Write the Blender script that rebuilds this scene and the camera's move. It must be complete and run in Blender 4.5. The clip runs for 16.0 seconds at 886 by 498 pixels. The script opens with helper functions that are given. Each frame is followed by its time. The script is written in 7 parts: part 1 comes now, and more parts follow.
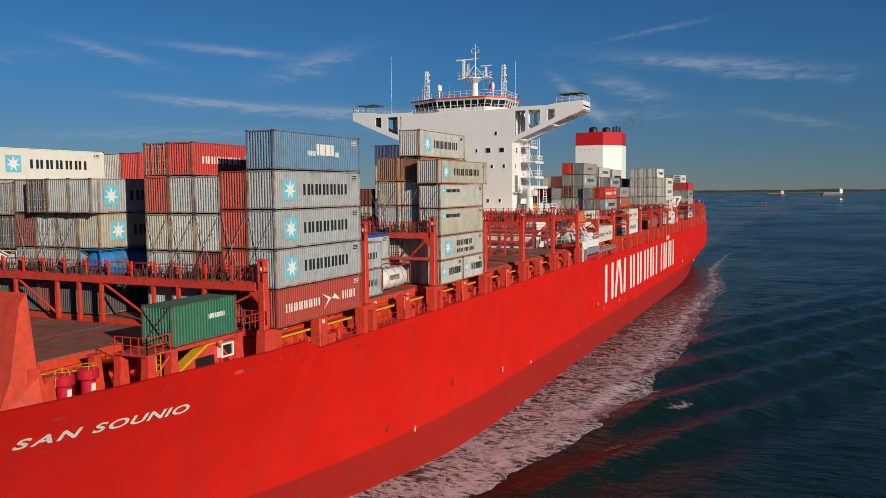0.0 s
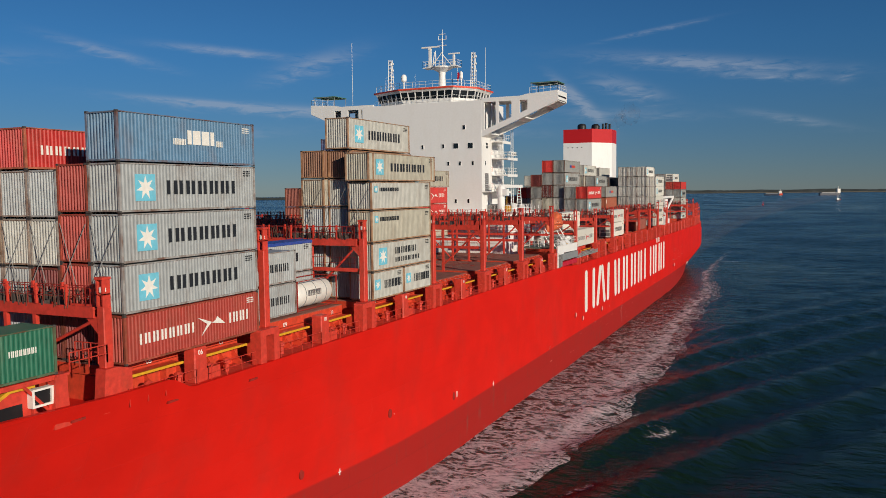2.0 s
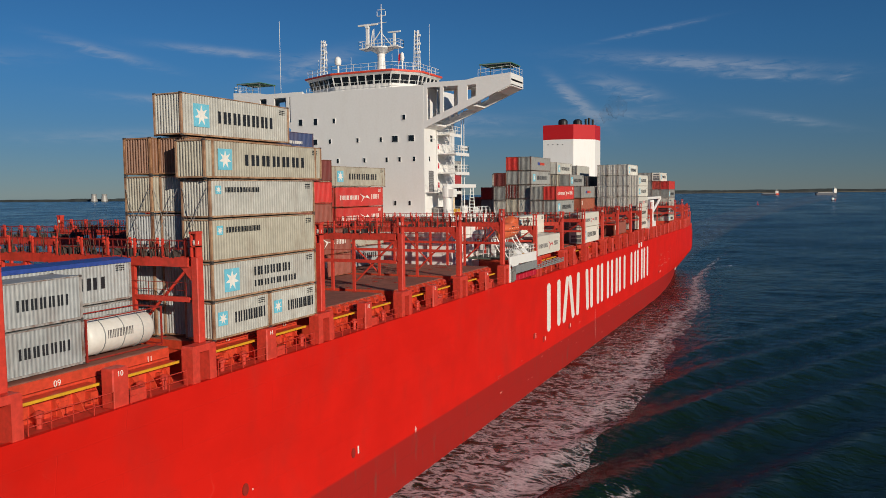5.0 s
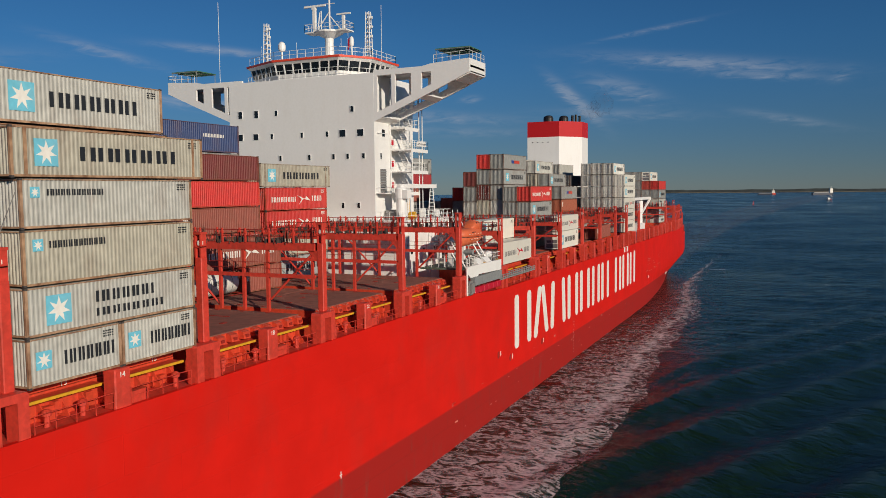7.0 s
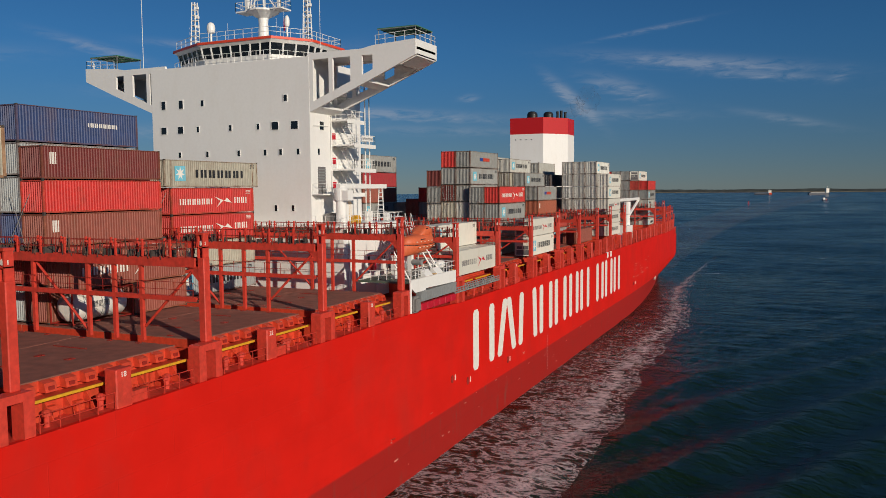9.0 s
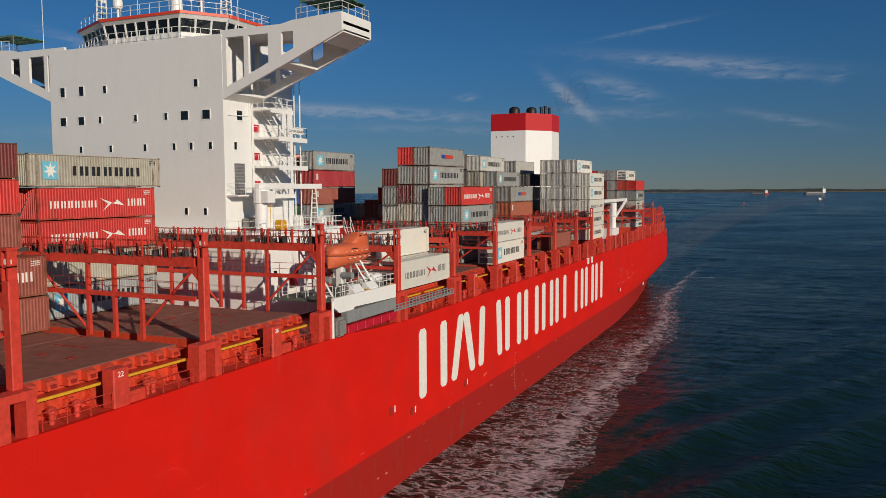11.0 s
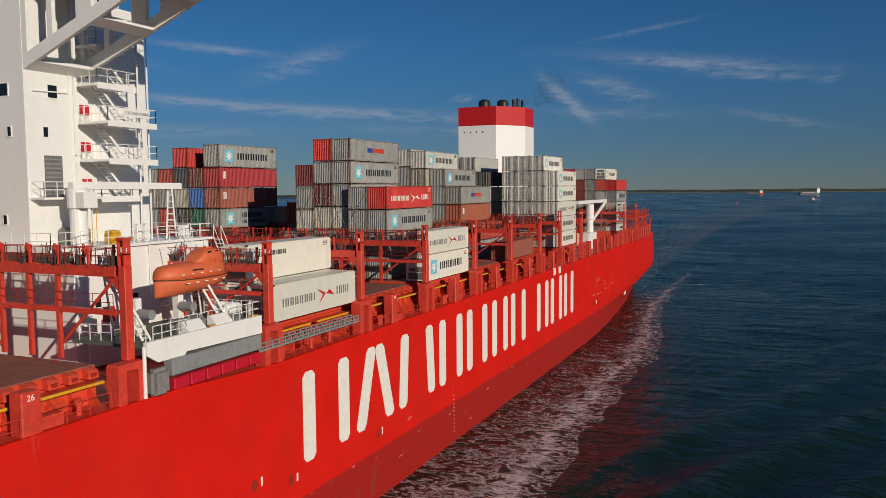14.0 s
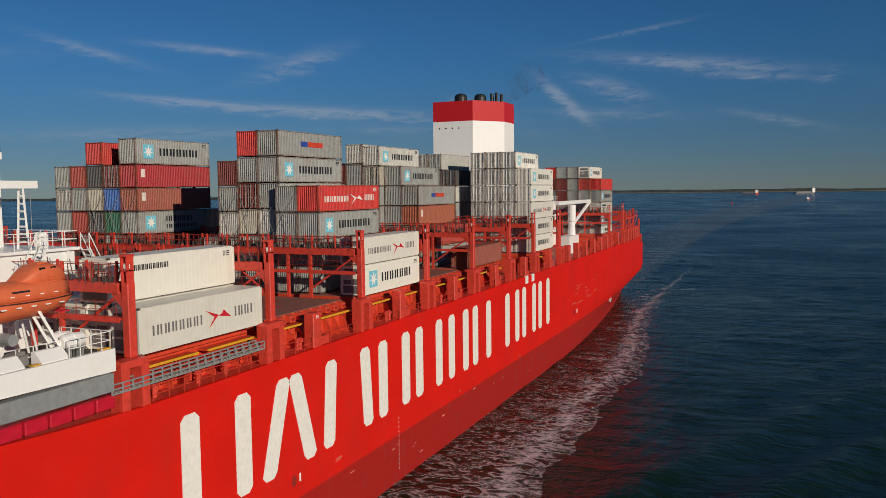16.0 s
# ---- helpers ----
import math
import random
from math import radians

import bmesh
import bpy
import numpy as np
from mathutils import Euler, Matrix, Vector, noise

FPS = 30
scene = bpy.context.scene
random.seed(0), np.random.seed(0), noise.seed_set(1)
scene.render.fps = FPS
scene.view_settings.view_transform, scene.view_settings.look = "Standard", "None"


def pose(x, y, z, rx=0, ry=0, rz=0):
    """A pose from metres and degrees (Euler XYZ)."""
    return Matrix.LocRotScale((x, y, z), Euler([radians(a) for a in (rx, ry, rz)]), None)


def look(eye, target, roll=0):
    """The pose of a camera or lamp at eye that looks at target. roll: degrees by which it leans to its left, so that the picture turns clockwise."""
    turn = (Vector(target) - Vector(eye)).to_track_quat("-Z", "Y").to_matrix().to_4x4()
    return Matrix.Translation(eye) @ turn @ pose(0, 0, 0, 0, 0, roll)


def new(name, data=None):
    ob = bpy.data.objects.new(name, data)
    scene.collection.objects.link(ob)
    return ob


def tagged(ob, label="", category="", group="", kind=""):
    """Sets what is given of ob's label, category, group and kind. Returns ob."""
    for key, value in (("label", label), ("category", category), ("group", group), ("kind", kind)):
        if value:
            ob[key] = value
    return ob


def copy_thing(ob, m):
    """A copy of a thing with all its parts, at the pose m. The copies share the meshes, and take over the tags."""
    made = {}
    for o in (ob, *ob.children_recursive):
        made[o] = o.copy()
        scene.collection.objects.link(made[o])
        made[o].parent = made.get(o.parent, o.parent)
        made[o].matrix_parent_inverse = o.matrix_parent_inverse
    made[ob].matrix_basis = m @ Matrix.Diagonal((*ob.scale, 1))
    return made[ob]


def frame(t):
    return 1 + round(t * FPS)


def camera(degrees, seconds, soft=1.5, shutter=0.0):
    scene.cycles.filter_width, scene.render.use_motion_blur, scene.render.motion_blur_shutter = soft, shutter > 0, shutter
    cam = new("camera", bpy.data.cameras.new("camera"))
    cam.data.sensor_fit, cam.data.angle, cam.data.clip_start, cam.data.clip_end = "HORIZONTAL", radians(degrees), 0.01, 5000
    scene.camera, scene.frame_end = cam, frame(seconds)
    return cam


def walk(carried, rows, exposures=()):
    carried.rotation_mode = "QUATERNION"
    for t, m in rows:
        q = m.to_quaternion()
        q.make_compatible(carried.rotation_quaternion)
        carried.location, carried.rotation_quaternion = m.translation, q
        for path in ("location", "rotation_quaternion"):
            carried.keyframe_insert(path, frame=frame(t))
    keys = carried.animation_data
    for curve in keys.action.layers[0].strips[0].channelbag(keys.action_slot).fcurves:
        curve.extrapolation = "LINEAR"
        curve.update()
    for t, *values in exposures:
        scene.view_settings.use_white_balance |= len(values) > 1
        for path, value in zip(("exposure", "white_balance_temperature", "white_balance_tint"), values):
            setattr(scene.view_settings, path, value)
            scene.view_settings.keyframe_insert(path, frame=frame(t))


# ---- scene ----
# The ship lies still with its centreline on x = 0 (port is +x, aft is +y) and the water at z = 0;
# the camera and everything ashore or afloat elsewhere drift past it.
cam = camera(58.15, 16.0, soft=0.75)
ROWS = [
    (0.0, 58.799, -0.432, 28.502, 85.795, 0.528, 24.636),
    (0.5, 58.786, 3.111, 28.432, 85.804, 0.574, 24.610),
    (1.0, 58.806, 6.650, 28.371, 85.812, 0.600, 24.595),
    (1.5, 58.843, 10.178, 28.320, 85.818, 0.615, 24.584),
    (2.0, 58.886, 13.692, 28.278, 85.823, 0.624, 24.575),
    (2.5, 58.927, 17.188, 28.246, 85.828, 0.631, 24.565),
    (3.0, 58.962, 20.666, 28.223, 85.832, 0.637, 24.551),
    (3.5, 58.988, 24.126, 28.210, 85.835, 0.644, 24.533),
    (4.0, 59.006, 27.572, 28.207, 85.835, 0.650, 24.510),
    (6.5, 59.018, 44.681, 28.310, 85.801, 0.626, 24.340),
    (7.0, 59.021, 48.102, 28.349, 85.786, 0.603, 24.299),
    (7.5, 59.028, 51.530, 28.390, 85.768, 0.573, 24.258),
    (8.0, 59.040, 54.966, 28.433, 85.749, 0.537, 24.218),
    (8.5, 59.057, 58.411, 28.476, 85.729, 0.496, 24.177),
    (9.0, 59.078, 61.867, 28.516, 85.709, 0.453, 24.139),
    (11.5, 59.171, 79.254, 28.623, 85.649, 0.297, 23.958),
    (12.0, 59.170, 82.735, 28.615, 85.651, 0.299, 23.921),
    (12.5, 59.157, 86.208, 28.595, 85.660, 0.317, 23.883),
    (13.0, 59.132, 89.669, 28.564, 85.674, 0.351, 23.843),
    (13.5, 59.097, 93.112, 28.523, 85.693, 0.400, 23.800),
    (14.0, 59.055, 96.534, 28.473, 85.716, 0.460, 23.753),
    (14.5, 59.012, 99.930, 28.417, 85.739, 0.524, 23.702),
    (15.0, 58.979, 103.296, 28.359, 85.759, 0.584, 23.647),
    (15.5, 58.970, 106.630, 28.305, 85.771, 0.626, 23.590),
    (16.0, 59.004, 109.929, 28.261, 85.769, 0.632, 23.530),
]
walk(cam, [(t, pose(x, y, z, rx, ry, rz)) for t, x, y, z, rx, ry, rz in ROWS], exposures=[(0, 0.09), (6, -0.03), (13, -0.14), (16, -0.14)])
DRIFT = 6.9  # metres a second at which the water passes the hull

# ---- light ----
SUN_ELEVATION, SUN_AZIMUTH = 17.0, 120.0  # azimuth clockwise from +y
SKY_STRENGTH, SUN_STRENGTH = 0.047, 3.9


def nodes_of(mat):
    mat.use_nodes = True
    return mat.node_tree.nodes, mat.node_tree.links


world = bpy.data.worlds.new("world")
scene.world = world
world.use_nodes = True
wn, wl = world.node_tree.nodes, world.node_tree.links
sky = wn.new("ShaderNodeTexSky")
sky.sky_type, sky.sun_disc = "NISHITA", False
sky.sun_elevation, sky.sun_rotation = radians(SUN_ELEVATION), radians(SUN_AZIMUTH)
sky.air_density, sky.dust_density, sky.ozone_density = 0.8, 0.0, 5.0
background = wn["Background"]
background.inputs["Strength"].default_value = SKY_STRENGTH
tint = wn.new("ShaderNodeMix")
tint.data_type, tint.blend_type = "RGBA", "MULTIPLY"
tint.inputs["Factor"].default_value = 1.0
wl.new(sky.outputs["Color"], tint.inputs["A"])
# thin cirrus streaks: azimuth, elevation, half length, half thickness (degrees), slope, density
CIRRUS = ((-39.3, 9.6, 3.7, 0.24, -0.07, 0.62), (-40.5, 6.1, 5.0, 0.22, -0.07, 0.72), (-31.0, 5.5, 8.5, 0.36, -0.045, 0.85), (-33.6, 8.9, 2.8, 0.62, 0.29, 0.5), (-9.9, 10.65, 2.7, 0.13, 0.154, 0.6),
          (-6.6, 8.4, 6.2, 0.44, -0.11, 0.62), (-2.5, 7.3, 3.0, 0.22, -0.10, 0.5), (-14.9, 6.2, 1.5, 0.50, -0.85, 0.95), (-11.5, 6.9, 2.2, 0.55, -0.3, 0.6), (-12.0, 5.2, 4.5, 0.35, -0.05, 0.3), (-1.0, 4.45, 2.8, 0.26, -0.21, 0.35), (-46.8, 9.2, 3.0, 0.30, -0.24, 0.5),
          (-22.3, 6.4, 0.6, 0.22, 0.1, 0.6), (-24.0, 4.2, 6.0, 0.30, -0.03, 0.3), (-44.0, 4.0, 7.0, 0.4, 0.03, 0.35), (2.1, 7.1, 0.6, 0.35, 0.3, 0.3), (-60.0, 8.0, 8.0, 0.5, 0.1, 0.3), (20.0, 7.0, 9.0, 0.5, 0.05, 0.3), (70.0, 12.0, 12.0, 1.0, 0.1, 0.3), (160.0, 10.0, 14.0, 1.0, -0.1, 0.3), (-120.0, 11.0, 14.0, 0.9, 0.08, 0.3))


def sky_math(op, x, y=None, z=None):
    node = wn.new("ShaderNodeMath")
    node.operation = op
    for i, v in enumerate((x, y, z)):
        if isinstance(v, (int, float)):
            node.inputs[i].default_value = v
        elif v is not None:
            wl.new(v, node.inputs[i])
    return node.outputs["Value"]


coord = wn.new("ShaderNodeTexCoord")
way = wn.new("ShaderNodeSeparateXYZ")
wl.new(coord.outputs["Generated"], way.inputs["Vector"])
az = sky_math("MULTIPLY", sky_math("ARCTAN2", way.outputs["X"], way.outputs["Y"]), 180 / math.pi)
el = sky_math("MULTIPLY", sky_math("ARCSINE", way.outputs["Z"]), 180 / math.pi)
flat = wn.new("ShaderNodeCombineXYZ")
wl.new(sky_math("MULTIPLY", az, 0.32), flat.inputs["X"])
wl.new(sky_math("MULTIPLY", el, 1.5), flat.inputs["Y"])
wisps = wn.new("ShaderNodeTexNoise")
wisps.inputs["Scale"].default_value, wisps.inputs["Detail"].default_value, wisps.inputs["Roughness"].default_value = 1.6, 8, 0.6
wisps.inputs["Distortion"].default_value = 0.8
wl.new(flat.outputs["Vector"], wisps.inputs["Vector"])
warp = sky_math("MULTIPLY", sky_math("SUBTRACT", wisps.outputs["Fac"], 0.5), 1.3)
veil = None
for a0, e0, half, thick, slope, density in CIRRUS:
    du = sky_math("SUBTRACT", az, a0)
    dv = sky_math("ADD", sky_math("SUBTRACT", sky_math("SUBTRACT", el, e0), sky_math("MULTIPLY", du, slope)), sky_math("MULTIPLY", warp, thick * 1.6))
    q = sky_math("ADD", sky_math("POWER", sky_math("ABSOLUTE", sky_math("DIVIDE", du, half)), 2.0), sky_math("POWER", sky_math("ABSOLUTE", sky_math("DIVIDE", dv, thick)), 2.0))
    m = sky_math("MULTIPLY", sky_math("EXPONENT", sky_math("MULTIPLY", q, -1.0)), density)
    veil = m if veil is None else sky_math("ADD", veil, m)
fine = wn.new("ShaderNodeMapRange")
fine.inputs["From Min"].default_value, fine.inputs["From Max"].default_value = 0.3, 0.7
wl.new(wisps.outputs["Fac"], fine.inputs["Value"])
cover = sky_math("MINIMUM", sky_math("MULTIPLY", veil, fine.outputs["Result"]), 0.42)
haze = wn.new("ShaderNodeMapRange")
haze.inputs["From Min"].default_value, haze.inputs["From Max"].default_value = 0.0, 11.0
haze.interpolation_type = "SMOOTHSTEP"
wl.new(sky_math("ABSOLUTE", el), haze.inputs["Value"])
hue = wn.new("ShaderNodeMix")
hue.data_type = "RGBA"
hue.inputs["A"].default_value, hue.inputs["B"].default_value = (0.58, 0.65, 0.75, 1), (0.50, 0.94, 1.14, 1)
wl.new(haze.outputs["Result"], hue.inputs["Factor"])
wl.new(hue.outputs["Result"], tint.inputs["B"])
cirrus = wn.new("ShaderNodeMix")
cirrus.data_type = "RGBA"
cirrus.inputs["B"].default_value = (7.5, 8.2, 9.6, 1)
wl.new(cover, cirrus.inputs["Factor"])
wl.new(tint.outputs["Result"], cirrus.inputs["A"])
wl.new(cirrus.outputs["Result"], background.inputs["Color"])

sun_data = bpy.data.lights.new("sun", "SUN")
sun_data.energy, sun_data.angle, sun_data.color = SUN_STRENGTH, radians(0.53), (1.0, 0.89, 0.74)
sun = new("sun", sun_data)
a, e = radians(SUN_AZIMUTH), radians(SUN_ELEVATION)
sun.matrix_world = look((0, 0, 0), (-math.sin(a) * math.cos(e), -math.cos(a) * math.cos(e), -math.sin(e)))

# ---- materials ----


def material(name, colour, rough=0.5, metal=0.0, grain=0.12, grain_scale=3.0, stain=None, stain_amount=0.3, stain_scale=0.6, bump=0.0, bump_scale=40.0, from_object=False, streak=0.0, stain_from=0.5):
    """Paint or other solid surface: fine grain, large stains and streaks running down, slight relief."""
    mat = bpy.data.materials.new(name)
    n, l = nodes_of(mat)
    b = n["Principled BSDF"]
    b.inputs["Roughness"].default_value, b.inputs["Metallic"].default_value = rough, metal
    tc = n.new("ShaderNodeTexCoord")
    if from_object:
        info = n.new("ShaderNodeObjectInfo")
        base = info.outputs["Color"]
        add = n.new("ShaderNodeVectorMath")
        add.operation = "ADD"
        mul = n.new("ShaderNodeVectorMath")
        mul.operation = "SCALE"
        mul.inputs[0].default_value = (31.0, 17.0, 53.0)
        l.new(info.outputs["Random"], mul.inputs["Scale"])
        l.new(tc.outputs["Object"], add.inputs[0])
        l.new(mul.outputs["Vector"], add.inputs[1])
        where = add.outputs["Vector"]
    else:
        rgb = n.new("ShaderNodeRGB")
        rgb.outputs[0].default_value = (*colour, 1)
        base, where = rgb.outputs[0], tc.outputs["Object"]
    g = n.new("ShaderNodeTexNoise")
    g.inputs["Scale"].default_value, g.inputs["Detail"].default_value = grain_scale, 6
    l.new(where, g.inputs["Vector"])
    gm = n.new("ShaderNodeMapRange")
    gm.inputs["From Min"].default_value, gm.inputs["From Max"].default_value = 0.3, 0.7
    gm.inputs["To Min"].default_value, gm.inputs["To Max"].default_value = 1 - grain, 1 + grain
    l.new(g.outputs["Fac"], gm.inputs["Value"])
    shade = n.new("ShaderNodeVectorMath")
    shade.operation = "SCALE"
    l.new(base, shade.inputs[0])
    l.new(gm.outputs["Result"], shade.inputs["Scale"])
    out = shade.outputs["Vector"]
    if stain:
        sm = n.new("ShaderNodeMapping")
        sm.inputs["Scale"].default_value = (1, 1, 1 - 0.85 * streak)
        l.new(where, sm.inputs["Vector"])
        s = n.new("ShaderNodeTexNoise")
        s.inputs["Scale"].default_value, s.inputs["Detail"].default_value, s.inputs["Roughness"].default_value = stain_scale, 8, 0.65
        l.new(sm.outputs["Vector"], s.inputs["Vector"])
        sr = n.new("ShaderNodeMapRange")
        sr.inputs["From Min"].default_value, sr.inputs["From Max"].default_value = stain_from, stain_from + 0.28
        sr.inputs["To Max"].default_value = stain_amount
        l.new(s.outputs["Fac"], sr.inputs["Value"])
        mix = n.new("ShaderNodeMix")
        mix.data_type = "RGBA"
        mix.inputs["B"].default_value = (*stain, 1)
        l.new(sr.outputs["Result"], mix.inputs["Factor"])
        l.new(out, mix.inputs["A"])
        out = mix.outputs["Result"]
    l.new(out, b.inputs["Base Color"])
    if bump:
        bn = n.new("ShaderNodeTexNoise")
        bn.inputs["Scale"].default_value, bn.inputs["Detail"].default_value = bump_scale, 4
        l.new(where, bn.inputs["Vector"])
        bp = n.new("ShaderNodeBump")
        bp.inputs["Strength"].default_value, bp.inputs["Distance"].default_value = bump, 0.02
        l.new(bn.outputs["Fac"], bp.inputs["Height"])
        l.new(bp.outputs["Normal"], b.inputs["Normal"])
    return mat


RUST = (0.13, 0.045, 0.018)
M_DECK = material("red_deck_paint", (0.60, 0.050, 0.030), 0.5, grain=0.16, stain=RUST, stain_amount=0.45, stain_scale=0.9, bump=0.25, bump_scale=6, streak=0.6)
M_DARKRED = material("dark_red_steel", (0.30, 0.022, 0.014), 0.5, grain=0.2, stain=RUST, stain_amount=0.5, stain_scale=1.1)
M_HATCH = material("brown_red_hatch_paint", (0.26, 0.092, 0.062), 0.85, grain=0.2, grain_scale=1.2, stain=(0.10, 0.05, 0.035), stain_amount=0.6, stain_scale=0.35, bump=0.3, bump_scale=4)
M_ORANGE = material("orange_red_coaming_paint", (0.60, 0.060, 0.026), 0.45, grain=0.15, stain=RUST, stain_amount=0.4, stain_scale=1.2, streak=0.7)
M_WHITE = material("white_ship_paint", (0.81, 0.80, 0.77), 0.45, grain=0.02, stain=(0.58, 0.52, 0.42), stain_amount=0.18, stain_scale=0.5, bump=0.05, bump_scale=1.2, streak=0.8)
M_LETTER = material("white_lettering_paint", (0.80, 0.77, 0.70), 0.5, grain=0.06, stain=(0.5, 0.38, 0.30), stain_amount=0.25, stain_scale=2.0)
M_INK = material("dark_lettering_paint", (0.018, 0.020, 0.024), 0.5, grain=0.15)
M_GREYINK = material("grey_lettering_paint", (0.16, 0.15, 0.15), 0.5, grain=0.15)
M_CYAN = material("pale_blue_panel_paint", (0.16, 0.52, 0.66), 0.5, grain=0.08, stain=(0.4, 0.5, 0.5), stain_amount=0.3)
M_REDLOGO = material("crimson_logo_paint", (0.55, 0.015, 0.03), 0.5)
M_BLUE = material("blue_paint", (0.03, 0.07, 0.30), 0.45, grain=0.15)
M_SKYBLUE = material("bright_blue_paint", (0.03, 0.20, 0.52), 0.45, grain=0.12, stain=RUST, stain_amount=0.3)
M_RUBBED = material("rubbed_primer", (0.62, 0.20, 0.15), 0.7, grain=0.25, grain_scale=2)
M_CONT = material("container_paint", (1, 1, 1), 0.55, grain=0.13, grain_scale=1.5, stain=(0.16, 0.08, 0.04), stain_amount=0.42, stain_scale=0.7, from_object=True, bump=0.2, bump_scale=3, streak=0.75)
M_CFRAME = material("worn_container_frame_paint", (1, 1, 1), 0.6, grain=0.2, grain_scale=3, stain=RUST, stain_amount=0.95, stain_scale=1.3, from_object=True, streak=0.5, stain_from=0.42)
M_REEFER = material("white_reefer_cladding", (1, 1, 1), 0.45, grain=0.03, grain_scale=1.5, stain=(0.34, 0.25, 0.14), stain_amount=0.3, stain_scale=0.6, from_object=True, bump=0.05, bump_scale=3, streak=0.8, stain_from=0.56)
M_CAST = material("dark_corner_casting", (0.06, 0.05, 0.045), 0.6, grain=0.3)
M_RODS = material("greasy_lashing_steel", (0.15, 0.085, 0.065), 0.5, 0.2, grain=0.4, grain_scale=2, stain=RUST, stain_amount=0.7)
M_GALV = material("galvanised_steel", (0.33, 0.32, 0.30), 0.5, 0.15, grain=0.2, stain=(0.2, 0.15, 0.1), stain_amount=0.3)
M_GREY = material("grey_paint", (0.24, 0.25, 0.25), 0.5, grain=0.12, stain=(0.12, 0.1, 0.09), stain_amount=0.3)
M_BLACK = material("black_paint", (0.012, 0.012, 0.013), 0.5, grain=0.2)
M_YELLOW = material("yellow_paint", (0.68, 0.36, 0.02), 0.5, grain=0.1, stain=RUST, stain_amount=0.4, stain_scale=2)
M_LIFE = material("orange_lifeboat_fibreglass", (0.66, 0.135, 0.050), 0.55, grain=0.07, stain=(0.35, 0.12, 0.06), stain_amount=0.3, stain_scale=0.8, streak=0.7)
M_TANK = material("white_tank_coating", (0.72, 0.70, 0.64), 0.4, grain=0.05, stain=(0.4, 0.3, 0.2), stain_amount=0.3, streak=0.6)
M_GREEN = material("green_canvas", (0.05, 0.17, 0.10), 0.8, grain=0.15)
M_TARP = material("grey_tarpaulin", (0.20, 0.19, 0.18), 0.8, grain=0.2, bump=0.6, bump_scale=4)
M_FUNNELRED = material("funnel_red_paint", (0.50, 0.012, 0.014), 0.45, grain=0.06)
M_BANDRED = material("orange_red_band_paint", (0.72, 0.07, 0.03), 0.45, grain=0.06)
M_LAND = material("distant_wooded_shore", (0.050, 0.060, 0.060), 0.9, grain=0.4, grain_scale=0.02)
M_GLASS = material("dark_window_glass", (0.010, 0.014, 0.018), 0.05, grain=0.1)
M_DECKGREEN = material("dull_green_deck_paint", (0.085, 0.115, 0.085), 0.65, grain=0.2, stain=(0.16, 0.10, 0.07), stain_amount=0.5, stain_scale=0.9)
M_DRUM = material("crimson_drum_paint", (0.50, 0.012, 0.03), 0.35, grain=0.1)


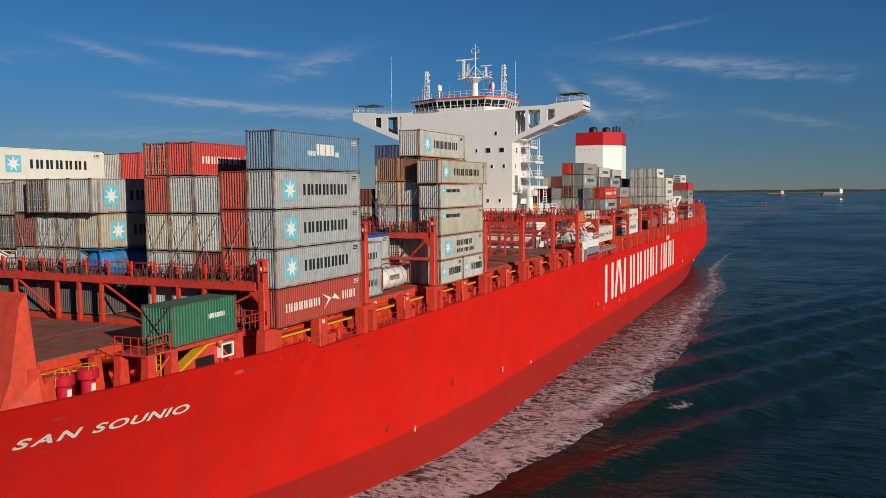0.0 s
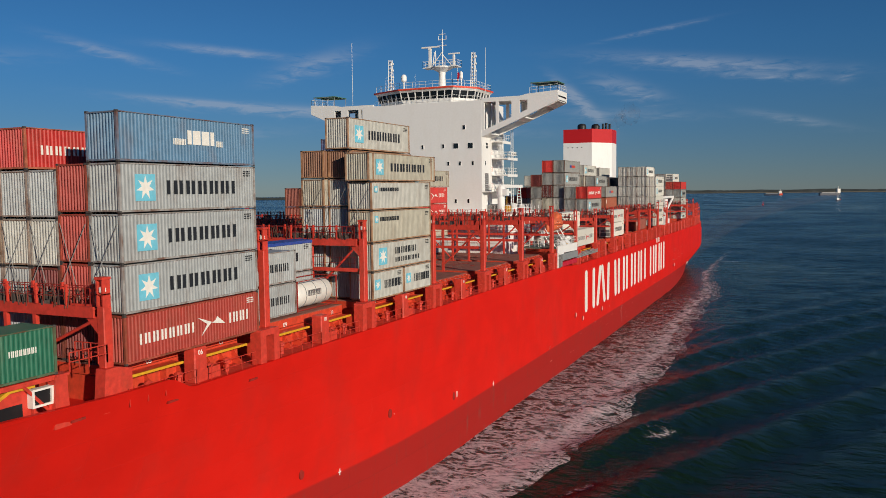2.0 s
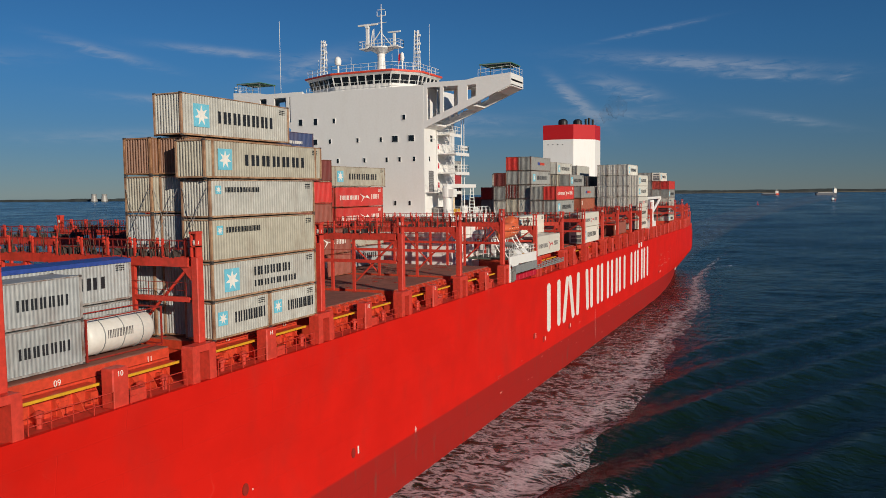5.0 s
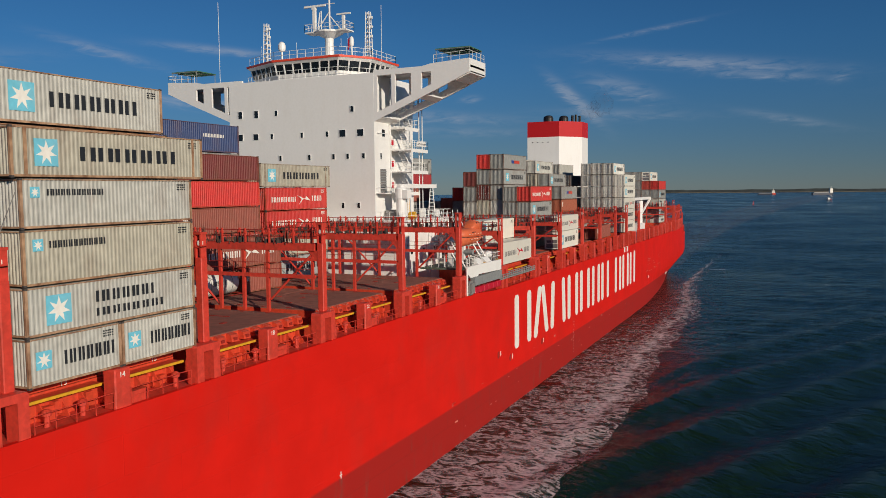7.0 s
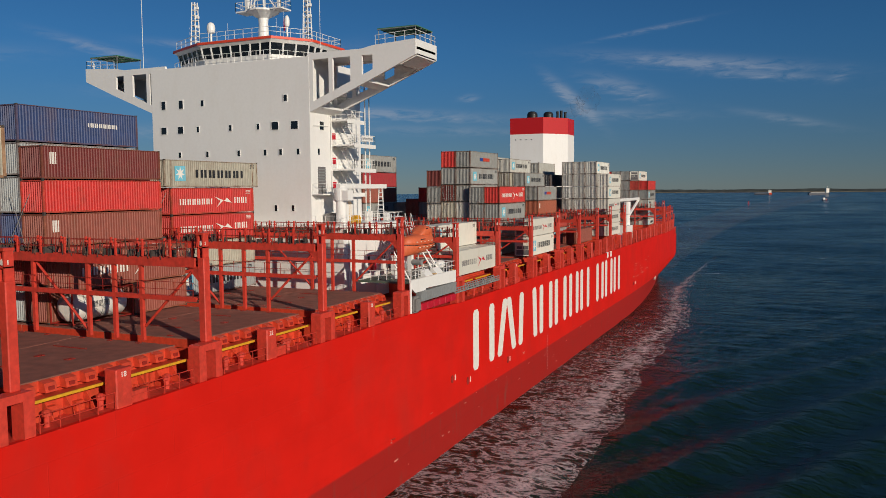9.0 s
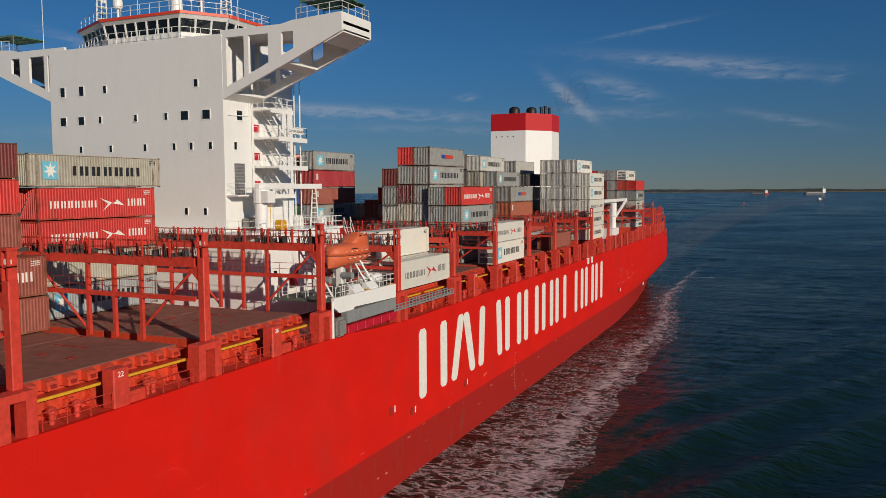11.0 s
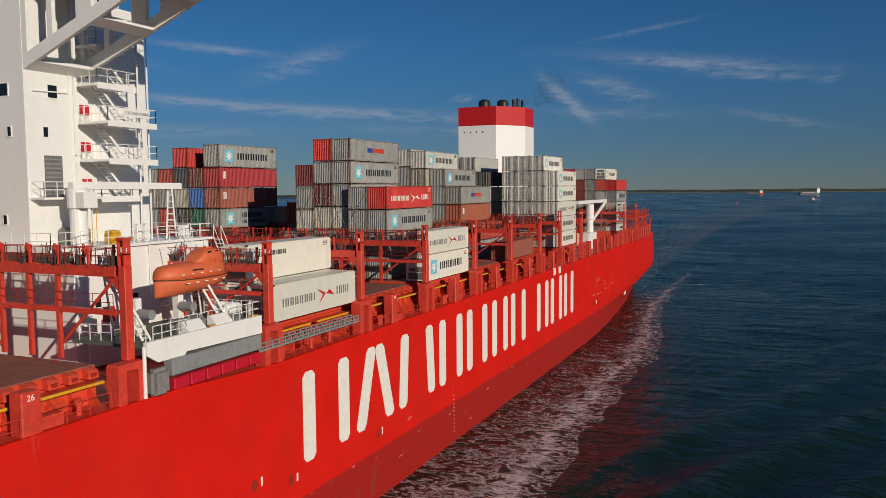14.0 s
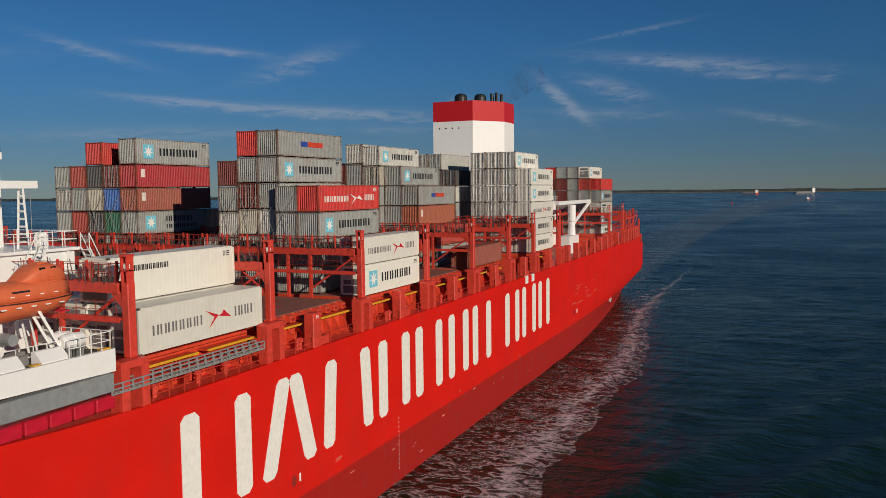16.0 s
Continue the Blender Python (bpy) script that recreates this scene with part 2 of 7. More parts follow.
def hull_material():
    """Red topsides over a darker boot topping, with plate seams, scuffs and pale streaks."""
    mat = material("hull_paint", (0.64, 0.012, 0.006), 0.55, grain=0.07, grain_scale=0.25, stain=(0.36, 0.035, 0.025), stain_amount=0.35, stain_scale=0.22, bump=0.12, bump_scale=0.5, streak=0.55)
    n, l = nodes_of(mat)
    b = n["Principled BSDF"]
    b.inputs["Specular IOR Level"].default_value = 0.16
    top = b.inputs["Base Color"].links[0].from_socket
    tc = n.new("ShaderNodeTexCoord")
    sep = n.new("ShaderNodeSeparateXYZ")
    l.new(tc.outputs["Object"], sep.inputs["Vector"])
    step = n.new("ShaderNodeMapRange")
    step.inputs["From Min"].default_value, step.inputs["From Max"].default_value = 4.2, 4.45
    step.inputs["To Min"].default_value, step.inputs["To Max"].default_value = 1.0, 0.0
    l.new(sep.outputs["Z"], step.inputs["Value"])
    # long thin pale scratches
    lines = n.new("ShaderNodeTexNoise")
    lines.inputs["Scale"].default_value, lines.inputs["Detail"].default_value = 0.16, 1.5
    l.new(tc.outputs["Object"], lines.inputs["Vector"])
    off = n.new("ShaderNodeMath")
    off.operation = "COMPARE"
    off.inputs[1].default_value, off.inputs[2].default_value = 0.56, 0.0016
    l.new(lines.outputs["Fac"], off.inputs[0])
    some = n.new("ShaderNodeTexNoise")
    some.inputs["Scale"].default_value, some.inputs["Detail"].default_value = 0.5, 5
    l.new(tc.outputs["Object"], some.inputs["Vector"])
    few = n.new("ShaderNodeMapRange")
    few.inputs["From Min"].default_value, few.inputs["From Max"].default_value, few.inputs["To Max"].default_value = 0.54, 0.7, 0.12
    l.new(some.outputs["Fac"], few.inputs["Value"])
    scar = n.new("ShaderNodeMath")
    scar.operation = "MULTIPLY"
    l.new(off.outputs["Value"], scar.inputs[0])
    l.new(few.outputs["Result"], scar.inputs[1])
    scratch = n.new("ShaderNodeMix")
    scratch.data_type = "RGBA"
    scratch.inputs["B"].default_value = (0.72, 0.26, 0.18, 1)
    l.new(scar.outputs["Value"], scratch.inputs["Factor"])
    l.new(top, scratch.inputs["A"])
    top = scratch.outputs["Result"]
    boot = n.new("ShaderNodeMix")
    boot.data_type = "RGBA"
    boot.inputs["B"].default_value = (0.35, 0.016, 0.012, 1)
    l.new(step.outputs["Result"], boot.inputs["Factor"])
    l.new(top, boot.inputs["A"])
    # fouling and scrapes in the boot topping
    sm = n.new("ShaderNodeMapping")
    sm.inputs["Scale"].default_value = (1, 1.5, 0.3)
    l.new(tc.outputs["Object"], sm.inputs["Vector"])
    s = n.new("ShaderNodeTexNoise")
    s.inputs["Scale"].default_value, s.inputs["Detail"].default_value, s.inputs["Roughness"].default_value = 0.9, 9, 0.7
    l.new(sm.outputs["Vector"], s.inputs["Vector"])
    sr = n.new("ShaderNodeMapRange")
    sr.inputs["From Min"].default_value, sr.inputs["From Max"].default_value = 0.56, 0.68
    sr.inputs["To Max"].default_value = 0.5
    l.new(s.outputs["Fac"], sr.inputs["Value"])
    both = n.new("ShaderNodeMath")
    both.operation = "MULTIPLY"
    l.new(sr.outputs["Result"], both.inputs[0])
    l.new(step.outputs["Result"], both.inputs[1])
    scrape = n.new("ShaderNodeMix")
    scrape.data_type = "RGBA"
    scrape.inputs["B"].default_value = (0.16, 0.06, 0.045, 1)
    l.new(both.outputs["Value"], scrape.inputs["Factor"])
    l.new(boot.outputs["Result"], scrape.inputs["A"])
    # pale scratches on the topsides
    v = n.new("ShaderNodeTexNoise")
    vm = n.new("ShaderNodeMapping")
    vm.inputs["Scale"].default_value = (1, 0.9, 0.12)
    vm.inputs["Rotation"].default_value = (radians(12), 0, 0)
    l.new(tc.outputs["Object"], vm.inputs["Vector"])
    l.new(vm.outputs["Vector"], v.inputs["Vector"])
    v.inputs["Scale"].default_value, v.inputs["Detail"].default_value, v.inputs["Roughness"].default_value = 0.8, 10, 0.75
    vr = n.new("ShaderNodeMapRange")
    vr.inputs["From Min"].default_value, vr.inputs["From Max"].default_value = 0.66, 0.76
    vr.inputs["To Max"].default_value = 0.35
    l.new(v.outputs["Fac"], vr.inputs["Value"])
    pale = n.new("ShaderNodeMix")
    pale.data_type = "RGBA"
    pale.inputs["B"].default_value = (0.66, 0.16, 0.11, 1)
    l.new(vr.outputs["Result"], pale.inputs["Factor"])
    l.new(scrape.outputs["Result"], pale.inputs["A"])
    l.new(pale.outputs["Result"], b.inputs["Base Color"])
    # plate seams
    seams = n.new("ShaderNodeTexBrick")
    seams.inputs["Scale"].default_value = 1.0
    seams.inputs["Brick Width"].default_value, seams.inputs["Row Height"].default_value = 9.0, 2.45
    seams.inputs["Mortar Size"].default_value, seams.inputs["Mortar Smooth"].default_value = 0.05, 1.0
    swap = n.new("ShaderNodeCombineXYZ")
    l.new(sep.outputs["Y"], swap.inputs["X"])
    l.new(sep.outputs["Z"], swap.inputs["Y"])
    l.new(swap.outputs["Vector"], seams.inputs["Vector"])
    worn = n.new("ShaderNodeMath")
    worn.operation = "MULTIPLY_ADD"
    worn.inputs[1].default_value, worn.inputs[2].default_value = 0.30, 0.05
    l.new(step.outputs["Result"], worn.inputs[0])
    lines = n.new("ShaderNodeMath")
    lines.operation = "MULTIPLY"
    l.new(worn.outputs["Value"], lines.inputs[0])
    l.new(seams.outputs["Fac"], lines.inputs[1])
    seam_mix = n.new("ShaderNodeMix")
    seam_mix.data_type = "RGBA"
    seam_mix.inputs["B"].default_value = (0.12, 0.02, 0.015, 1)
    l.new(lines.outputs["Value"], seam_mix.inputs["Factor"])
    l.new(pale.outputs["Result"], seam_mix.inputs["A"])
    l.new(seam_mix.outputs["Result"], b.inputs["Base Color"])
    old = b.inputs["Normal"].links[0].from_socket
    bp = n.new("ShaderNodeBump")
    bp.inputs["Strength"].default_value, bp.inputs["Distance"].default_value = 0.35, 0.02
    l.new(seams.outputs["Fac"], bp.inputs["Height"])
    l.new(old, bp.inputs["Normal"])
    l.new(bp.outputs["Normal"], b.inputs["Normal"])
    return mat


def water_material():
    mat = bpy.data.materials.new("sea_water")
    n, l = nodes_of(mat)
    b = n["Principled BSDF"]
    b.inputs["Base Color"].default_value = (0.0055, 0.016, 0.0075, 1)
    b.inputs["Roughness"].default_value, b.inputs["IOR"].default_value = 0.16, 1.333
    b.inputs["Specular IOR Level"].default_value = 0.31
    tc = n.new("ShaderNodeTexCoord")
    patch = n.new("ShaderNodeTexNoise")
    patch.inputs["Scale"].default_value, patch.inputs["Detail"].default_value = 0.012, 4
    l.new(tc.outputs["Object"], patch.inputs["Vector"])
    gust = n.new("ShaderNodeMapRange")
    gust.inputs["From Min"].default_value, gust.inputs["From Max"].default_value = 0.35, 0.65
    gust.inputs["To Min"].default_value, gust.inputs["To Max"].default_value = 0.10, 0.24
    l.new(patch.outputs["Fac"], gust.inputs["Value"])
    l.new(gust.outputs["Result"], b.inputs["Roughness"])
    normal = None
    for scale, strength, distance, stretch in ((0.05, 0.5, 2.2, (0.6, 1.0, 1)), (0.2, 0.8, 1.6, (0.5, 1.0, 1)), (0.6, 0.65, 0.6, (0.6, 1.0, 1)), (1.9, 0.85, 0.26, (0.75, 1.0, 1))):
        m = n.new("ShaderNodeMapping")
        m.inputs["Scale"].default_value = stretch
        m.inputs["Rotation"].default_value = (0, 0, radians(-18))
        l.new(tc.outputs["Object"], m.inputs["Vector"])
        t = n.new("ShaderNodeTexNoise")
        t.inputs["Scale"].default_value, t.inputs["Detail"].default_value, t.inputs["Roughness"].default_value = scale, 5, 0.55
        l.new(m.outputs["Vector"], t.inputs["Vector"])
        bp = n.new("ShaderNodeBump")
        bp.inputs["Strength"].default_value, bp.inputs["Distance"].default_value = strength, distance
        l.new(t.outputs["Fac"], bp.inputs["Height"])
        if normal:
            l.new(normal, bp.inputs["Normal"])
        normal = bp.outputs["Normal"]
    l.new(normal, b.inputs["Normal"])
    return mat


def foam_material(name, low, high, scale, across, cells=0.0, fade=0.10, most=0.9):
    """Lacy foam: pinkish white where the noise is high, clear elsewhere; the x of the sheet's UV fades it out."""
    mat = bpy.data.materials.new(name)
    n, l = nodes_of(mat)
    b = n["Principled BSDF"]
    # pink in the base colour stands for red light bounced off the hull
    b.inputs["Base Color"].default_value, b.inputs["Roughness"].default_value = (0.74, 0.63, 0.635, 1), 0.6
    tc = n.new("ShaderNodeTexCoord")
    m = n.new("ShaderNodeMapping")
    m.inputs["Scale"].default_value = (0.58, 1.0, 1)
    m.inputs["Rotation"].default_value = (0, 0, radians(-22))
    shift = n.new("ShaderNodeVectorMath")
    shift.operation = "MULTIPLY_ADD"
    shift.inputs[1].default_value = (41.0, 67.0, 0.0)
    info = n.new("ShaderNodeObjectInfo")
    l.new(info.outputs["Random"], shift.inputs[0])
    l.new(tc.outputs["Object"], shift.inputs[2])
    l.new(shift.outputs["Vector"], m.inputs["Vector"])
    warp = n.new("ShaderNodeTexNoise")
    warp.inputs["Scale"].default_value, warp.inputs["Detail"].default_value, warp.inputs["Roughness"].default_value = scale, 11, 0.72
    warp.inputs["Distortion"].default_value = 0.35
    l.new(m.outputs["Vector"], warp.inputs["Vector"])
    uv = n.new("ShaderNodeSeparateXYZ")
    l.new(tc.outputs["UV"], uv.inputs["Vector"])
    ramp = n.new("ShaderNodeValToRGB")
    els = ramp.color_ramp.elements
    els[0].position, els[0].color = across[0][0], (across[0][1],) * 3 + (1,)
    els[1].position, els[1].color = across[-1][0], (across[-1][1],) * 3 + (1,)
    for p, v in across[1:-1]:
        el = els.new(p)
        el.color = (v, v, v, 1)
    l.new(uv.outputs["X"], ramp.inputs["Fac"])
    lift = n.new("ShaderNodeMath")
    lift.operation = "ADD"
    lace = warp.outputs["Fac"]
    if cells:
        # thin veins of foam: the crests of a stretched, wandering noise
        vein = n.new("ShaderNodeTexNoise")
        vein.inputs["Scale"].default_value, vein.inputs["Detail"].default_value, vein.inputs["Roughness"].default_value = cells, 5, 0.58
        vein.inputs["Distortion"].default_value = 1.1
        l.new(m.outputs["Vector"], vein.inputs["Vector"])
        off = n.new("ShaderNodeMath")
        off.operation = "SUBTRACT"
        off.inputs[1].default_value = 0.5
        l.new(vein.outputs["Fac"], off.inputs[0])
        size = n.new("ShaderNodeMath")
        size.operation = "ABSOLUTE"
        l.new(off.outputs["Value"], size.inputs[0])
        net = n.new("ShaderNodeMapRange")
        net.inputs["From Min"].default_value, net.inputs["From Max"].default_value = 0.0, 0.11
        net.inputs["To Min"].default_value, net.inputs["To Max"].default_value = 0.20, -0.12
        l.new(size.outputs["Value"], net.inputs["Value"])
        total = n.new("ShaderNodeMath")
        total.operation = "ADD"
        l.new(warp.outputs["Fac"], total.inputs[0])
        l.new(net.outputs["Result"], total.inputs[1])
        lace = total.outputs["Value"]
    l.new(lace, lift.inputs[0])
    l.new(ramp.outputs["Color"], lift.inputs[1])
    lift2 = n.new("ShaderNodeMath")
    lift2.operation = "MULTIPLY_ADD"
    lift2.inputs[1].default_value = fade
    l.new(uv.outputs["Y"], lift2.inputs[0])
    l.new(lift.outputs["Value"], lift2.inputs[2])
    cut = n.new("ShaderNodeMapRange")
    cut.inputs["From Min"].default_value, cut.inputs["From Max"].default_value = low + 0.5, high + 0.5
    cut.inputs["To Max"].default_value = most
    l.new(lift2.outputs["Value"], cut.inputs["Value"])
    l.new(cut.outputs["Result"], b.inputs["Alpha"])
    bp = n.new("ShaderNodeBump")
    bp.inputs["Strength"].default_value, bp.inputs["Distance"].default_value = 0.8, 0.25
    l.new(warp.outputs["Fac"], bp.inputs["Height"])
    l.new(bp.outputs["Normal"], b.inputs["Normal"])
    return mat


M_HULL = hull_material()
M_WATER = water_material()

# ---- mesh helpers ----


def box(bm, x0, x1, y0, y1, z0, z1):
    v = [bm.verts.new((x, y, z)) for z in (z0, z1) for y in (y0, y1) for x in (x0, x1)]
    for f in ((0, 2, 3, 1), (4, 5, 7, 6), (0, 1, 5, 4), (2, 6, 7, 3), (0, 4, 6, 2), (1, 3, 7, 5)):
        bm.faces.new([v[i] for i in f])
    return v


def prism(bm, outline, axis, a, b):
    """A flat outline (pairs of the two other coordinates, in x, y, z order) drawn out along an axis from a to b."""
    def at(p, d):
        q = list(p)
        q.insert(axis, d)
        return bm.verts.new(q)
    lo, hi = [at(p, a) for p in outline], [at(p, b) for p in outline]
    k = len(outline)
    bm.faces.new(lo)
    bm.faces.new(hi[::-1])
    for i in range(k):
        bm.faces.new((lo[i], hi[i], hi[(i + 1) % k], lo[(i + 1) % k]))


def rod(bm, p, q, r, sides=5):
    """A round bar from p to q."""
    p, q = Vector(p), Vector(q)
    d = (q - p).normalized()
    u = d.orthogonal().normalized()
    w = d.cross(u)
    ends = [[bm.verts.new(c + r * (math.cos(k * math.tau / sides) * u + math.sin(k * math.tau / sides) * w)) for k in range(sides)] for c in (p, q)]
    bm.faces.new(ends[0][::-1])
    bm.faces.new(ends[1])
    for k in range(sides):
        bm.faces.new((ends[0][k], ends[0][(k + 1) % sides], ends[1][(k + 1) % sides], ends[1][k]))


def turned(bm, profile, centre, sides=16):
    """A turned body about an upright axis through centre: profile of (radius, height)."""
    rings = [[bm.verts.new((centre[0] + r * math.cos(k * math.tau / sides), centre[1] + r * math.sin(k * math.tau / sides), centre[2] + h)) for k in range(sides)] for r, h in profile]
    bm.faces.new(rings[0][::-1])
    bm.faces.new(rings[-1])
    for lo, hi in zip(rings, rings[1:]):
        for k in range(sides):
            bm.faces.new((lo[k], lo[(k + 1) % sides], hi[(k + 1) % sides], hi[k]))


def mesh_of(name, bm, mat):
    bmesh.ops.recalc_face_normals(bm, faces=bm.faces)
    me = bpy.data.meshes.new(name)
    bm.to_mesh(me)
    bm.free()
    me.materials.append(mat)
    return me


def part(name, bm, mat, parent=None, label="", kind=""):
    """Links a bmesh, or a finished mesh, as one object under a thing or part."""
    ob = new(name, mesh_of(name, bm, mat) if isinstance(bm, bmesh.types.BMesh) else bm)
    ob.parent = parent
    return tagged(ob, label=label, kind=kind)


def thing(name, x, y, z, label, category, group="", rz=0, kind=""):
    ob = new(name)
    ob.matrix_world = pose(x, y, z, 0, 0, rz)
    return tagged(ob, label, category, group, kind)


def boxes(*sizes):
    bm = bmesh.new()
    for s in sizes:
        box(bm, *s)
    return bm


def rods(r, *pairs, sides=5):
    bm = bmesh.new()
    for p, q in pairs:
        rod(bm, p, q, r, sides)
    return bm


def railing(points, height=1.05, r=0.03, gap=1.5, mid=True):
    """Handrail on posts along a line of floor points."""
    bm = bmesh.new()
    for p, q in zip(points, points[1:]):
        p, q = Vector(p), Vector(q)
        k = max(1, round((q - p).length / gap))
        for h in ((height, height * 0.5) if mid else (height,)):
            rod(bm, p + Vector((0, 0, h)), q + Vector((0, 0, h)), r, 4)
        for i in range(k + 1):
            c = p.lerp(q, i / k)
            rod(bm, c, c + Vector((0, 0, height)), r, 4)
    return bm

# ---- the sea ----


SEA = -0.3  # mean level


def hull_edge(y):
    """Half-breadth at the waterline."""
    if y < 90:
        return 24.1 * max(0.0, 1 - ((90 - y) / 67) ** 2)
    if y > 235:
        return 24.1 - 0.00503 * max(0.0, y - 240) ** 1.63
    return 24.1


def foam_edge(y):
    """How far from the centreline the side wash reaches."""
    pts = ((20, 18), (50, 24.0), (62, 26.8), (76, 30.6), (88, 33.2), (104, 35.2), (128, 36.8), (155, 37.2), (180, 35.6), (196, 35.4), (211, 34.6), (231, 35.9), (256, 34.2), (276, 29.8), (302, 28.0), (368, 27.4), (524, 29.4), (700, 37.0))
    for (y0, x0), (y1, x1) in zip(pts, pts[1:]):
        if y <= y1:
            return x0 + (x1 - x0) * max(0.0, (y - y0) / (y1 - y0))
    return pts[-1][1]


def swell(x, y):
    """The bow wave's diverging crests beside the ship, and a slow chop."""
    if x < 20 and y < 340 or y > 1000 or y < 0 or abs(x) > 330:
        return SEA
    u = (x - 0.5 * y + 12.5) * 0.894 + 2.2 * noise.noise((x * 0.018, y * 0.012, 1.5))
    far = math.exp(-((max(0.0, math.hypot(x - 24, y - 60) - 170)) / 90) ** 2)
    near = min(1.0, max(0.0, (x - 31 - max(0.0, y - 115) * 0.10) / 9))
    side = 1 / (1 + math.exp(-(u + 34) / 6)) * math.exp(-(max(0.0, u - 10) / 8) ** 2)
    size = 0.85 + 0.4 * noise.noise((x * 0.025, y * 0.018, 9.5))
    crest = size * 1.15 * ((0.5 + 0.5 * math.cos(u * math.tau / 10.6)) ** 1.4 - 0.42)
    wide = 0.30 * noise.noise((x * 0.035, y * 0.075, 5.2)) * min(1.0, max(0.0, (y - 120) / 150))
    chop = wide + 0.16 * noise.noise((x * 0.08, y * 0.16, 3.1)) + 0.13 * noise.noise((x * 0.22, y * 0.46, 7.7))
    band = x - foam_edge(y) if 60 < y < 300 else -9.0
    if -1 < band < 18:
        # short steep ripples fanning out from the edge of the wash
        v = x - 0.30 * y + 1.5 * noise.noise((x * 0.05, y * 0.03, 2.2))
        chop += 0.10 * math.sin(v * math.tau / 2.9) * (0.6 + noise.noise((x * 0.12, y * 0.05, 6.1))) * math.exp(-((band - 5) / 7) ** 2)
    edge = min(1.0, y / 40, max(0.0, (1000 - y) / 200), max(0.0, (330 - abs(x)) / 80))
    return SEA + edge * (far * near * side * crest + chop * (1.0 if y > 340 else min(1.0, near + 0.4)))


def sheet(name, xs, ys, height, mat, label, category, uv=None):
    verts = [(x, y, height(x, y)) for y in ys for x in xs]
    w = len(xs)
    faces = [(j * w + i, j * w + i + 1, (j + 1) * w + i + 1, (j + 1) * w + i) for j in range(len(ys) - 1) for i in range(w - 1)]
    me = bpy.data.meshes.new(name)
    me.from_pydata(verts, [], faces)
    for p in me.polygons:
        p.use_smooth = True
    me.materials.append(mat)
    return tagged(new(name, me), label, category, kind="structure")


def spread(start, step, growth, end):
    out, v = [], start
    while v < end:
        out.append(v)
        v += step
        step *= growth
    return out + [end]


sea_xs = [-v for v in spread(30, 20, 1.5, 4900)][::-1] + [i * 1.0 for i in range(-20, 30)] + [30 + i * 0.5 for i in range(60)] + [i * 1.0 for i in range(60, 150)] + [150 + 2.5 * i for i in range(72)] + spread(330, 4, 1.35, 4900)
sea_ys = [-v for v in spread(10, 20, 1.5, 4900)][::-1] + [i * 1.25 for i in range(0, 320)] + [400 + 2.5 * i for i in range(240)] + spread(1000, 4, 1.25, 4900)
sheet("water", sea_xs, sea_ys, swell, M_WATER, "dark blue-green estuary water with diverging bow waves", "water")


def wash_sheet():
    """The broken water along the hull, following the swell a few centimetres above it."""
    bm = bmesh.new()
    layer = bm.loops.layers.uv.new("uv")
    ys, k = [20 + 1.5 * i for i in range(240)] + [381 + 6 * i for i in range(54)], 16
    grid = []
    for y in ys:
        x0, x1 = hull_edge(y) - 0.6 if y < 300 else max(hull_edge(300), foam_edge(y) - 10), foam_edge(y) + 2.2 + 1.5 * noise.noise((y * 0.11, 2.0, 0)) + 0.8 * noise.noise((y * 0.37, 6.0, 0))
        age = 1 - (y - 80) / 170
        rim = max(0.42, 0.85 - (y - 80) / 420) - max(0.0, y - 300) / 160
        grid.append([(bm.verts.new((x0 + (x1 - x0) * i / k, y, swell(x0 + (x1 - x0) * i / k, y) + 0.05)), (i / k, max(-1.0, min(1.0, age if i < 0.55 * k else age + (max(age, rim) - age) * min(1.0, (i / k - 0.55) / 0.15))))) for i in range(k + 1)])
    for a0, b0 in zip(grid, grid[1:]):
        for i in range(k):
            quad = (a0[i], a0[i + 1], b0[i + 1], b0[i])
            f = bm.faces.new([q[0] for q in quad])
            f.smooth = True
            for loop, q in zip(f.loops, quad):
                loop[layer].uv = q[1]
    return bm


M_WASH = foam_material("lacy_side_wash", 0.20, 0.60, 2.4, ((0.0, 0.35), (0.018, 0.05), (0.03, -0.10), (0.11, -0.10), (0.20, 0.03), (0.45, 0.05), (0.66, 0.10), (0.76, 0.18), (0.85, 0.03), (0.93, -0.22), (1.0, -0.8)), 0.58, 0.36, 0.9)
tagged(part("side_wash", wash_sheet(), M_WASH, None, "churned white foam washing along the red hull", kind="stuff"), category="foam")



def trail_sheet():
    """The wake left astern, bending with the course already sailed."""
    bm = bmesh.new()
    layer = bm.loops.layers.uv.new("uv")
    line = ((6, 332, 26), (0, 440, 30), (-4, 590, 36), (-5, 740, 42), (-2, 897, 50), (8, 1200, 62), (28, 1546, 80), (80, 2250, 100), (156, 3053, 130))
    prev = None
    for x, y, w in line:
        cur = [(bm.verts.new((x + w * (i / 8 - 0.5), y, SEA + 0.22)), (i / 8, 0.0)) for i in range(9)]
        if prev:
            for i in range(8):
                quad = (prev[i], prev[i + 1], cur[i + 1], cur[i])
                f = bm.faces.new([q[0] for q in quad])
                for loop, q in zip(f.loops, quad):
                    loop[layer].uv = q[1]
        prev = cur
    return bm


# the wake's pale ripple brightness is painted in along with its thin foam
M_TRAIL = foam_material("wake_foam_and_ripple_sheen", -0.02, 0.60, 0.35, ((0.0, -0.5), (0.15, 0.02), (0.4, -0.02), (0.7, 0.02), (0.85, 0.04), (1.0, -0.5)))
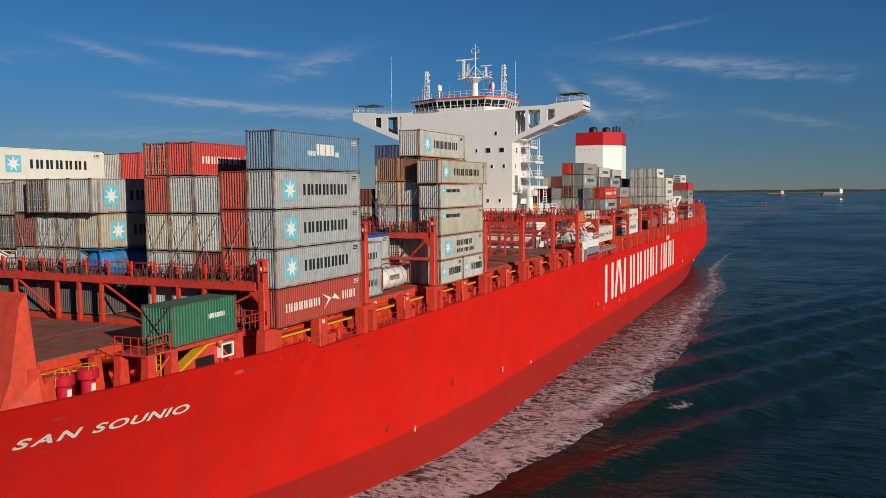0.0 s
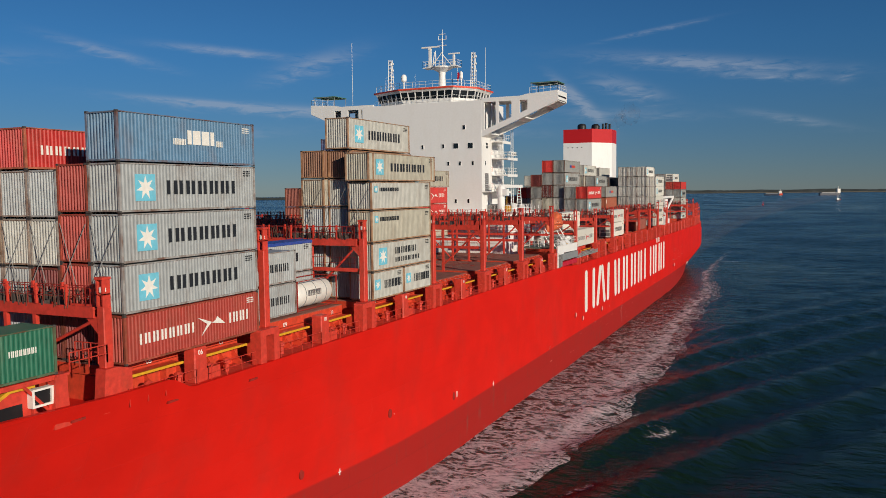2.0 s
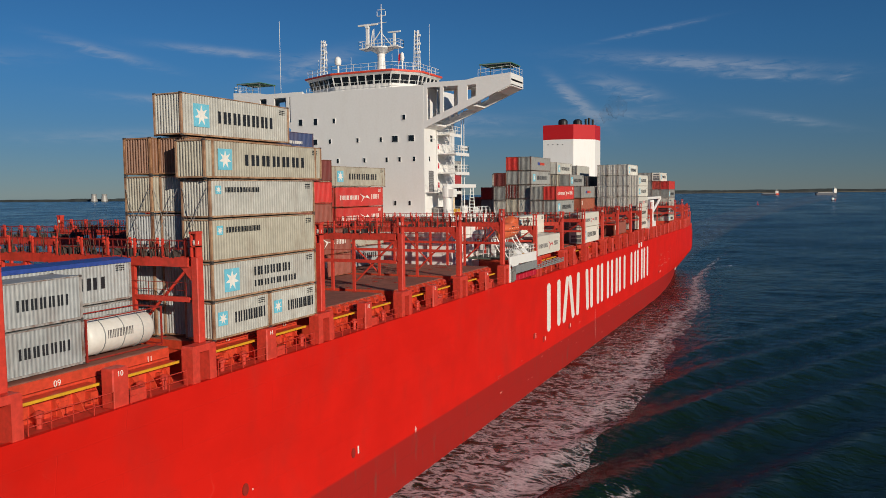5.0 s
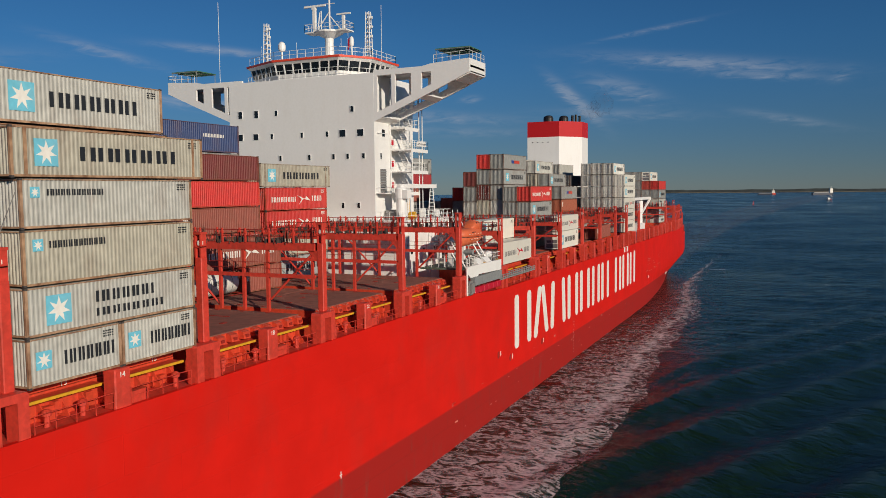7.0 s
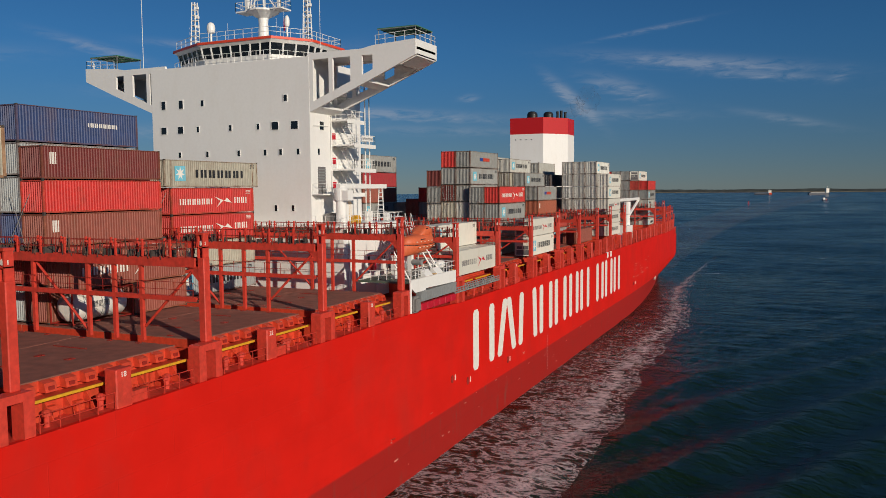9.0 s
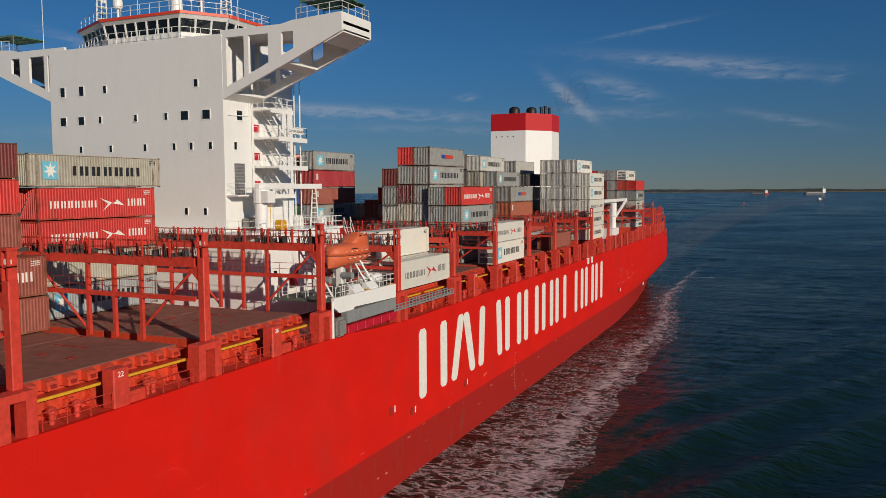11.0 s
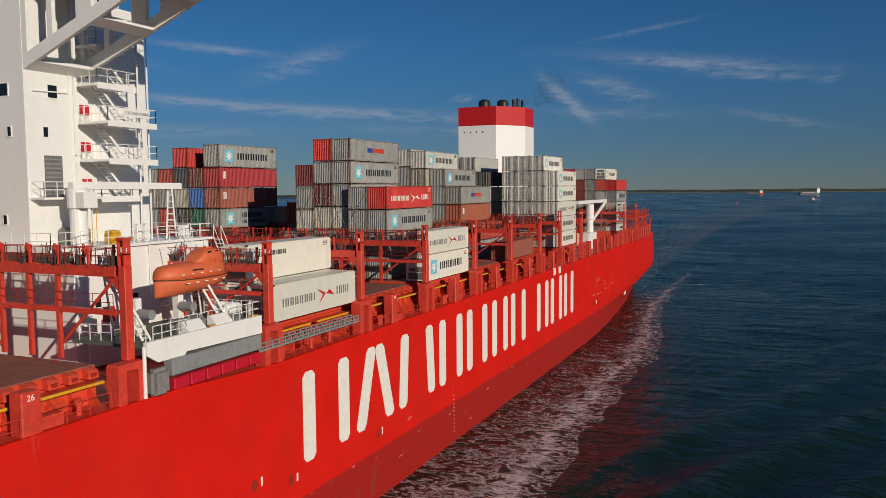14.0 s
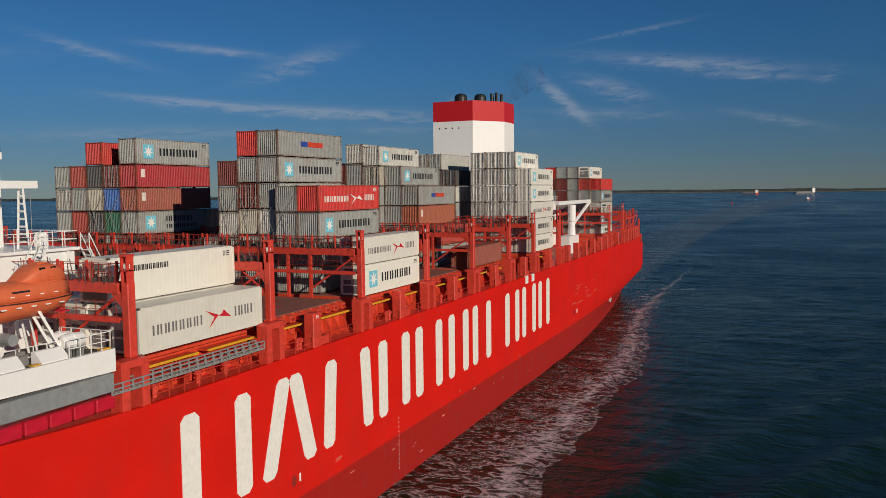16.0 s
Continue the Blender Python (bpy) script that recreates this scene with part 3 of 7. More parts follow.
tagged(part("wake_trail", trail_sheet(), M_TRAIL, None, "faint wake astern, thin foam with pale ripple sheen painted in", kind="stuff"), category="wake")

# ---- the hull ----


def sink(y):
    """How far the deck abaft the tower lies below the deck before it; the mooring deck right aft lies lower still."""
    s = min(1.0, max(0.0, (y - 133) / 12))
    return 0.55 * s * s * (3 - 2 * s) + (0.25 * min(1.0, max(0.0, (y - 285) / 20))) + (1.9 if y > 324.2 else 0.0)


def sheer(y):
    """Height of the hull's upper edge."""
    s = min(1.0, max(0.0, (52 - y) / 2.2))
    return 16.2 + 0.9 * s * s * (3 - 2 * s) + max(0.0, 46 - y) * 0.044 - sink(y)


def half_breadth(y, z):
    low = hull_edge(y)
    deck = 24.1
    if y < 34:
        deck = 24.1 * max(0.02, 1 - ((34 - y) / 52) ** 2.4)
    if y > 285:
        deck = 24.1 - 2.1 * ((y - 285) / 47) ** 1.6
    if y > 150:
        s = min(1.0, max(0.0, z / 7.2))
        s = s * s * (3 - 2 * s)
    else:
        s = min(1.0, max(0.0, z / sheer(y))) ** 0.68
    return low + (deck - low) * s


def hull():
    ship = thing("ship_hull", 0, 0, 0, "red container ship hull with darker boot topping and white lettering", "ship")
    bm = bmesh.new()
    ys = sorted([-17 + 1.5 * i for i in range(0, 48)] + [49.8, 50.4, 51.5]) + [55 + 5 * i for i in range(0, 32)] + [215 + 4 * i for i in range(0, 28)] + [324.1, 324.3, 328, 331.5]
    levels = (-3, -1, -0.3, 0.3, 1, 2, 3.2, 4.8, 6, 7.5, 9, 10.5, 12, 12.6, 13.0)
    rings = []
    for y in ys:
        zs = [*levels, sheer(y)]
        ring = [bm.verts.new((half_breadth(y, z), y, z)) for z in zs]
        ring += [bm.verts.new((half_breadth(y, zs[-1]) - 0.35, y, zs[-1])), bm.verts.new((max(0.0, half_breadth(y, 16.15 if y < 51 else zs[-1]) - 0.35), y, 16.15 if y < 51 else zs[-1] - 0.1))]
        mirror = [bm.verts.new((-v.co.x, v.co.y, v.co.z)) for v in reversed(ring)]
        rings.append(ring + mirror)
    for r0, r1 in zip(rings, rings[1:]):
        for i in range(len(r0)):
            j = (i + 1) % len(r0)
            f = bm.faces.new((r0[i], r1[i], r1[j], r0[j]))
            f.smooth = i < len(levels)
        for i in (len(levels), len(levels) + 1):
            for e in r0[i].link_edges:
                if e.other_vert(r0[i]) is r1[i]:
                    e.smooth = False
    bm.faces.new(rings[0][::-1])
    bm.faces.new(rings[-1])
    part("shell", bm, M_HULL, ship)
    # bulwark brackets, small pads and fairleads on the bow
    for y, z in ((36.0, 16.9), (43.5, 16.3), (50.5, 15.6), (28.5, 16.7), (58, 15.3)):
        x = half_breadth(y, z)
        part("fairlead_pad", boxes((x - 0.1, x + 0.07, y - 0.45, y + 0.45, z - 0.07, z + 0.07)), M_DARKRED, ship)
    for y, z in ((78.0, 7.6), (92.0, 5.9), (142.0, 7.4), (160.5, 5.9), (146.5, 6.2), (65.5, 5.8)):
        x = half_breadth(y, z)
        bm = bmesh.new()
        prism(bm, [(y + 0.32 * math.cos(k * math.tau / 12), z + 0.45 * math.sin(k * math.tau / 12)) for k in range(12)], 0, x - 0.2, x + 0.05)
        part("discharge_port", bm, M_DARKRED, ship)
        part("draught_tick", boxes((x - 0.1, x + 0.02, y + 0.75, y + 0.95, z - 0.3, z + 0.35)), M_LETTER, ship)
    for y, z in ((70.5, 4.4), (104.0, 4.6)):
        x = half_breadth(y, z)
        part("tug_mark", boxes((x - 0.2, x + 0.03, y - 0.05, y + 0.05, z - 0.3, z + 0.3), (x - 0.2, x + 0.035, y - 0.2, y + 0.2, z - 0.04, z + 0.04)), M_LETTER, ship)
    for k in range(12):
        z = 0.9 + 0.46 * k
        x = half_breadth(178.6, z)
        part("draught_mark", boxes((x - 0.1, x + 0.02, 178.5, 178.62, z, z + 0.11)), M_LETTER, ship)
    x = half_breadth(283, 4.2)
    bm = bmesh.new()
    prism(bm, [(283 + 0.95 * math.cos(k * math.tau / 20), 4.2 + 0.75 * math.sin(k * math.tau / 20)) for k in range(20)], 0, x - 0.5, x + 0.06)
    part("thruster_mark", bm, M_LETTER, ship, "white painted disc")
    part("thruster_cross", boxes((x, x + 0.09, 282.9, 283.1, 3.6, 4.8)), M_DARKRED, ship)
    for y in (247.6, 249.6):
        x = half_breadth(y, 6.3)
        part("overboard_valve", boxes((x - 0.1, x + 0.04, y, y + 0.5, 6.0, 6.7)), M_INK if y < 248 else M_LETTER, ship)
    # where tugs have pushed: rubbed strips of primer
    rng = random.Random(21)
    for k in range(16):
        y, z = rng.uniform(246, 268), rng.uniform(7.5, 11.5)
        x = half_breadth(y, z)
        part("rubbed_strip", boxes((x - 0.1, x + 0.012, y, y + rng.uniform(0.8, 3.0), z, z + rng.uniform(0.05, 0.12))), M_RUBBED, ship)
    for k in range(34):
        y, z = rng.uniform(120, 235), rng.uniform(0.8, 5.6)
        x = half_breadth(y, z)
        part("rubbed_strip", boxes((x - 0.1, x + 0.012, y, y + rng.uniform(0.15, 0.9), z, z + rng.uniform(0.04, 0.16))), M_RUBBED, ship)
    # the great side lettering as plain strokes: (y of the stroke's foot, y of its head)
    cells = ((148.3, 155.4, "ll"), (156.6, 163.8, "la"), (164.9, 173.4, "mm"), (174.6, 181.2, "ll"), (182.6, 189.4, "ll"), (191.2, 197.2, "ll"), (198.6, 205.0, "ll"), (210.6, 216.6, "ll"), (218.0, 224.6, "ll"), (226.0, 232.0, "ll"))
    for y0, y1, way in cells:
        w = 1.75
        lean = {"ll": ((0, 0), (0, 0)), "la": ((0, 1.9), (0, -1.9)), "mm": ((0, 0.5), (0, -0.5))}[way]
        for foot, (d0, d1) in zip((y0, y1 - w), lean):
            bm = bmesh.new()
            z0, z1, r = 6.95, 14.2, 0.4
            outline = [(foot + d0 + r, z0), (foot + d0 + w - r, z0), (foot + d0 + w, z0 + r), (foot + d1 + w, z1 - r), (foot + d1 + w - r, z1), (foot + d1 + r, z1), (foot + d1, z1 - r), (foot + d0, z0 + r)]
            xs = half_breadth(foot + w / 2, 10)
            prism(bm, outline, 0, xs - 0.3, xs + 0.03)
            part("side_letter_stroke", bm, M_LETTER, ship, "cream white painted lettering stroke")
    for y in (220.2, 223.2):
        part("side_letter_dot", boxes((23.9, 24.13, y - 0.65, y + 0.65, 14.6, 15.7)), M_LETTER, ship, "cream white painted dot")
    return ship


def words(text, size, mat, parent, m, name="lettering", label="", thick=0.01, stretch=1.0, bold=0.0):
    """Lettering in the built-in font, as a mesh, under parent at the pose m (relative to it)."""
    cu = bpy.data.curves.new(name, "FONT")
    cu.body, cu.size, cu.extrude, cu.offset = text, size, thick, bold
    tmp = bpy.data.objects.new(name, cu)
    scene.collection.objects.link(tmp)
    dg = bpy.context.evaluated_depsgraph_get()
    me = bpy.data.meshes.new_from_object(tmp.evaluated_get(dg))
    bpy.data.objects.remove(tmp)
    for v in me.vertices:
        v.co.x *= stretch
    me.materials.clear()
    me.materials.append(mat)
    ob = new(name, me)
    ob.parent = parent
    ob.matrix_local = m
    return tagged(ob, label=label), me


ship = hull()
# the ship's name, letter strip bent to the flare of the bow
along = 0.0
for letter in "SAN SOUNIO":
    if letter == " ":
        along += 0.75
        continue
    _, letter_mesh = words(letter, 1.25, M_LETTER, ship, Matrix.Identity(4), "name_letter", "white letter of the ship name", 0.0, 1.38, 0.035)
    left, right = min(v.co.x for v in letter_mesh.vertices), max(v.co.x for v in letter_mesh.vertices)
    for v in letter_mesh.vertices:
        q = along + v.co.x - left
        y, z = 26.6 + q * 1.03 + v.co.y * 0.14, 15.4 - q * 0.088 + v.co.y * 0.66
        v.co = (half_breadth(y, z) + 0.16, y, z)
    along += right - left + 0.2

# ---- decks, coamings and hatches ----
def deck_level(y):
    """Height of the weather deck."""
    return 16.12 - sink(y)


deck = bmesh.new()
prev = None
for y in [29.0 + 1.15 * i for i in range(15)] + [45.1, 45.2, 51.1] + [55 + 5 * i for i in range(54)] + [324.0, 324.4, 331.0]:
    z = deck_level(y)
    w = half_breadth(y, z - 0.2) - 0.38
    cur = [deck.verts.new(p) for p in ((-w, y, z), (w, y, z), (w, y, z - 0.3), (-w, y, z - 0.3))]
    if prev:
        for k in range(4):
            deck.faces.new((prev[k], prev[(k + 1) % 4], cur[(k + 1) % 4], cur[k]))
    prev = cur
tagged(part("main_deck", deck, M_DECK, None, "red painted steel main deck", kind="structure"), category="deck")

BRIDGES = [46.0, 60.4, 74.6, 88.9, 103.2, 117.4, 131.6, 145.4, 159.3, 173.2, 187.5, 201.0, 214.8, 226.4, 241.0, 281.5, 296.5]
BAYS = {"fore": 32.6, "A": 47.0, "B": 61.3, "S": 75.55, "D": 89.9, "E": 104.2, "F": 118.4, "L": 146.3, "M": 160.3, "K": 174.5, "N": 188.4, "P": 202.0, "T": 227.6, "X": 283.0}
FLOOR = 18.45
INBOARD = {"K": -0.9, "N": -1.0, "P": -1.2, "T": -1.1}  # how far the outermost rows of a bay stand in from the side


def hatch(y0, number_a="", number_b="", stops=True, half=21.6):
    """Coaming with its rail and stiffeners, and the brown covers on it."""
    c = thing("hatch_coaming", 0, y0, 16.12, "orange-red hatch coaming with brackets and a yellow edge", "coaming", "hatch coamings")
    part("coaming_wall", boxes((-half, half, 0.0, 12.2, -sink(y0), 1.55)), M_ORANGE, c)
    bm = bmesh.new()
    for i in range(9):
        y = 0.5 + i * 1.38
        prism(bm, [(half, 0.02 - sink(y0)), (half + 0.9, 0.02 - sink(y0)), (half + 0.75, 0.35), (half, 1.3)], 1, y, y + 0.06)
    part("coaming_bracing", bm, M_ORANGE, c, "", "stuff")
    part("ledge", boxes((half, half + 0.95, 0.2, 5.6, 1.30, 1.42), (half, half + 0.95, 6.6, 12.0, 1.30, 1.42)), M_ORANGE, c)
    part("yellow_edge", boxes((half + 0.95, half + 1.06, 0.2, 5.6, 1.30, 1.46), (half + 0.95, half + 1.06, 6.6, 12.0, 1.30, 1.46)), M_YELLOW, c, "yellow painted edge bar")
    rng = random.Random(int(y0 * 10))
    bm = bmesh.new()
    for i in range(8):
        y = rng.uniform(0.3, 11.4)
        box(bm, half, half + rng.uniform(0.15, 0.5), y, y + rng.uniform(0.2, 0.7), rng.uniform(0, 0.3), rng.uniform(0.5, 1.1))
    part("vent_gear", bm, M_ORANGE, c, "", "stuff")
    for i in range(4):
        y = rng.uniform(0.8, 11.2)
        bm = bmesh.new()
        turned(bm, [(0.16, 0), (0.16, 0.55), (0.26, 0.6), (0.26, 0.85), (0.1, 0.95)], (half + 1.3, y, -sink(y0)), 10)
        part("air_vent", bm, M_DECK, c)
    for i in range(5):
        w = 2 * half / 5
        x0 = -half + i * w
        h = thing("hatch_cover", x0, y0, 17.70, "brown-red steel hatch cover with lashing sockets", "hatch cover", "hatch covers")
        bm = bmesh.new()
        v = box(bm, 0.02, w - 0.02, 0.0, 12.2, 0, 0.68)
        bmesh.ops.bevel(bm, geom=bm.edges[:], offset=0.04, segments=1, affect="EDGES")
        part("cover_plate", bm, M_HATCH, h)
        if i == 4:
            part("side_plate", boxes((w - 0.02, w + 0.015, 0.05, 12.15, 0.02, 0.62)), M_ORANGE, h, "orange-red side plate")
        part("front_plate", boxes((0.05, w - 0.05, -0.015, 0.0, 0.02, 0.62)), M_ORANGE, h, "orange-red end plate")
        for y in (3.2, 8.9):
            part("guide_bar", boxes((1.2, 4.2, y, y + 0.1, 0.68, 0.73)), M_DARKRED, h)
        bm = bmesh.new()
        for j in range(3):
            for k2 in (0.35, 6.0, 6.3, 11.7):
                box(bm, 0.4 + j * 2.6, 0.75 + j * 2.6, k2, k2 + 0.25, 0.675, 0.73)
        part("socket_field", bm, M_DARKRED, h, "", "stuff")
    if stops:
        for i in range(9):
            y = y0 + 0.4 + i * 1.35
            s = thing("hatch_stopper", half + 0.02, y, 17.70, "orange-red hatch stopper block", "stopper", "hatch stoppers")
            bm = bmesh.new()
            prism(bm, [(0.0, 0.0), (0.55, 0.0), (0.42, 0.5), (0.0, 0.62)], 1, 0, 0.75)
            part("block", bm, M_ORANGE, s)
            part("pad", boxes((0.5, 0.58, 0.2, 0.55, 0.12, 0.32)), M_DARKRED, s)
    for text, y in ((number_a, 3.4), (number_b, 10.2)):
        if text:
            words(text, 0.5, M_LETTER, c, Matrix.Translation((half + 0.06, y, 1.62)) @ pose(0, 0, 0, 90, 0, 90), "bay_number", "white bay number")


for key, na, nb in (("fore", "01", "03"), ("A", "05", "07"), ("B", "09", "11"), ("S", "13", "15"), ("D", "17", "19"), ("E", "21", "23"), ("F", "25", "27"), ("L", "", ""), ("M", "", ""), ("K", "", ""), ("N", "", ""), ("P", "", ""), ("T", "", ""), ("X", "", "")):
    hatch(BAYS[key], na, nb, key not in ("A", "S", "B", "fore", "K", "L"), 16.6 if key == "fore" else 21.6)

STANCHION = mesh_of("stanchion", boxes((-0.06, 0.06, -0.07, 0.07, 0, 1.2), (-0.09, 0.09, -0.1, 0.1, 0.75, 0.9)), M_DECK)


def lashing_bridge(y, beam, low=False):
    """A gantry across the ship between two bays: side pillars, inner legs, walkway, rails, lashing gear."""
    g = thing("lashing_bridge", 0, y, 16.12, "red steel lashing bridge with walkway and stowed lashing rods", "lashing bridge", "lashing bridges")
    h = beam - 16.12
    for s in (-1, 1):
        bm = bmesh.new()
        if low:
            prism(bm, [(-0.75, 0), (1.4, 0), (1.4, 2.2), (0.4, 2.45), (-0.5, 2.45)], 0, s * 22.9, s * 23.65)
        for a0, a1 in () if low else ((-1.6, -0.95), (-0.05, 0.6)):
            prism(bm, [(a0, -sink(y)), (a1, -sink(y)), (a1, 2.0), (a0, 2.0)], 0, s * 23.1, s * 24.0)
        if not low:
            prism(bm, [(-1.6, 2.0), (0.6, 2.0), (0.6, 2.3), (0.5, 2.45), (-1.5, 2.45), (-1.6, 2.3)], 0, s * 23.1, s * 24.0)
        part("pedestal", bm, M_DECK, g)
        bm = boxes((min(s * 22.95, s * 23.5), max(s * 22.95, s * 23.5), -0.34, 0.26, 2.45, h + 0.3))
        bmesh.ops.bevel(bm, geom=bm.edges[:], offset=0.05, segments=1, affect="EDGES")
        part("pillar", bm, M_DECK, g)
        part("pillar_head", boxes((s * 23.2 - 0.26, s * 23.2 - 0.16, -0.32, 0.22, h + 0.3, h + 1.8), (s * 23.2 + 0.16, s * 23.2 + 0.26, -0.32, 0.22, h + 0.3, h + 1.8), (s * 23.2 - 0.3, s * 23.2 + 0.3, -0.36, 0.26, h + 1.8, h + 1.95), (s * 23.2 - 0.26, s * 23.2 + 0.26, -0.32, 0.22, h + 0.95, h + 1.02)), M_DECK, g)
        bm = bmesh.new()
        turned(bm, [(0.16, 0), (0.22, 0.08), (0.22, 0.3), (0.12, 0.38)], (s * 23.25, -0.1, h + 1.05), 10)
        part("deck_floodlight", bm, M_LETTER, g, "white floodlight housing")
        bm = bmesh.new()
        prism(bm, [(s * 22.95, h - 0.3), (s * 22.0, h - 0.3), (s * 22.95, h - 1.25)], 1, -0.3, 0.2)
        part("haunch", bm, M_DECK, g)
    part("cross_beam", boxes((-22.8, 22.8, -0.45, -0.3, h - 0.35, h + 0.28), (-22.8, 22.8, 0.25, 0.4, h - 0.35, h + 0.28)), M_DECK, g)
    part("walkway", boxes((-22.8, 22.8, -0.3, 0.25, h + 0.1, h + 0.16)), M_DARKRED, g)
    part("rail", railing([(-22.6, -0.42, h + 0.28), (22.6, -0.42, h + 0.28)], 1.05, 0.03, 1.25), M_DARKRED, g)
    part("rail", railing([(-22.6, 0.36, h + 0.28), (22.6, 0.36, h + 0.28)], 1.05, 0.03, 1.25), M_DARKRED, g)
    if not low:
        m = 0.52 * (h + 2.3)
        part("middle_walkway", boxes((-22.8, 22.8, -0.3, 0.25, m, m + 0.14), (-22.8, 22.8, -0.42, -0.34, m - 0.12, m + 0.2)), M_DECK, g)
        part("rail", railing([(-22.6, -0.42, m + 0.14), (22.6, -0.42, m + 0.14)], 1.0, 0.025, 1.6), M_DARKRED, g)
    legs = [-18.0, -15.5, -13.0, -7.5, -5.0, -2.5, 2.5, 5.0, 7.5, 13.0, 15.5, 18.0]
    for x in legs:
        part("inner_leg", boxes((x - 0.13, x + 0.13, -0.4, -0.15, 2.2, h - 0.35)), M_DECK, g)
    for x0, x1 in ((22.4, 18.2), (12.8, 7.7), (2.3, -2.3), (-7.7, -12.8), (-22.4, -18.2)):
        part("brace", rods(0.1, ((x0, -0.2, 2.5), (x1, -0.2, h - 0.4)), sides=6) if abs(x0) < 20 else rods(0.1, ((x0, -0.2, h - 0.6), (x1, -0.2, 3.2)), sides=6), M_DECK, g)
    rng = random.Random(int(y * 7))
    for i in range(37):
        st = new("stanchion", STANCHION)
        st.parent = g
        st.location = (22.0 - i * 1.222, -0.45 if i % 2 else 0.34, h + 0.28)
    bm = bmesh.new()
    for i in range(190):
        x, s = rng.uniform(-22.4, 22.4), rng.choice((-0.5, 0.42))
        z = h + rng.uniform(0.1, 0.5)
        rod(bm, (x, s, z), (x + rng.uniform(-0.25, 0.25), s + rng.uniform(-0.12, 0.12), z + rng.uniform(0.5, 1.2)), 0.028, 4)
    part("lashing_gear", bm, M_RODS, g, "dark steel lashing rods stowed upright", "stuff")
    bm = bmesh.new()
    for i in range(60):
        x = rng.uniform(-22.4, 22.4)
        box(bm, x - 0.07, x + 0.07, rng.choice((-0.46, 0.2)), rng.choice((-0.2, 0.4)) + 0.28, h + 0.2, h + rng.uniform(0.45, 0.9))
    part("turnbuckle_gear", bm, M_CAST, g, "dark greased turnbuckles", "stuff")
    return g


for i, y in enumerate(BRIDGES):
    lashing_bridge(y, 21.75 if i == 0 else (23.85 if i < 7 else 22.75), i == 0)

POSTS = [(53.2, "06"), (67.4, "10"), (81.3, "14"), (95.4, "18"), (109.4, "22"), (124.4, "26"), (164.6, "34"), (180.2, ""), (194.0, ""), (208, ""), (220.6, ""), (233.6, ""), (245.5, ""), (252, ""), (258.5, ""), (265, ""), (271.5, ""), (277, ""), (289, ""), (303, ""), (307.5, ""), (312, ""), (316.5, ""), (321, "")]
for y, text in POSTS:
    p = thing("bay_post", half_breadth(y, 15.0) - 0.6, y, 16.12, "red steel container support post with a bay number" if text else "red steel container support post", "post", "support posts")
    bm = boxes((-0.5, 0.45, -0.58, 0.58, -sink(y), 2.32))
    bmesh.ops.bevel(bm, geom=bm.edges[:], offset=0.07, segments=1, affect="EDGES")
    part("column", bm, M_DECK, p)
    if text:
        words(text, 0.45, M_LETTER, p, Matrix.Translation((0.46, -0.28, 1.85)) @ pose(0, 0, 0, 90, 0, 90), "bay_number", "white bay number")
    part("side_locker", boxes((-0.3, 0.2, 0.75, 2.1, -sink(y), 0.75 - sink(y))), M_DECK, p)

# deck-edge railings between the posts
stops = sorted([(y - 1.95, y + 0.9) for y in BRIDGES if y < 300] + [(y - 0.58, y + 0.58) for y, _ in POSTS])
for (a0, a1), (b0, b1) in zip(stops, stops[1:]):
    if b0 - a1 > 1 and not (131 < a1 < 146) and a1 < 296:
        r = thing("deck_railing", 23.85, a1, 16.12 - sink(a1), "thin red deck-edge railing", "railing", "deck railings")
        part("rail", railing([(0, 0.05, 0), (0, b0 - a1 - 0.05, 0)], 1.05, 0.028, 1.4), M_DECK, r)

# ---- containers ----
HC, STD, WIDE = 2.9, 2.59, 2.44
LENGTH = {20: 6.06, 40: 12.19, 45: 13.72}
GREY, BEIGE, PALE = (0.35, 0.37, 0.37), (0.40, 0.375, 0.30), (0.46, 0.455, 0.41)
REEFER = (0.74, 0.71, 0.62)
WORN = (0.27, 0.275, 0.26)
RED, MAROON, SCARLET = (0.38, 0.045, 0.030), (0.17, 0.028, 0.024), (0.52, 0.028, 0.022)
RUSTY, NAVY, STEELBLUE, DARK = (0.36, 0.10, 0.05), (0.035, 0.06, 0.16), (0.10, 0.21, 0.33), (0.05, 0.05, 0.055)
CRIMSON = (0.34, 0.020, 0.026)
CHALK = (0.60, 0.59, 0.54)
UMBER = (0.24, 0.115, 0.065)
GREENC, BLUEC, BROWN = (0.018, 0.125, 0.070), (0.03, 0.12, 0.38), (0.28, 0.075, 0.05)
NAMES = {GREY: "grey", WORN: "weathered grey", BEIGE: "beige weathered", PALE: "pale grey", REEFER: "cream refrigerated", RED: "brick red", MAROON: "maroon", SCARLET: "bright red", RUSTY: "rusty orange", NAVY: "navy blue", STEELBLUE: "steel blue", DARK: "dark grey", GREENC: "green", BLUEC: "blue", UMBER: "rusty brown", CHALK: "chalky white", CRIMSON: "crimson", BROWN: "brown-red"}
CACHE = {}


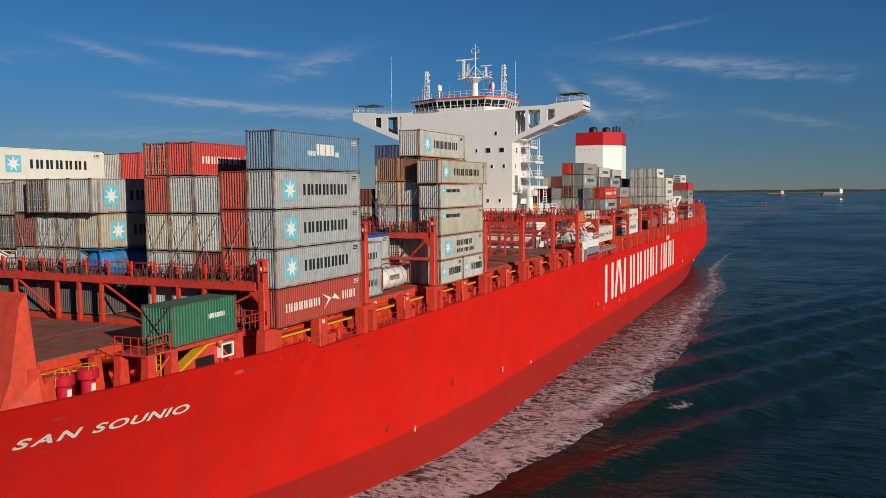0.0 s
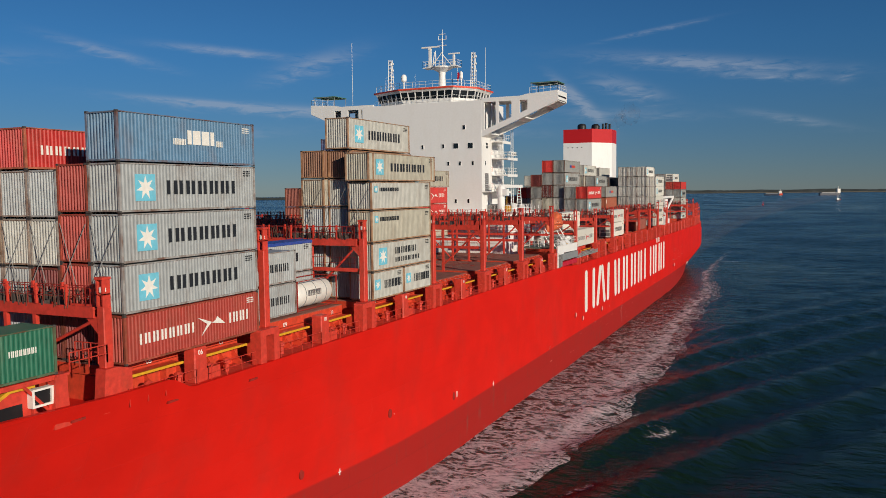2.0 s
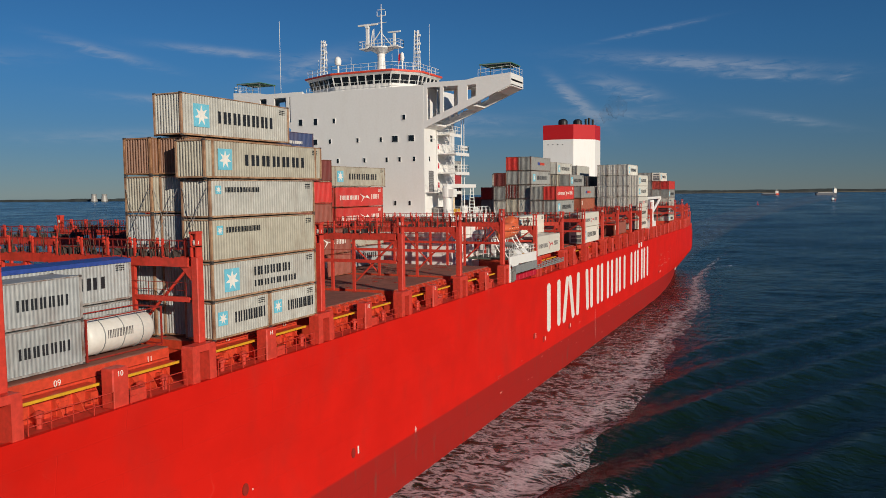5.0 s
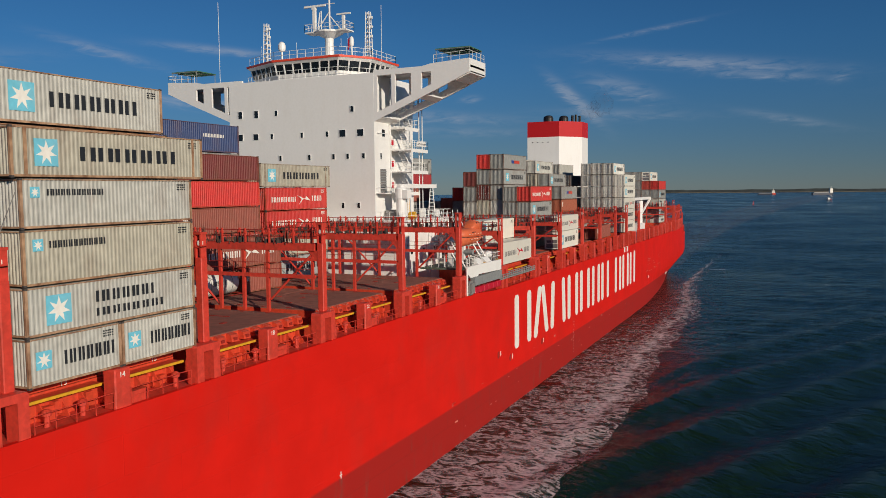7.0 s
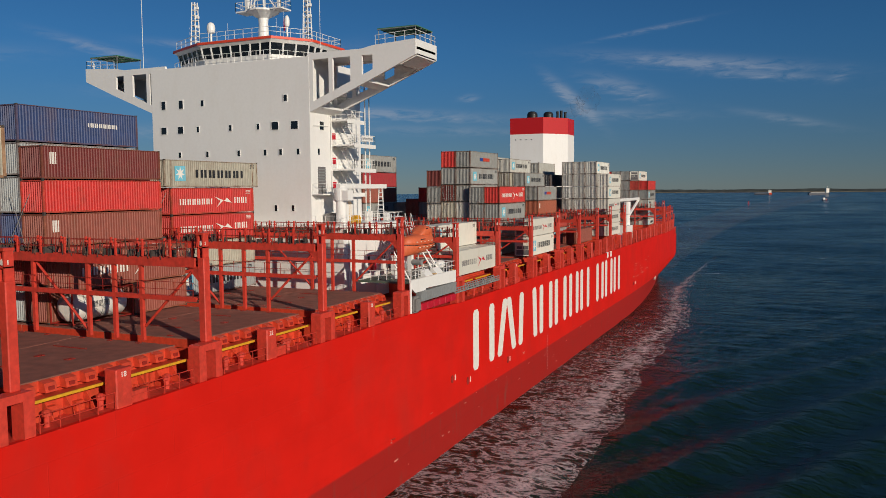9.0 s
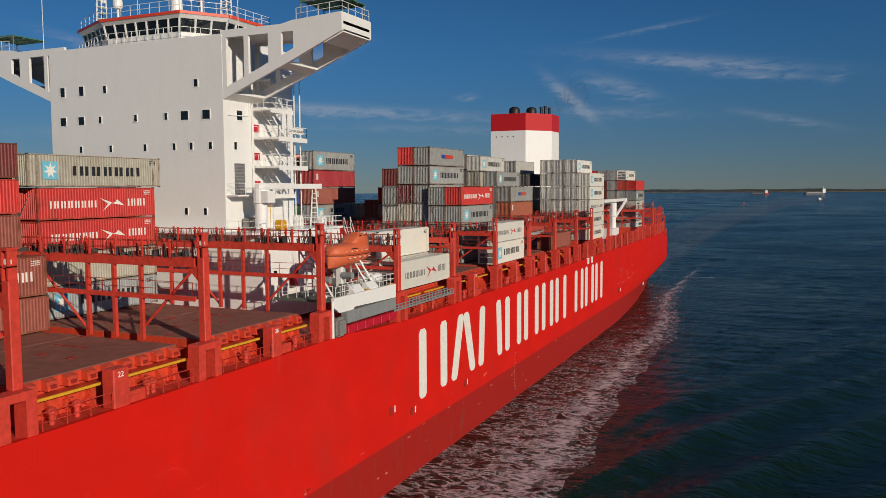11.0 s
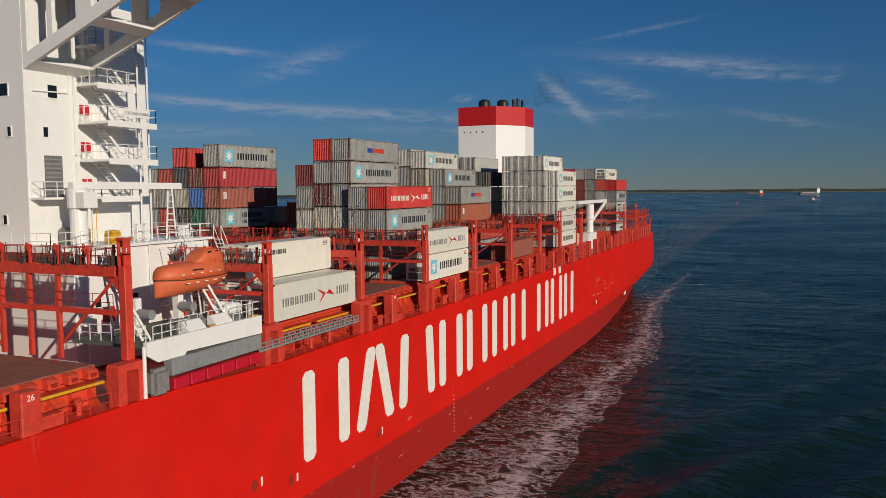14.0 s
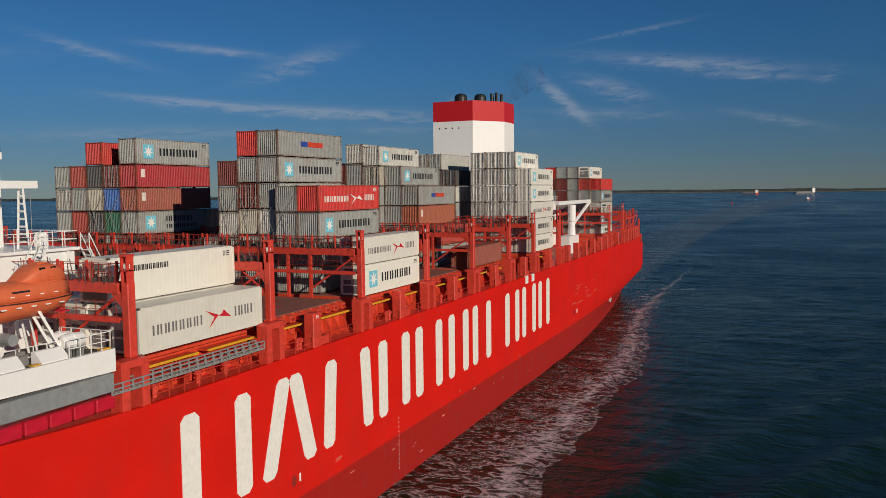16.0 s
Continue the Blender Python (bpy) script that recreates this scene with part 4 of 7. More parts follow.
def body_mesh(size, high, smooth):
    """Corrugated walls and roof, with the x of each side at the container's width."""
    key = ("body", size, high, smooth)
    if key in CACHE:
        return CACHE[key]
    L, H = LENGTH[size], HC if high else STD
    bm = bmesh.new()

    def wave(n, depth, flat):
        out = []
        for i in range(n):
            for f, d in ((0.0, 0), (0.28, 0), (0.5, depth), (0.78, depth)):
                out.append(((i + f) / n, d))
        return out + [(1.0, 0)]
    depth = 0.004 if smooth else 0.04
    n = round(L / (0.42 if smooth else 0.28))
    for s in (1, -1):
        prev = None
        for f, d in wave(n, depth, 0):
            x = s * (WIDE / 2 - 0.03 - d)
            y = 0.12 + f * (L - 0.24)
            cur = (bm.verts.new((x, y, 0.14)), bm.verts.new((x, y, H - 0.10)))
            if prev:
                bm.faces.new((prev[0], cur[0], cur[1], prev[1]) if s > 0 else (cur[0], prev[0], prev[1], cur[1]))
            prev = cur
    for y, s in ((0.05, 1), (L - 0.05, -1)):
        prev = None
        for f, d in wave(9, depth * 1.9, 0):
            x = -WIDE / 2 + 0.14 + f * (WIDE - 0.28)
            cur = (bm.verts.new((x, y + s * d, 0.14)), bm.verts.new((x, y + s * d, H - 0.10)))
            if prev:
                bm.faces.new((prev[0], cur[0], cur[1], prev[1]) if s > 0 else (cur[0], prev[0], prev[1], cur[1]))
            prev = cur
    box(bm, -WIDE / 2 + 0.05, WIDE / 2 - 0.05, 0.08, L - 0.08, H - 0.07, H - 0.03)
    box(bm, -WIDE / 2 + 0.05, WIDE / 2 - 0.05, 0.08, L - 0.08, 0.10, 0.14)
    CACHE[key] = mesh_of("corrugated_body", bm, M_REEFER if smooth else M_CONT)
    return CACHE[key]


def frame_mesh(size, high, smooth=False):
    key = ("frame", size, high, smooth)
    if key in CACHE:
        return CACHE[key]
    L, H, w = LENGTH[size], HC if high else STD, WIDE / 2
    bm = bmesh.new()
    for y in (0, L - 0.16):
        for s in (1, -1):
            box(bm, min(s * w, s * (w - 0.14)), max(s * w, s * (w - 0.14)), y, y + 0.16, 0.02, H - 0.02)
        box(bm, -w + 0.14, w - 0.14, y + 0.02, y + 0.14, 0.07, 0.17)
        box(bm, -w + 0.14, w - 0.14, y + 0.02, y + 0.14, H - 0.13, H - 0.06)
    for s in (1, -1):
        a0, a1 = min(s * w, s * (w - 0.07)), max(s * w, s * (w - 0.07))
        box(bm, a0, a1, 0.16, L - 0.16, 0.05, 0.17)
        box(bm, a0, a1, 0.16, L - 0.16, H - 0.10, H - 0.04)
    if size == 45:
        for s in (1, -1):
            a0, a1 = min(s * w, s * (w - 0.06)), max(s * w, s * (w - 0.06))
            for y in (0.77, L - 0.95):
                box(bm, a0, a1, y, y + 0.18, 0.16, H - 0.10)
    CACHE[key] = mesh_of("corner_frame", bm, M_REEFER if smooth else M_CFRAME)
    return CACHE[key]


def casting_mesh(size, high):
    key = ("cast", size, high)
    if key not in CACHE:
        L, H, w = LENGTH[size], HC if high else STD, WIDE / 2
        bm = bmesh.new()
        for y in (-0.006, L - 0.172):
            for x in (-w - 0.006, w - 0.162):
                for z in (0, H - 0.118):
                    box(bm, x, x + 0.168, y, y + 0.178, z, z + 0.118)
        CACHE[key] = mesh_of("corner_casting_set", bm, M_CAST)
    return CACHE[key]


def door_mesh(high):
    """Door leaves with four locking bars, on the end that faces forward."""
    key = ("door", high)
    if key not in CACHE:
        H = HC if high else STD
        bm = bmesh.new()
        for x in (-0.92, -0.32, 0.32, 0.92):
            rod(bm, (x, -0.02, 0.1), (x, -0.02, H - 0.08), 0.03, 5)
            for z in (0.45, 1.1, H - 0.4):
                box(bm, x - 0.08, x + 0.08, -0.03, 0.06, z, z + 0.1)
        box(bm, -0.02, 0.02, 0.0, 0.06, 0.15, H - 0.15)
        CACHE[key] = mesh_of("locking_bars", bm, M_GALV)
    return CACHE[key]


def reefer_mesh(high):
    """The cooling unit in a refrigerated container's end."""
    key = ("unit", high)
    if key not in CACHE:
        H = HC if high else STD
        bm = boxes((-0.95, 0.95, -0.01, 0.03, 0.25, 0.95), (-0.9, -0.1, -0.015, 0.03, 1.1, 1.5), (0.1, 0.9, -0.015, 0.03, 1.05, 1.6), (-0.8, 0.8, -0.015, 0.03, H - 0.8, H - 0.35))
        CACHE[key] = mesh_of("cooling_unit", bm, M_GREYINK)
    return CACHE[key]


def strokes(bm, y0, width, z0, height, letters, x, thin=0.2, seed=1):
    """A word as plain pairs of upright bars."""
    rng = random.Random(seed)
    cell = width / letters
    for i in range(letters):
        a0 = y0 + i * cell
        w = cell * thin
        lean = 0.0
        for foot, d in ((a0 + cell * 0.06, lean), (a0 + cell * 0.64, -lean)):
            prism(bm, [(foot, z0), (foot + w, z0), (foot + w + d, z0 + height), (foot + d, z0 + height)], 0, x - 0.03, x)


def star(bm, cy, cz, r, x, points=7):
    outline = []
    for k in range(points * 2):
        q = r if k % 2 == 0 else r * 0.42
        outline.append((cy + q * math.sin(k * math.pi / points), cz + q * math.cos(k * math.pi / points)))
    prism(bm, outline, 0, x - 0.03, x)


def logo_parts(kind, size, high):
    """Meshes of a brand marking on the port side: (name, mesh, label)."""
    key = ("logo", kind, size, high)
    if key in CACHE:
        return CACHE[key]
    L, H, x = LENGTH[size], HC if high else STD, WIDE / 2 - 0.01
    out = []

    def add(name, fill, mat, label):
        bm = bmesh.new()
        fill(bm)
        out.append((name, mesh_of(name, bm, mat), label))
    if kind in ("star", "star_two", "star_small"):
        s = {"star": 0.54, "star_two": 0.60, "star_small": 0.21}[kind] * H
        o = 0.10 * L if kind != "star_small" else 0.05 * L
        z = H * 0.5 - s / 2 if kind != "star_small" else H * 0.62
        if size == 20:
            s, o, z = 0.36 * H, 0.08 * L, 0.36 * H
        add("logo_panel", lambda bm: box(bm, x - 0.03, x, o, o + s, z, z + s), M_CYAN, "pale blue square")
        add("logo_star", lambda bm: star(bm, o + s / 2, z + s / 2, s * 0.46, x + 0.006), M_LETTER, "white seven-pointed star")
        if kind == "star":
            a0 = 0.30 * L if size != 20 else 0.36 * L
            add("brand_mark", lambda bm: strokes(bm, a0, 0.53 * L if size != 20 else 0.56 * L, H * 0.36, H * 0.29, 6, x, 0.26, 3), M_INK, "dark brand bars")
        elif kind == "star_two":
            def two(bm):
                strokes(bm, 0.36 * L, 0.36 * L, H * 0.52, H * 0.24, 6, x, 0.24, 3)
                strokes(bm, 0.36 * L, 0.42 * L, H * 0.22, H * 0.17, 7, x, 0.22, 5)
            add("brand_mark", two, M_INK, "dark brand bars in two lines")
        else:
            add("brand_mark", lambda bm: strokes(bm, 0.13 * L, 0.30 * L, H * 0.66, H * 0.13, 11, x, 0.26, 7), M_INK, "small dark brand bars")
    elif kind in ("kite", "kite_dark"):
        ink = M_LETTER if kind == "kite" else M_GREYINK

        def text(bm):
            strokes(bm, 0.09 * L, 0.38 * L, H * 0.36, H * 0.22, 7, x, 0.22, 2)
            strokes(bm, 0.74 * L, 0.17 * L, H * 0.38, H * 0.24, 3, x, 0.22, 4)
        add("brand_mark", text, ink, "white brand bars" if kind == "kite" else "grey brand bars")

        def sail(bm):
            prism(bm, [(0.49 * L, H * 0.66), (0.60 * L, H * 0.50), (0.52 * L, H * 0.24), (0.565 * L, H * 0.47)], 0, x - 0.03, x)
            prism(bm, [(0.60 * L, H * 0.48), (0.71 * L, H * 0.40), (0.645 * L, H * 0.60), (0.63 * L, H * 0.52)], 0, x - 0.03, x)
        add("logo_sail", sail, M_LETTER if kind == "kite" else M_REDLOGO, "sail-shaped emblem")
    elif kind == "slant":
        def text(bm):
            strokes(bm, 0.46 * L, 0.20 * L, H * 0.42, H * 0.30, 3, x, 0.42, 11)
            strokes(bm, 0.36 * L, 0.09 * L, H * 0.40, H * 0.13, 4, x, 0.3, 12)
            strokes(bm, 0.68 * L, 0.05 * L, H * 0.40, H * 0.13, 3, x, 0.3, 13)
        add("brand_mark", text, M_LETTER, "white brand bars")
    elif kind == "duo":
        add("logo_panel", lambda bm: box(bm, x - 0.03, x, 0.34 * L, 0.44 * L, H * 0.42, H * 0.62), M_BLUE, "small blue panel")
        add("logo_panel", lambda bm: box(bm, x - 0.03, x, 0.45 * L, 0.68 * L, H * 0.42, H * 0.62), M_ORANGE, "small orange panel")
    elif kind == "plain":
        add("brand_mark", lambda bm: strokes(bm, 0.3 * L, 0.55 * L, H * 0.38, H * 0.24, 6, x, 0.24, 3), M_INK, "dark brand bars")
        add("hazard_label", lambda bm: box(bm, x - 0.03, x, 0.06 * L, 0.12 * L, H * 0.2, H * 0.32), M_BLUE, "small hazard label")
    elif kind == "word":
        add("brand_mark", lambda bm: strokes(bm, 0.55 * L, 0.26 * L, H * 0.52, H * 0.12, 7, x, 0.26, 9), M_LETTER, "white brand bars")
    elif kind == "code":
        add("brand_mark", lambda bm: strokes(bm, 0.06 * L, 0.05 * L, H * 0.45, H * 0.35, 2, x, 0.3, 9), M_LETTER, "white code bars")
    if kind in ("star", "kite", "slant", "star_two", "star_small"):
        mark = bmesh.new()
        rng = random.Random(5)
        for i in range(3):
            for j in range(5):
                box(mark, x - 0.03, x, L - 1.25 + j * 0.15, L - 1.25 + j * 0.15 + rng.uniform(0.05, 0.11), H * 0.86 - i * 0.14, H * 0.86 - i * 0.14 + 0.075)
        out.append(("code_mark", mesh_of("code_mark", mark, M_INK if kind not in ("kite", "slant") else M_LETTER), "small code bars"))
    CACHE[key] = out
    return out


def container(x, y, z, size=40, colour=GREY, high=True, logo="", end="", label="", group="container stacks"):
    """One container; x, y, z: middle of its forward lower edge."""
    rng = random.Random(int(x * 131 + y * 17 + z * 7))
    what = label or f"{NAMES[colour]} {size}-foot shipping container" + {"star": " with star emblem", "star_two": " with star and two-line bars", "star_small": " with small star emblem", "kite": " with white sail emblem", "kite_dark": " with red sail emblem", "slant": " with white brand bars", "duo": " with blue and orange panels", "word": " with white brand bars", "code": " with white code bars", "plain": " with dark brand bars", "": ""}[logo] + {"door": ", locking bars forward", "unit": ", cooling unit forward", "": ""}[end]
    c = thing("shipping_container", x, y, z, what, "container", group)
    tone = rng.uniform(0.88, 1.1)
    worn = 0.85 if BAYS["S"] - 2 < y < BAYS["S"] + 7 and colour in (PALE, BEIGE, UMBER, GREY) else (0.5 if y < 50 and x < 17 else 0.15)
    shade = (*(min(1, k * tone) for k in colour), 1)
    for name, me in (("corrugated_body", body_mesh(size, high, colour is REEFER)), ("corner_frame", frame_mesh(size, high, colour is REEFER))):
        ob = part(name, me, None, c)
        ob.color = shade if name != "corner_frame" or colour is REEFER else (*(a0 * (1 - worn) + b0 * worn for a0, b0 in zip(shade, (0.42, 0.23, 0.12))), 1)
    part("corner_casting_set", casting_mesh(size, high), None, c, "", "stuff")
    if end == "door":
        part("locking_gear", door_mesh(high), None, c, "grey locking bars", "stuff")
    if end == "unit":
        part("cooling_unit", reefer_mesh(high), None, c, "dark cooling unit panel")
    if logo:
        for name, me, lab in logo_parts(logo, size, high):
            part(name, me, None, c, lab, "stuff" if name.endswith("_mark") else "")
    return c


def row_x(r):
    """Middle of row r, counted inboard from the port side."""
    return 22.38 - 2.5 * r


def stack(bay, r, items, floor=FLOOR, dy=0.0, dx=0.0):
    """Containers on top of one another: (colour, logo, high, end, size)."""
    z = floor
    for it in items:
        colour, logo, high, end, size = (list(it) + ["", False, "", 40][len(it) - 1:])[:5]
        L = LENGTH[size]
        container(row_x(r) + dx + INBOARD.get(bay, 0.0), BAYS[bay] + dy + (12.19 - L) / 2, z, size, colour, high, logo, end)
        z += HC if high else STD
        z += 0.02


def filler(bay, r, n, palette, seed, floor=FLOOR, end=""):
    rng = random.Random(seed)
    stack(bay, r, [(rng.choice(palette), "", rng.random() < 0.3, end) for _ in range(n)], floor)


MIX = [GREY, GREY, GREY, PALE, BEIGE, MAROON, RED, BROWN]
# bay A
stack("A", 0, [(RED, "kite", True), (GREY, "star", True), (GREY, "star", True), (GREY, "star", True), (STEELBLUE, "slant", True)])
stack("A", 1, [(MAROON, "", True), (RED, "", True), (RED, "", True), (RED, "", True)])
stack("A", 2, [(MAROON, "", True), (MAROON,), (PALE, "", True), (GREY, "", True)])
stack("A", 3, [(GREY, "", True), (GREY,), (PALE, "", True), (GREY, "", True), (SCARLET, "kite", False)])
stack("A", 4, [(GREY, "", True), (GREY,), (BEIGE, "", True), (RED, "", True), (RED, "", False, "door")])
stack("A", 7, [(BEIGE, "star", True), (GREY, "star", True, "", 45)], FLOOR + 5.5)
# bottom boxes of rows 7 to 12 are coloured dark for the walkway's shade
stack("A", 7, [(DARK, "", True)])
stack("A", 8, [(DARK,), (WORN, "", True), (WORN, "", True), (GREY, "", True, "", 45)])
stack("A", 9, [(MAROON,), (WORN, "", True), (GREY, "", True, "door"), (DARK, "", True, "door", 45)])
stack("A", 10, [(DARK,), (WORN, "", True), (MAROON, "", True), (WORN, "", True)])
stack("A", 11, [(DARK,)])
stack("A", 11, [(DARK, "", True, "door"), (WORN, "", True, "door")], FLOOR + 5.3)
stack("A", 12, [(DARK,), (REEFER, "", True), (GREY, "", True), (GREY, "", True), (REEFER, "star", True)])
# bay B: low stow with a tank
for z in (0, 1):
    container(row_x(1), BAYS["B"], FLOOR + z * 2.61, 20, GREY, False, "plain", "", "grey 20-foot shipping container with dark brand bars")
stack("B", 2, [(GREY, "", True), (GREY, "star", False)])
stack("B", 4, [(GREY,)])
stack("B", 11, [(GREY, "", True), (WORN,), (GREY, "", True), (RED, "", True), (SCARLET, "", True)])
stack("B", 12, [(GREY, "", True), (WORN,), (MAROON, "", True), (GREY, "", True), (PALE, "", True)])
# bay S
for y in (0, 6.13):
    container(row_x(0), BAYS["S"] + y, FLOOR, 20, PALE, False, "star", "", "pale grey 20-foot shipping container with dark brand bars")
stack("S", 0, [(PALE, "star_two", False), (BEIGE, "star_small", True), (PALE, "star_small", False)], FLOOR + 2.61)
stack("S", 0, [(BEIGE, "star", False, "", 45)], FLOOR + 10.75, dy=0.35)
stack("S", 1, [(GREY,), (GREY, "", True), (GREY, "", True), (PALE, "", False), (UMBER, "", False)], dy=0.7)
stack("S", 1, [(PALE, "star", True)], FLOOR + 13.68, dy=0.35)
stack("S", 2, [(GREY,), (GREY, "", True), (GREY, "", True), (BEIGE, "", False), (UMBER, "", False)])
stack("S", 3, [(GREY,)])
stack("S", 6, [(GREY,)])
# bays D and E, before the tower
stack("E", 6, [(BROWN, "kite", True)], FLOOR + 2.61, dy=0.3, dx=0.8)
container(row_x(6) + 0.8, BAYS["E"] + 6.5, FLOOR, 20, BROWN, False, "code")
stack("E", 7, [(BROWN, "", True), (RED, "kite", True), (BROWN, "code", False), (SCARLET, "", False), (MAROON, "code", False)], dy=0.3, dx=0.8)
stack("E", 8, [(GREY, "", True), (RED, "", True), (NAVY, "", False), (GREY, "", True), (GREY,), (NAVY, "word", True)], dy=0.3, dx=0.8)
stack("E", 9, [(RED, "", True), (GREY, "", True), (BLUEC, "", True), (GREY,), (BEIGE,), (NAVY, "word", True)], dy=0.3, dx=0.8)
for r in range(10, 12):
    filler("E", r, 4, MIX + [BLUEC], 80 + r)
stack("F", 7, [(GREY, "star", False), (BEIGE, "", False), (SCARLET, "kite", False), (SCARLET, "kite", False), (BEIGE, "star", False, "", 45)], dy=0.6, dx=-0.2)
stack("F", 8, [(GREY,), (GREY,), (RED,), (RED,), (BEIGE, "", False, "", 45)], dy=0.6, dx=-0.2)
stack("F", 10, [(GREY,), (GREY,), (GREY,), (GREY,)])
# aft of the tower
stack("L", 0, [(REEFER, "kite_dark", True, "unit")], dx=-0.4, dy=-0.2)
stack("L", 1, [(REEFER, "", True, "unit"), (REEFER, "star_small", True, "unit")], dx=-0.7, dy=0.3)
for r in range(2, 5):
    stack("L", r, [(REEFER, "", True, "unit")])
stack("K", 0, [(REEFER, "star", True, "unit"), (REEFER, "kite_dark", False, "unit")])
stack("K", 2, [(WORN,), (WORN,), (WORN, "star", False), (SCARLET, "kite", False)], dy=0.5)
stack("K", 3, [(WORN,), (WORN,), (WORN,), (WORN,)], dy=0.5)
stack("K", 4, [(WORN, "", True), (WORN,), (PALE,), (WORN,), (WORN, "star", False), (WORN, "duo", False)], dy=1.2)
stack("K", 5, [(WORN, "", True), (WORN,), (BEIGE,), (MAROON, "", False, "door"), (WORN,), (SCARLET,)], dy=1.2)
stack("K", 6, [(WORN,), (WORN,), (PALE,), (WORN,), (MAROON, "code", False)], dy=1.2)
stack("K", 7, [(WORN,), (WORN,)], dy=1.2)
stack("K", 12, [(WORN,), (MAROON,), (WORN, "star_two", False), (BROWN, "code", False), (CRIMSON, "code", False), (WORN, "star", True)], dy=2.9)
stack("K", 13, [(WORN,), (WORN,), (GREENC,), (BLUEC,), (MAROON, "", False, "door")], dy=2.9)
stack("K", 16, [(WORN,), (RED,), (WORN,), (PALE, "", False, "door"), (WORN,)], dy=2.9)
stack("K", 14, [(WORN,), (RED,), (DARK, "", False, "door"), (BEIGE,), (DARK,), (SCARLET,)], dy=2.9)
stack("K", 15, [(WORN,), (WORN,), (RED,), (WORN,), (RED,)], dy=2.9)
stack("N", 9, [(WORN,), (WORN,), (WORN,), (SCARLET,)])
for r in range(10, 13):
    filler("N", r, 3, MIX, 140 + r)
stack("P", 0, [(BROWN, "code", False)])
stack("P", 2, [(WORN, "star", False), (RED,)], dy=1.3)
stack("P", 3, [(WORN,), (WORN, "star", False), (RUSTY, "code", False), (WORN, "duo", False)], dy=1.3)
stack("P", 4, [(WORN,), (WORN,), (WORN,), (WORN,), (WORN, "star", False)], dy=1.3)
stack("P", 5, [(WORN,), (WORN,), (WORN,), (WORN,), (BEIGE, "", False, "door"), (PALE, "star", False)])
for r, n in ((6, 6), (7, 5), (8, 5), (9, 4), (10, 5)):
    filler("P", r, n, [WORN, PALE, WORN, MAROON, BEIGE], 160 + r)
stack("T", 0, [(REEFER, "star", False, "door"), (REEFER, "star", False, "door"), (REEFER, "kite_dark", False, "door"), (REEFER, "star", False, "door"), (REEFER, "star", False, "door")])
for r in range(1, 4):
    stack("T", r, [(CHALK, "", False, "door")] * 5 + [(CHALK, "star", False, "door")])
stack("T", 5, [(WORN,), (WORN,), (WORN,), (PALE,), (DARK, "", False, "door")])
for r in (6, 7):
    stack("T", r, [(WORN,), (WORN,), (WORN,), (WORN,), (WORN,), (PALE, "", False, "door")])
stack("X", 1, [(PALE, "star_two", False), (WORN, "star", False), (PALE, "star_small", False), (WORN, "star", False), (SCARLET,)], 17.4)
stack("X", 2, [(WORN,), (WORN,), (WORN,), (WORN,), (RED,), (REEFER, "star", False, "unit")], 17.4)
stack("X", 3, [(WORN,), (WORN,), (WORN,), (WORN,), (WORN,), (WORN,)], 17.4)
stack("X", 4, [(WORN,), (WORN,), (WORN,), (MAROON,), (MAROON,), (WORN,)], 17.4)
stack("X", 5, [(WORN,), (WORN,), (WORN,), (WORN,), (MAROON,), (SCARLET,)], 17.4)


def lashing_cross(bay, r, z0, z1, dy=0.0):
    """A pair of crossed lashing rods on the forward end of a stack."""
    c = thing("lashing_cross", row_x(r) + INBOARD.get(bay, 0.0), BAYS[bay] - 0.06 + dy, z0, "crossed grey steel lashing rods on a container stack", "lashing", "lashing crosses")
    for s in (1, -1):
        part("rod", rods(0.022, ((-s * 0.95, -0.5, 0), (s * 1.05, 0, z1 - z0)), sides=4), M_GALV, c)


for bay, rows, z0, z1 in (("A", (0, 1, 2, 3, 4, 8, 9, 10), 22.3, 26.6), ("S", (0, 1, 2), 24.4, 28.6), ("E", (7, 8, 9), 24.4, 28.4), ("F", (7, 8), 24.4, 28.4), ("K", (3, 4, 5, 6, 12, 13, 14), 24.0, 28.0), ("T", (1, 2, 3), 24.0, 28.2)):
    for r in rows:
        lashing_cross(bay, r, z0, z1, (0.5 if r < 4 else 1.2 if r < 8 else 2.9) if bay == "K" else 0.0)

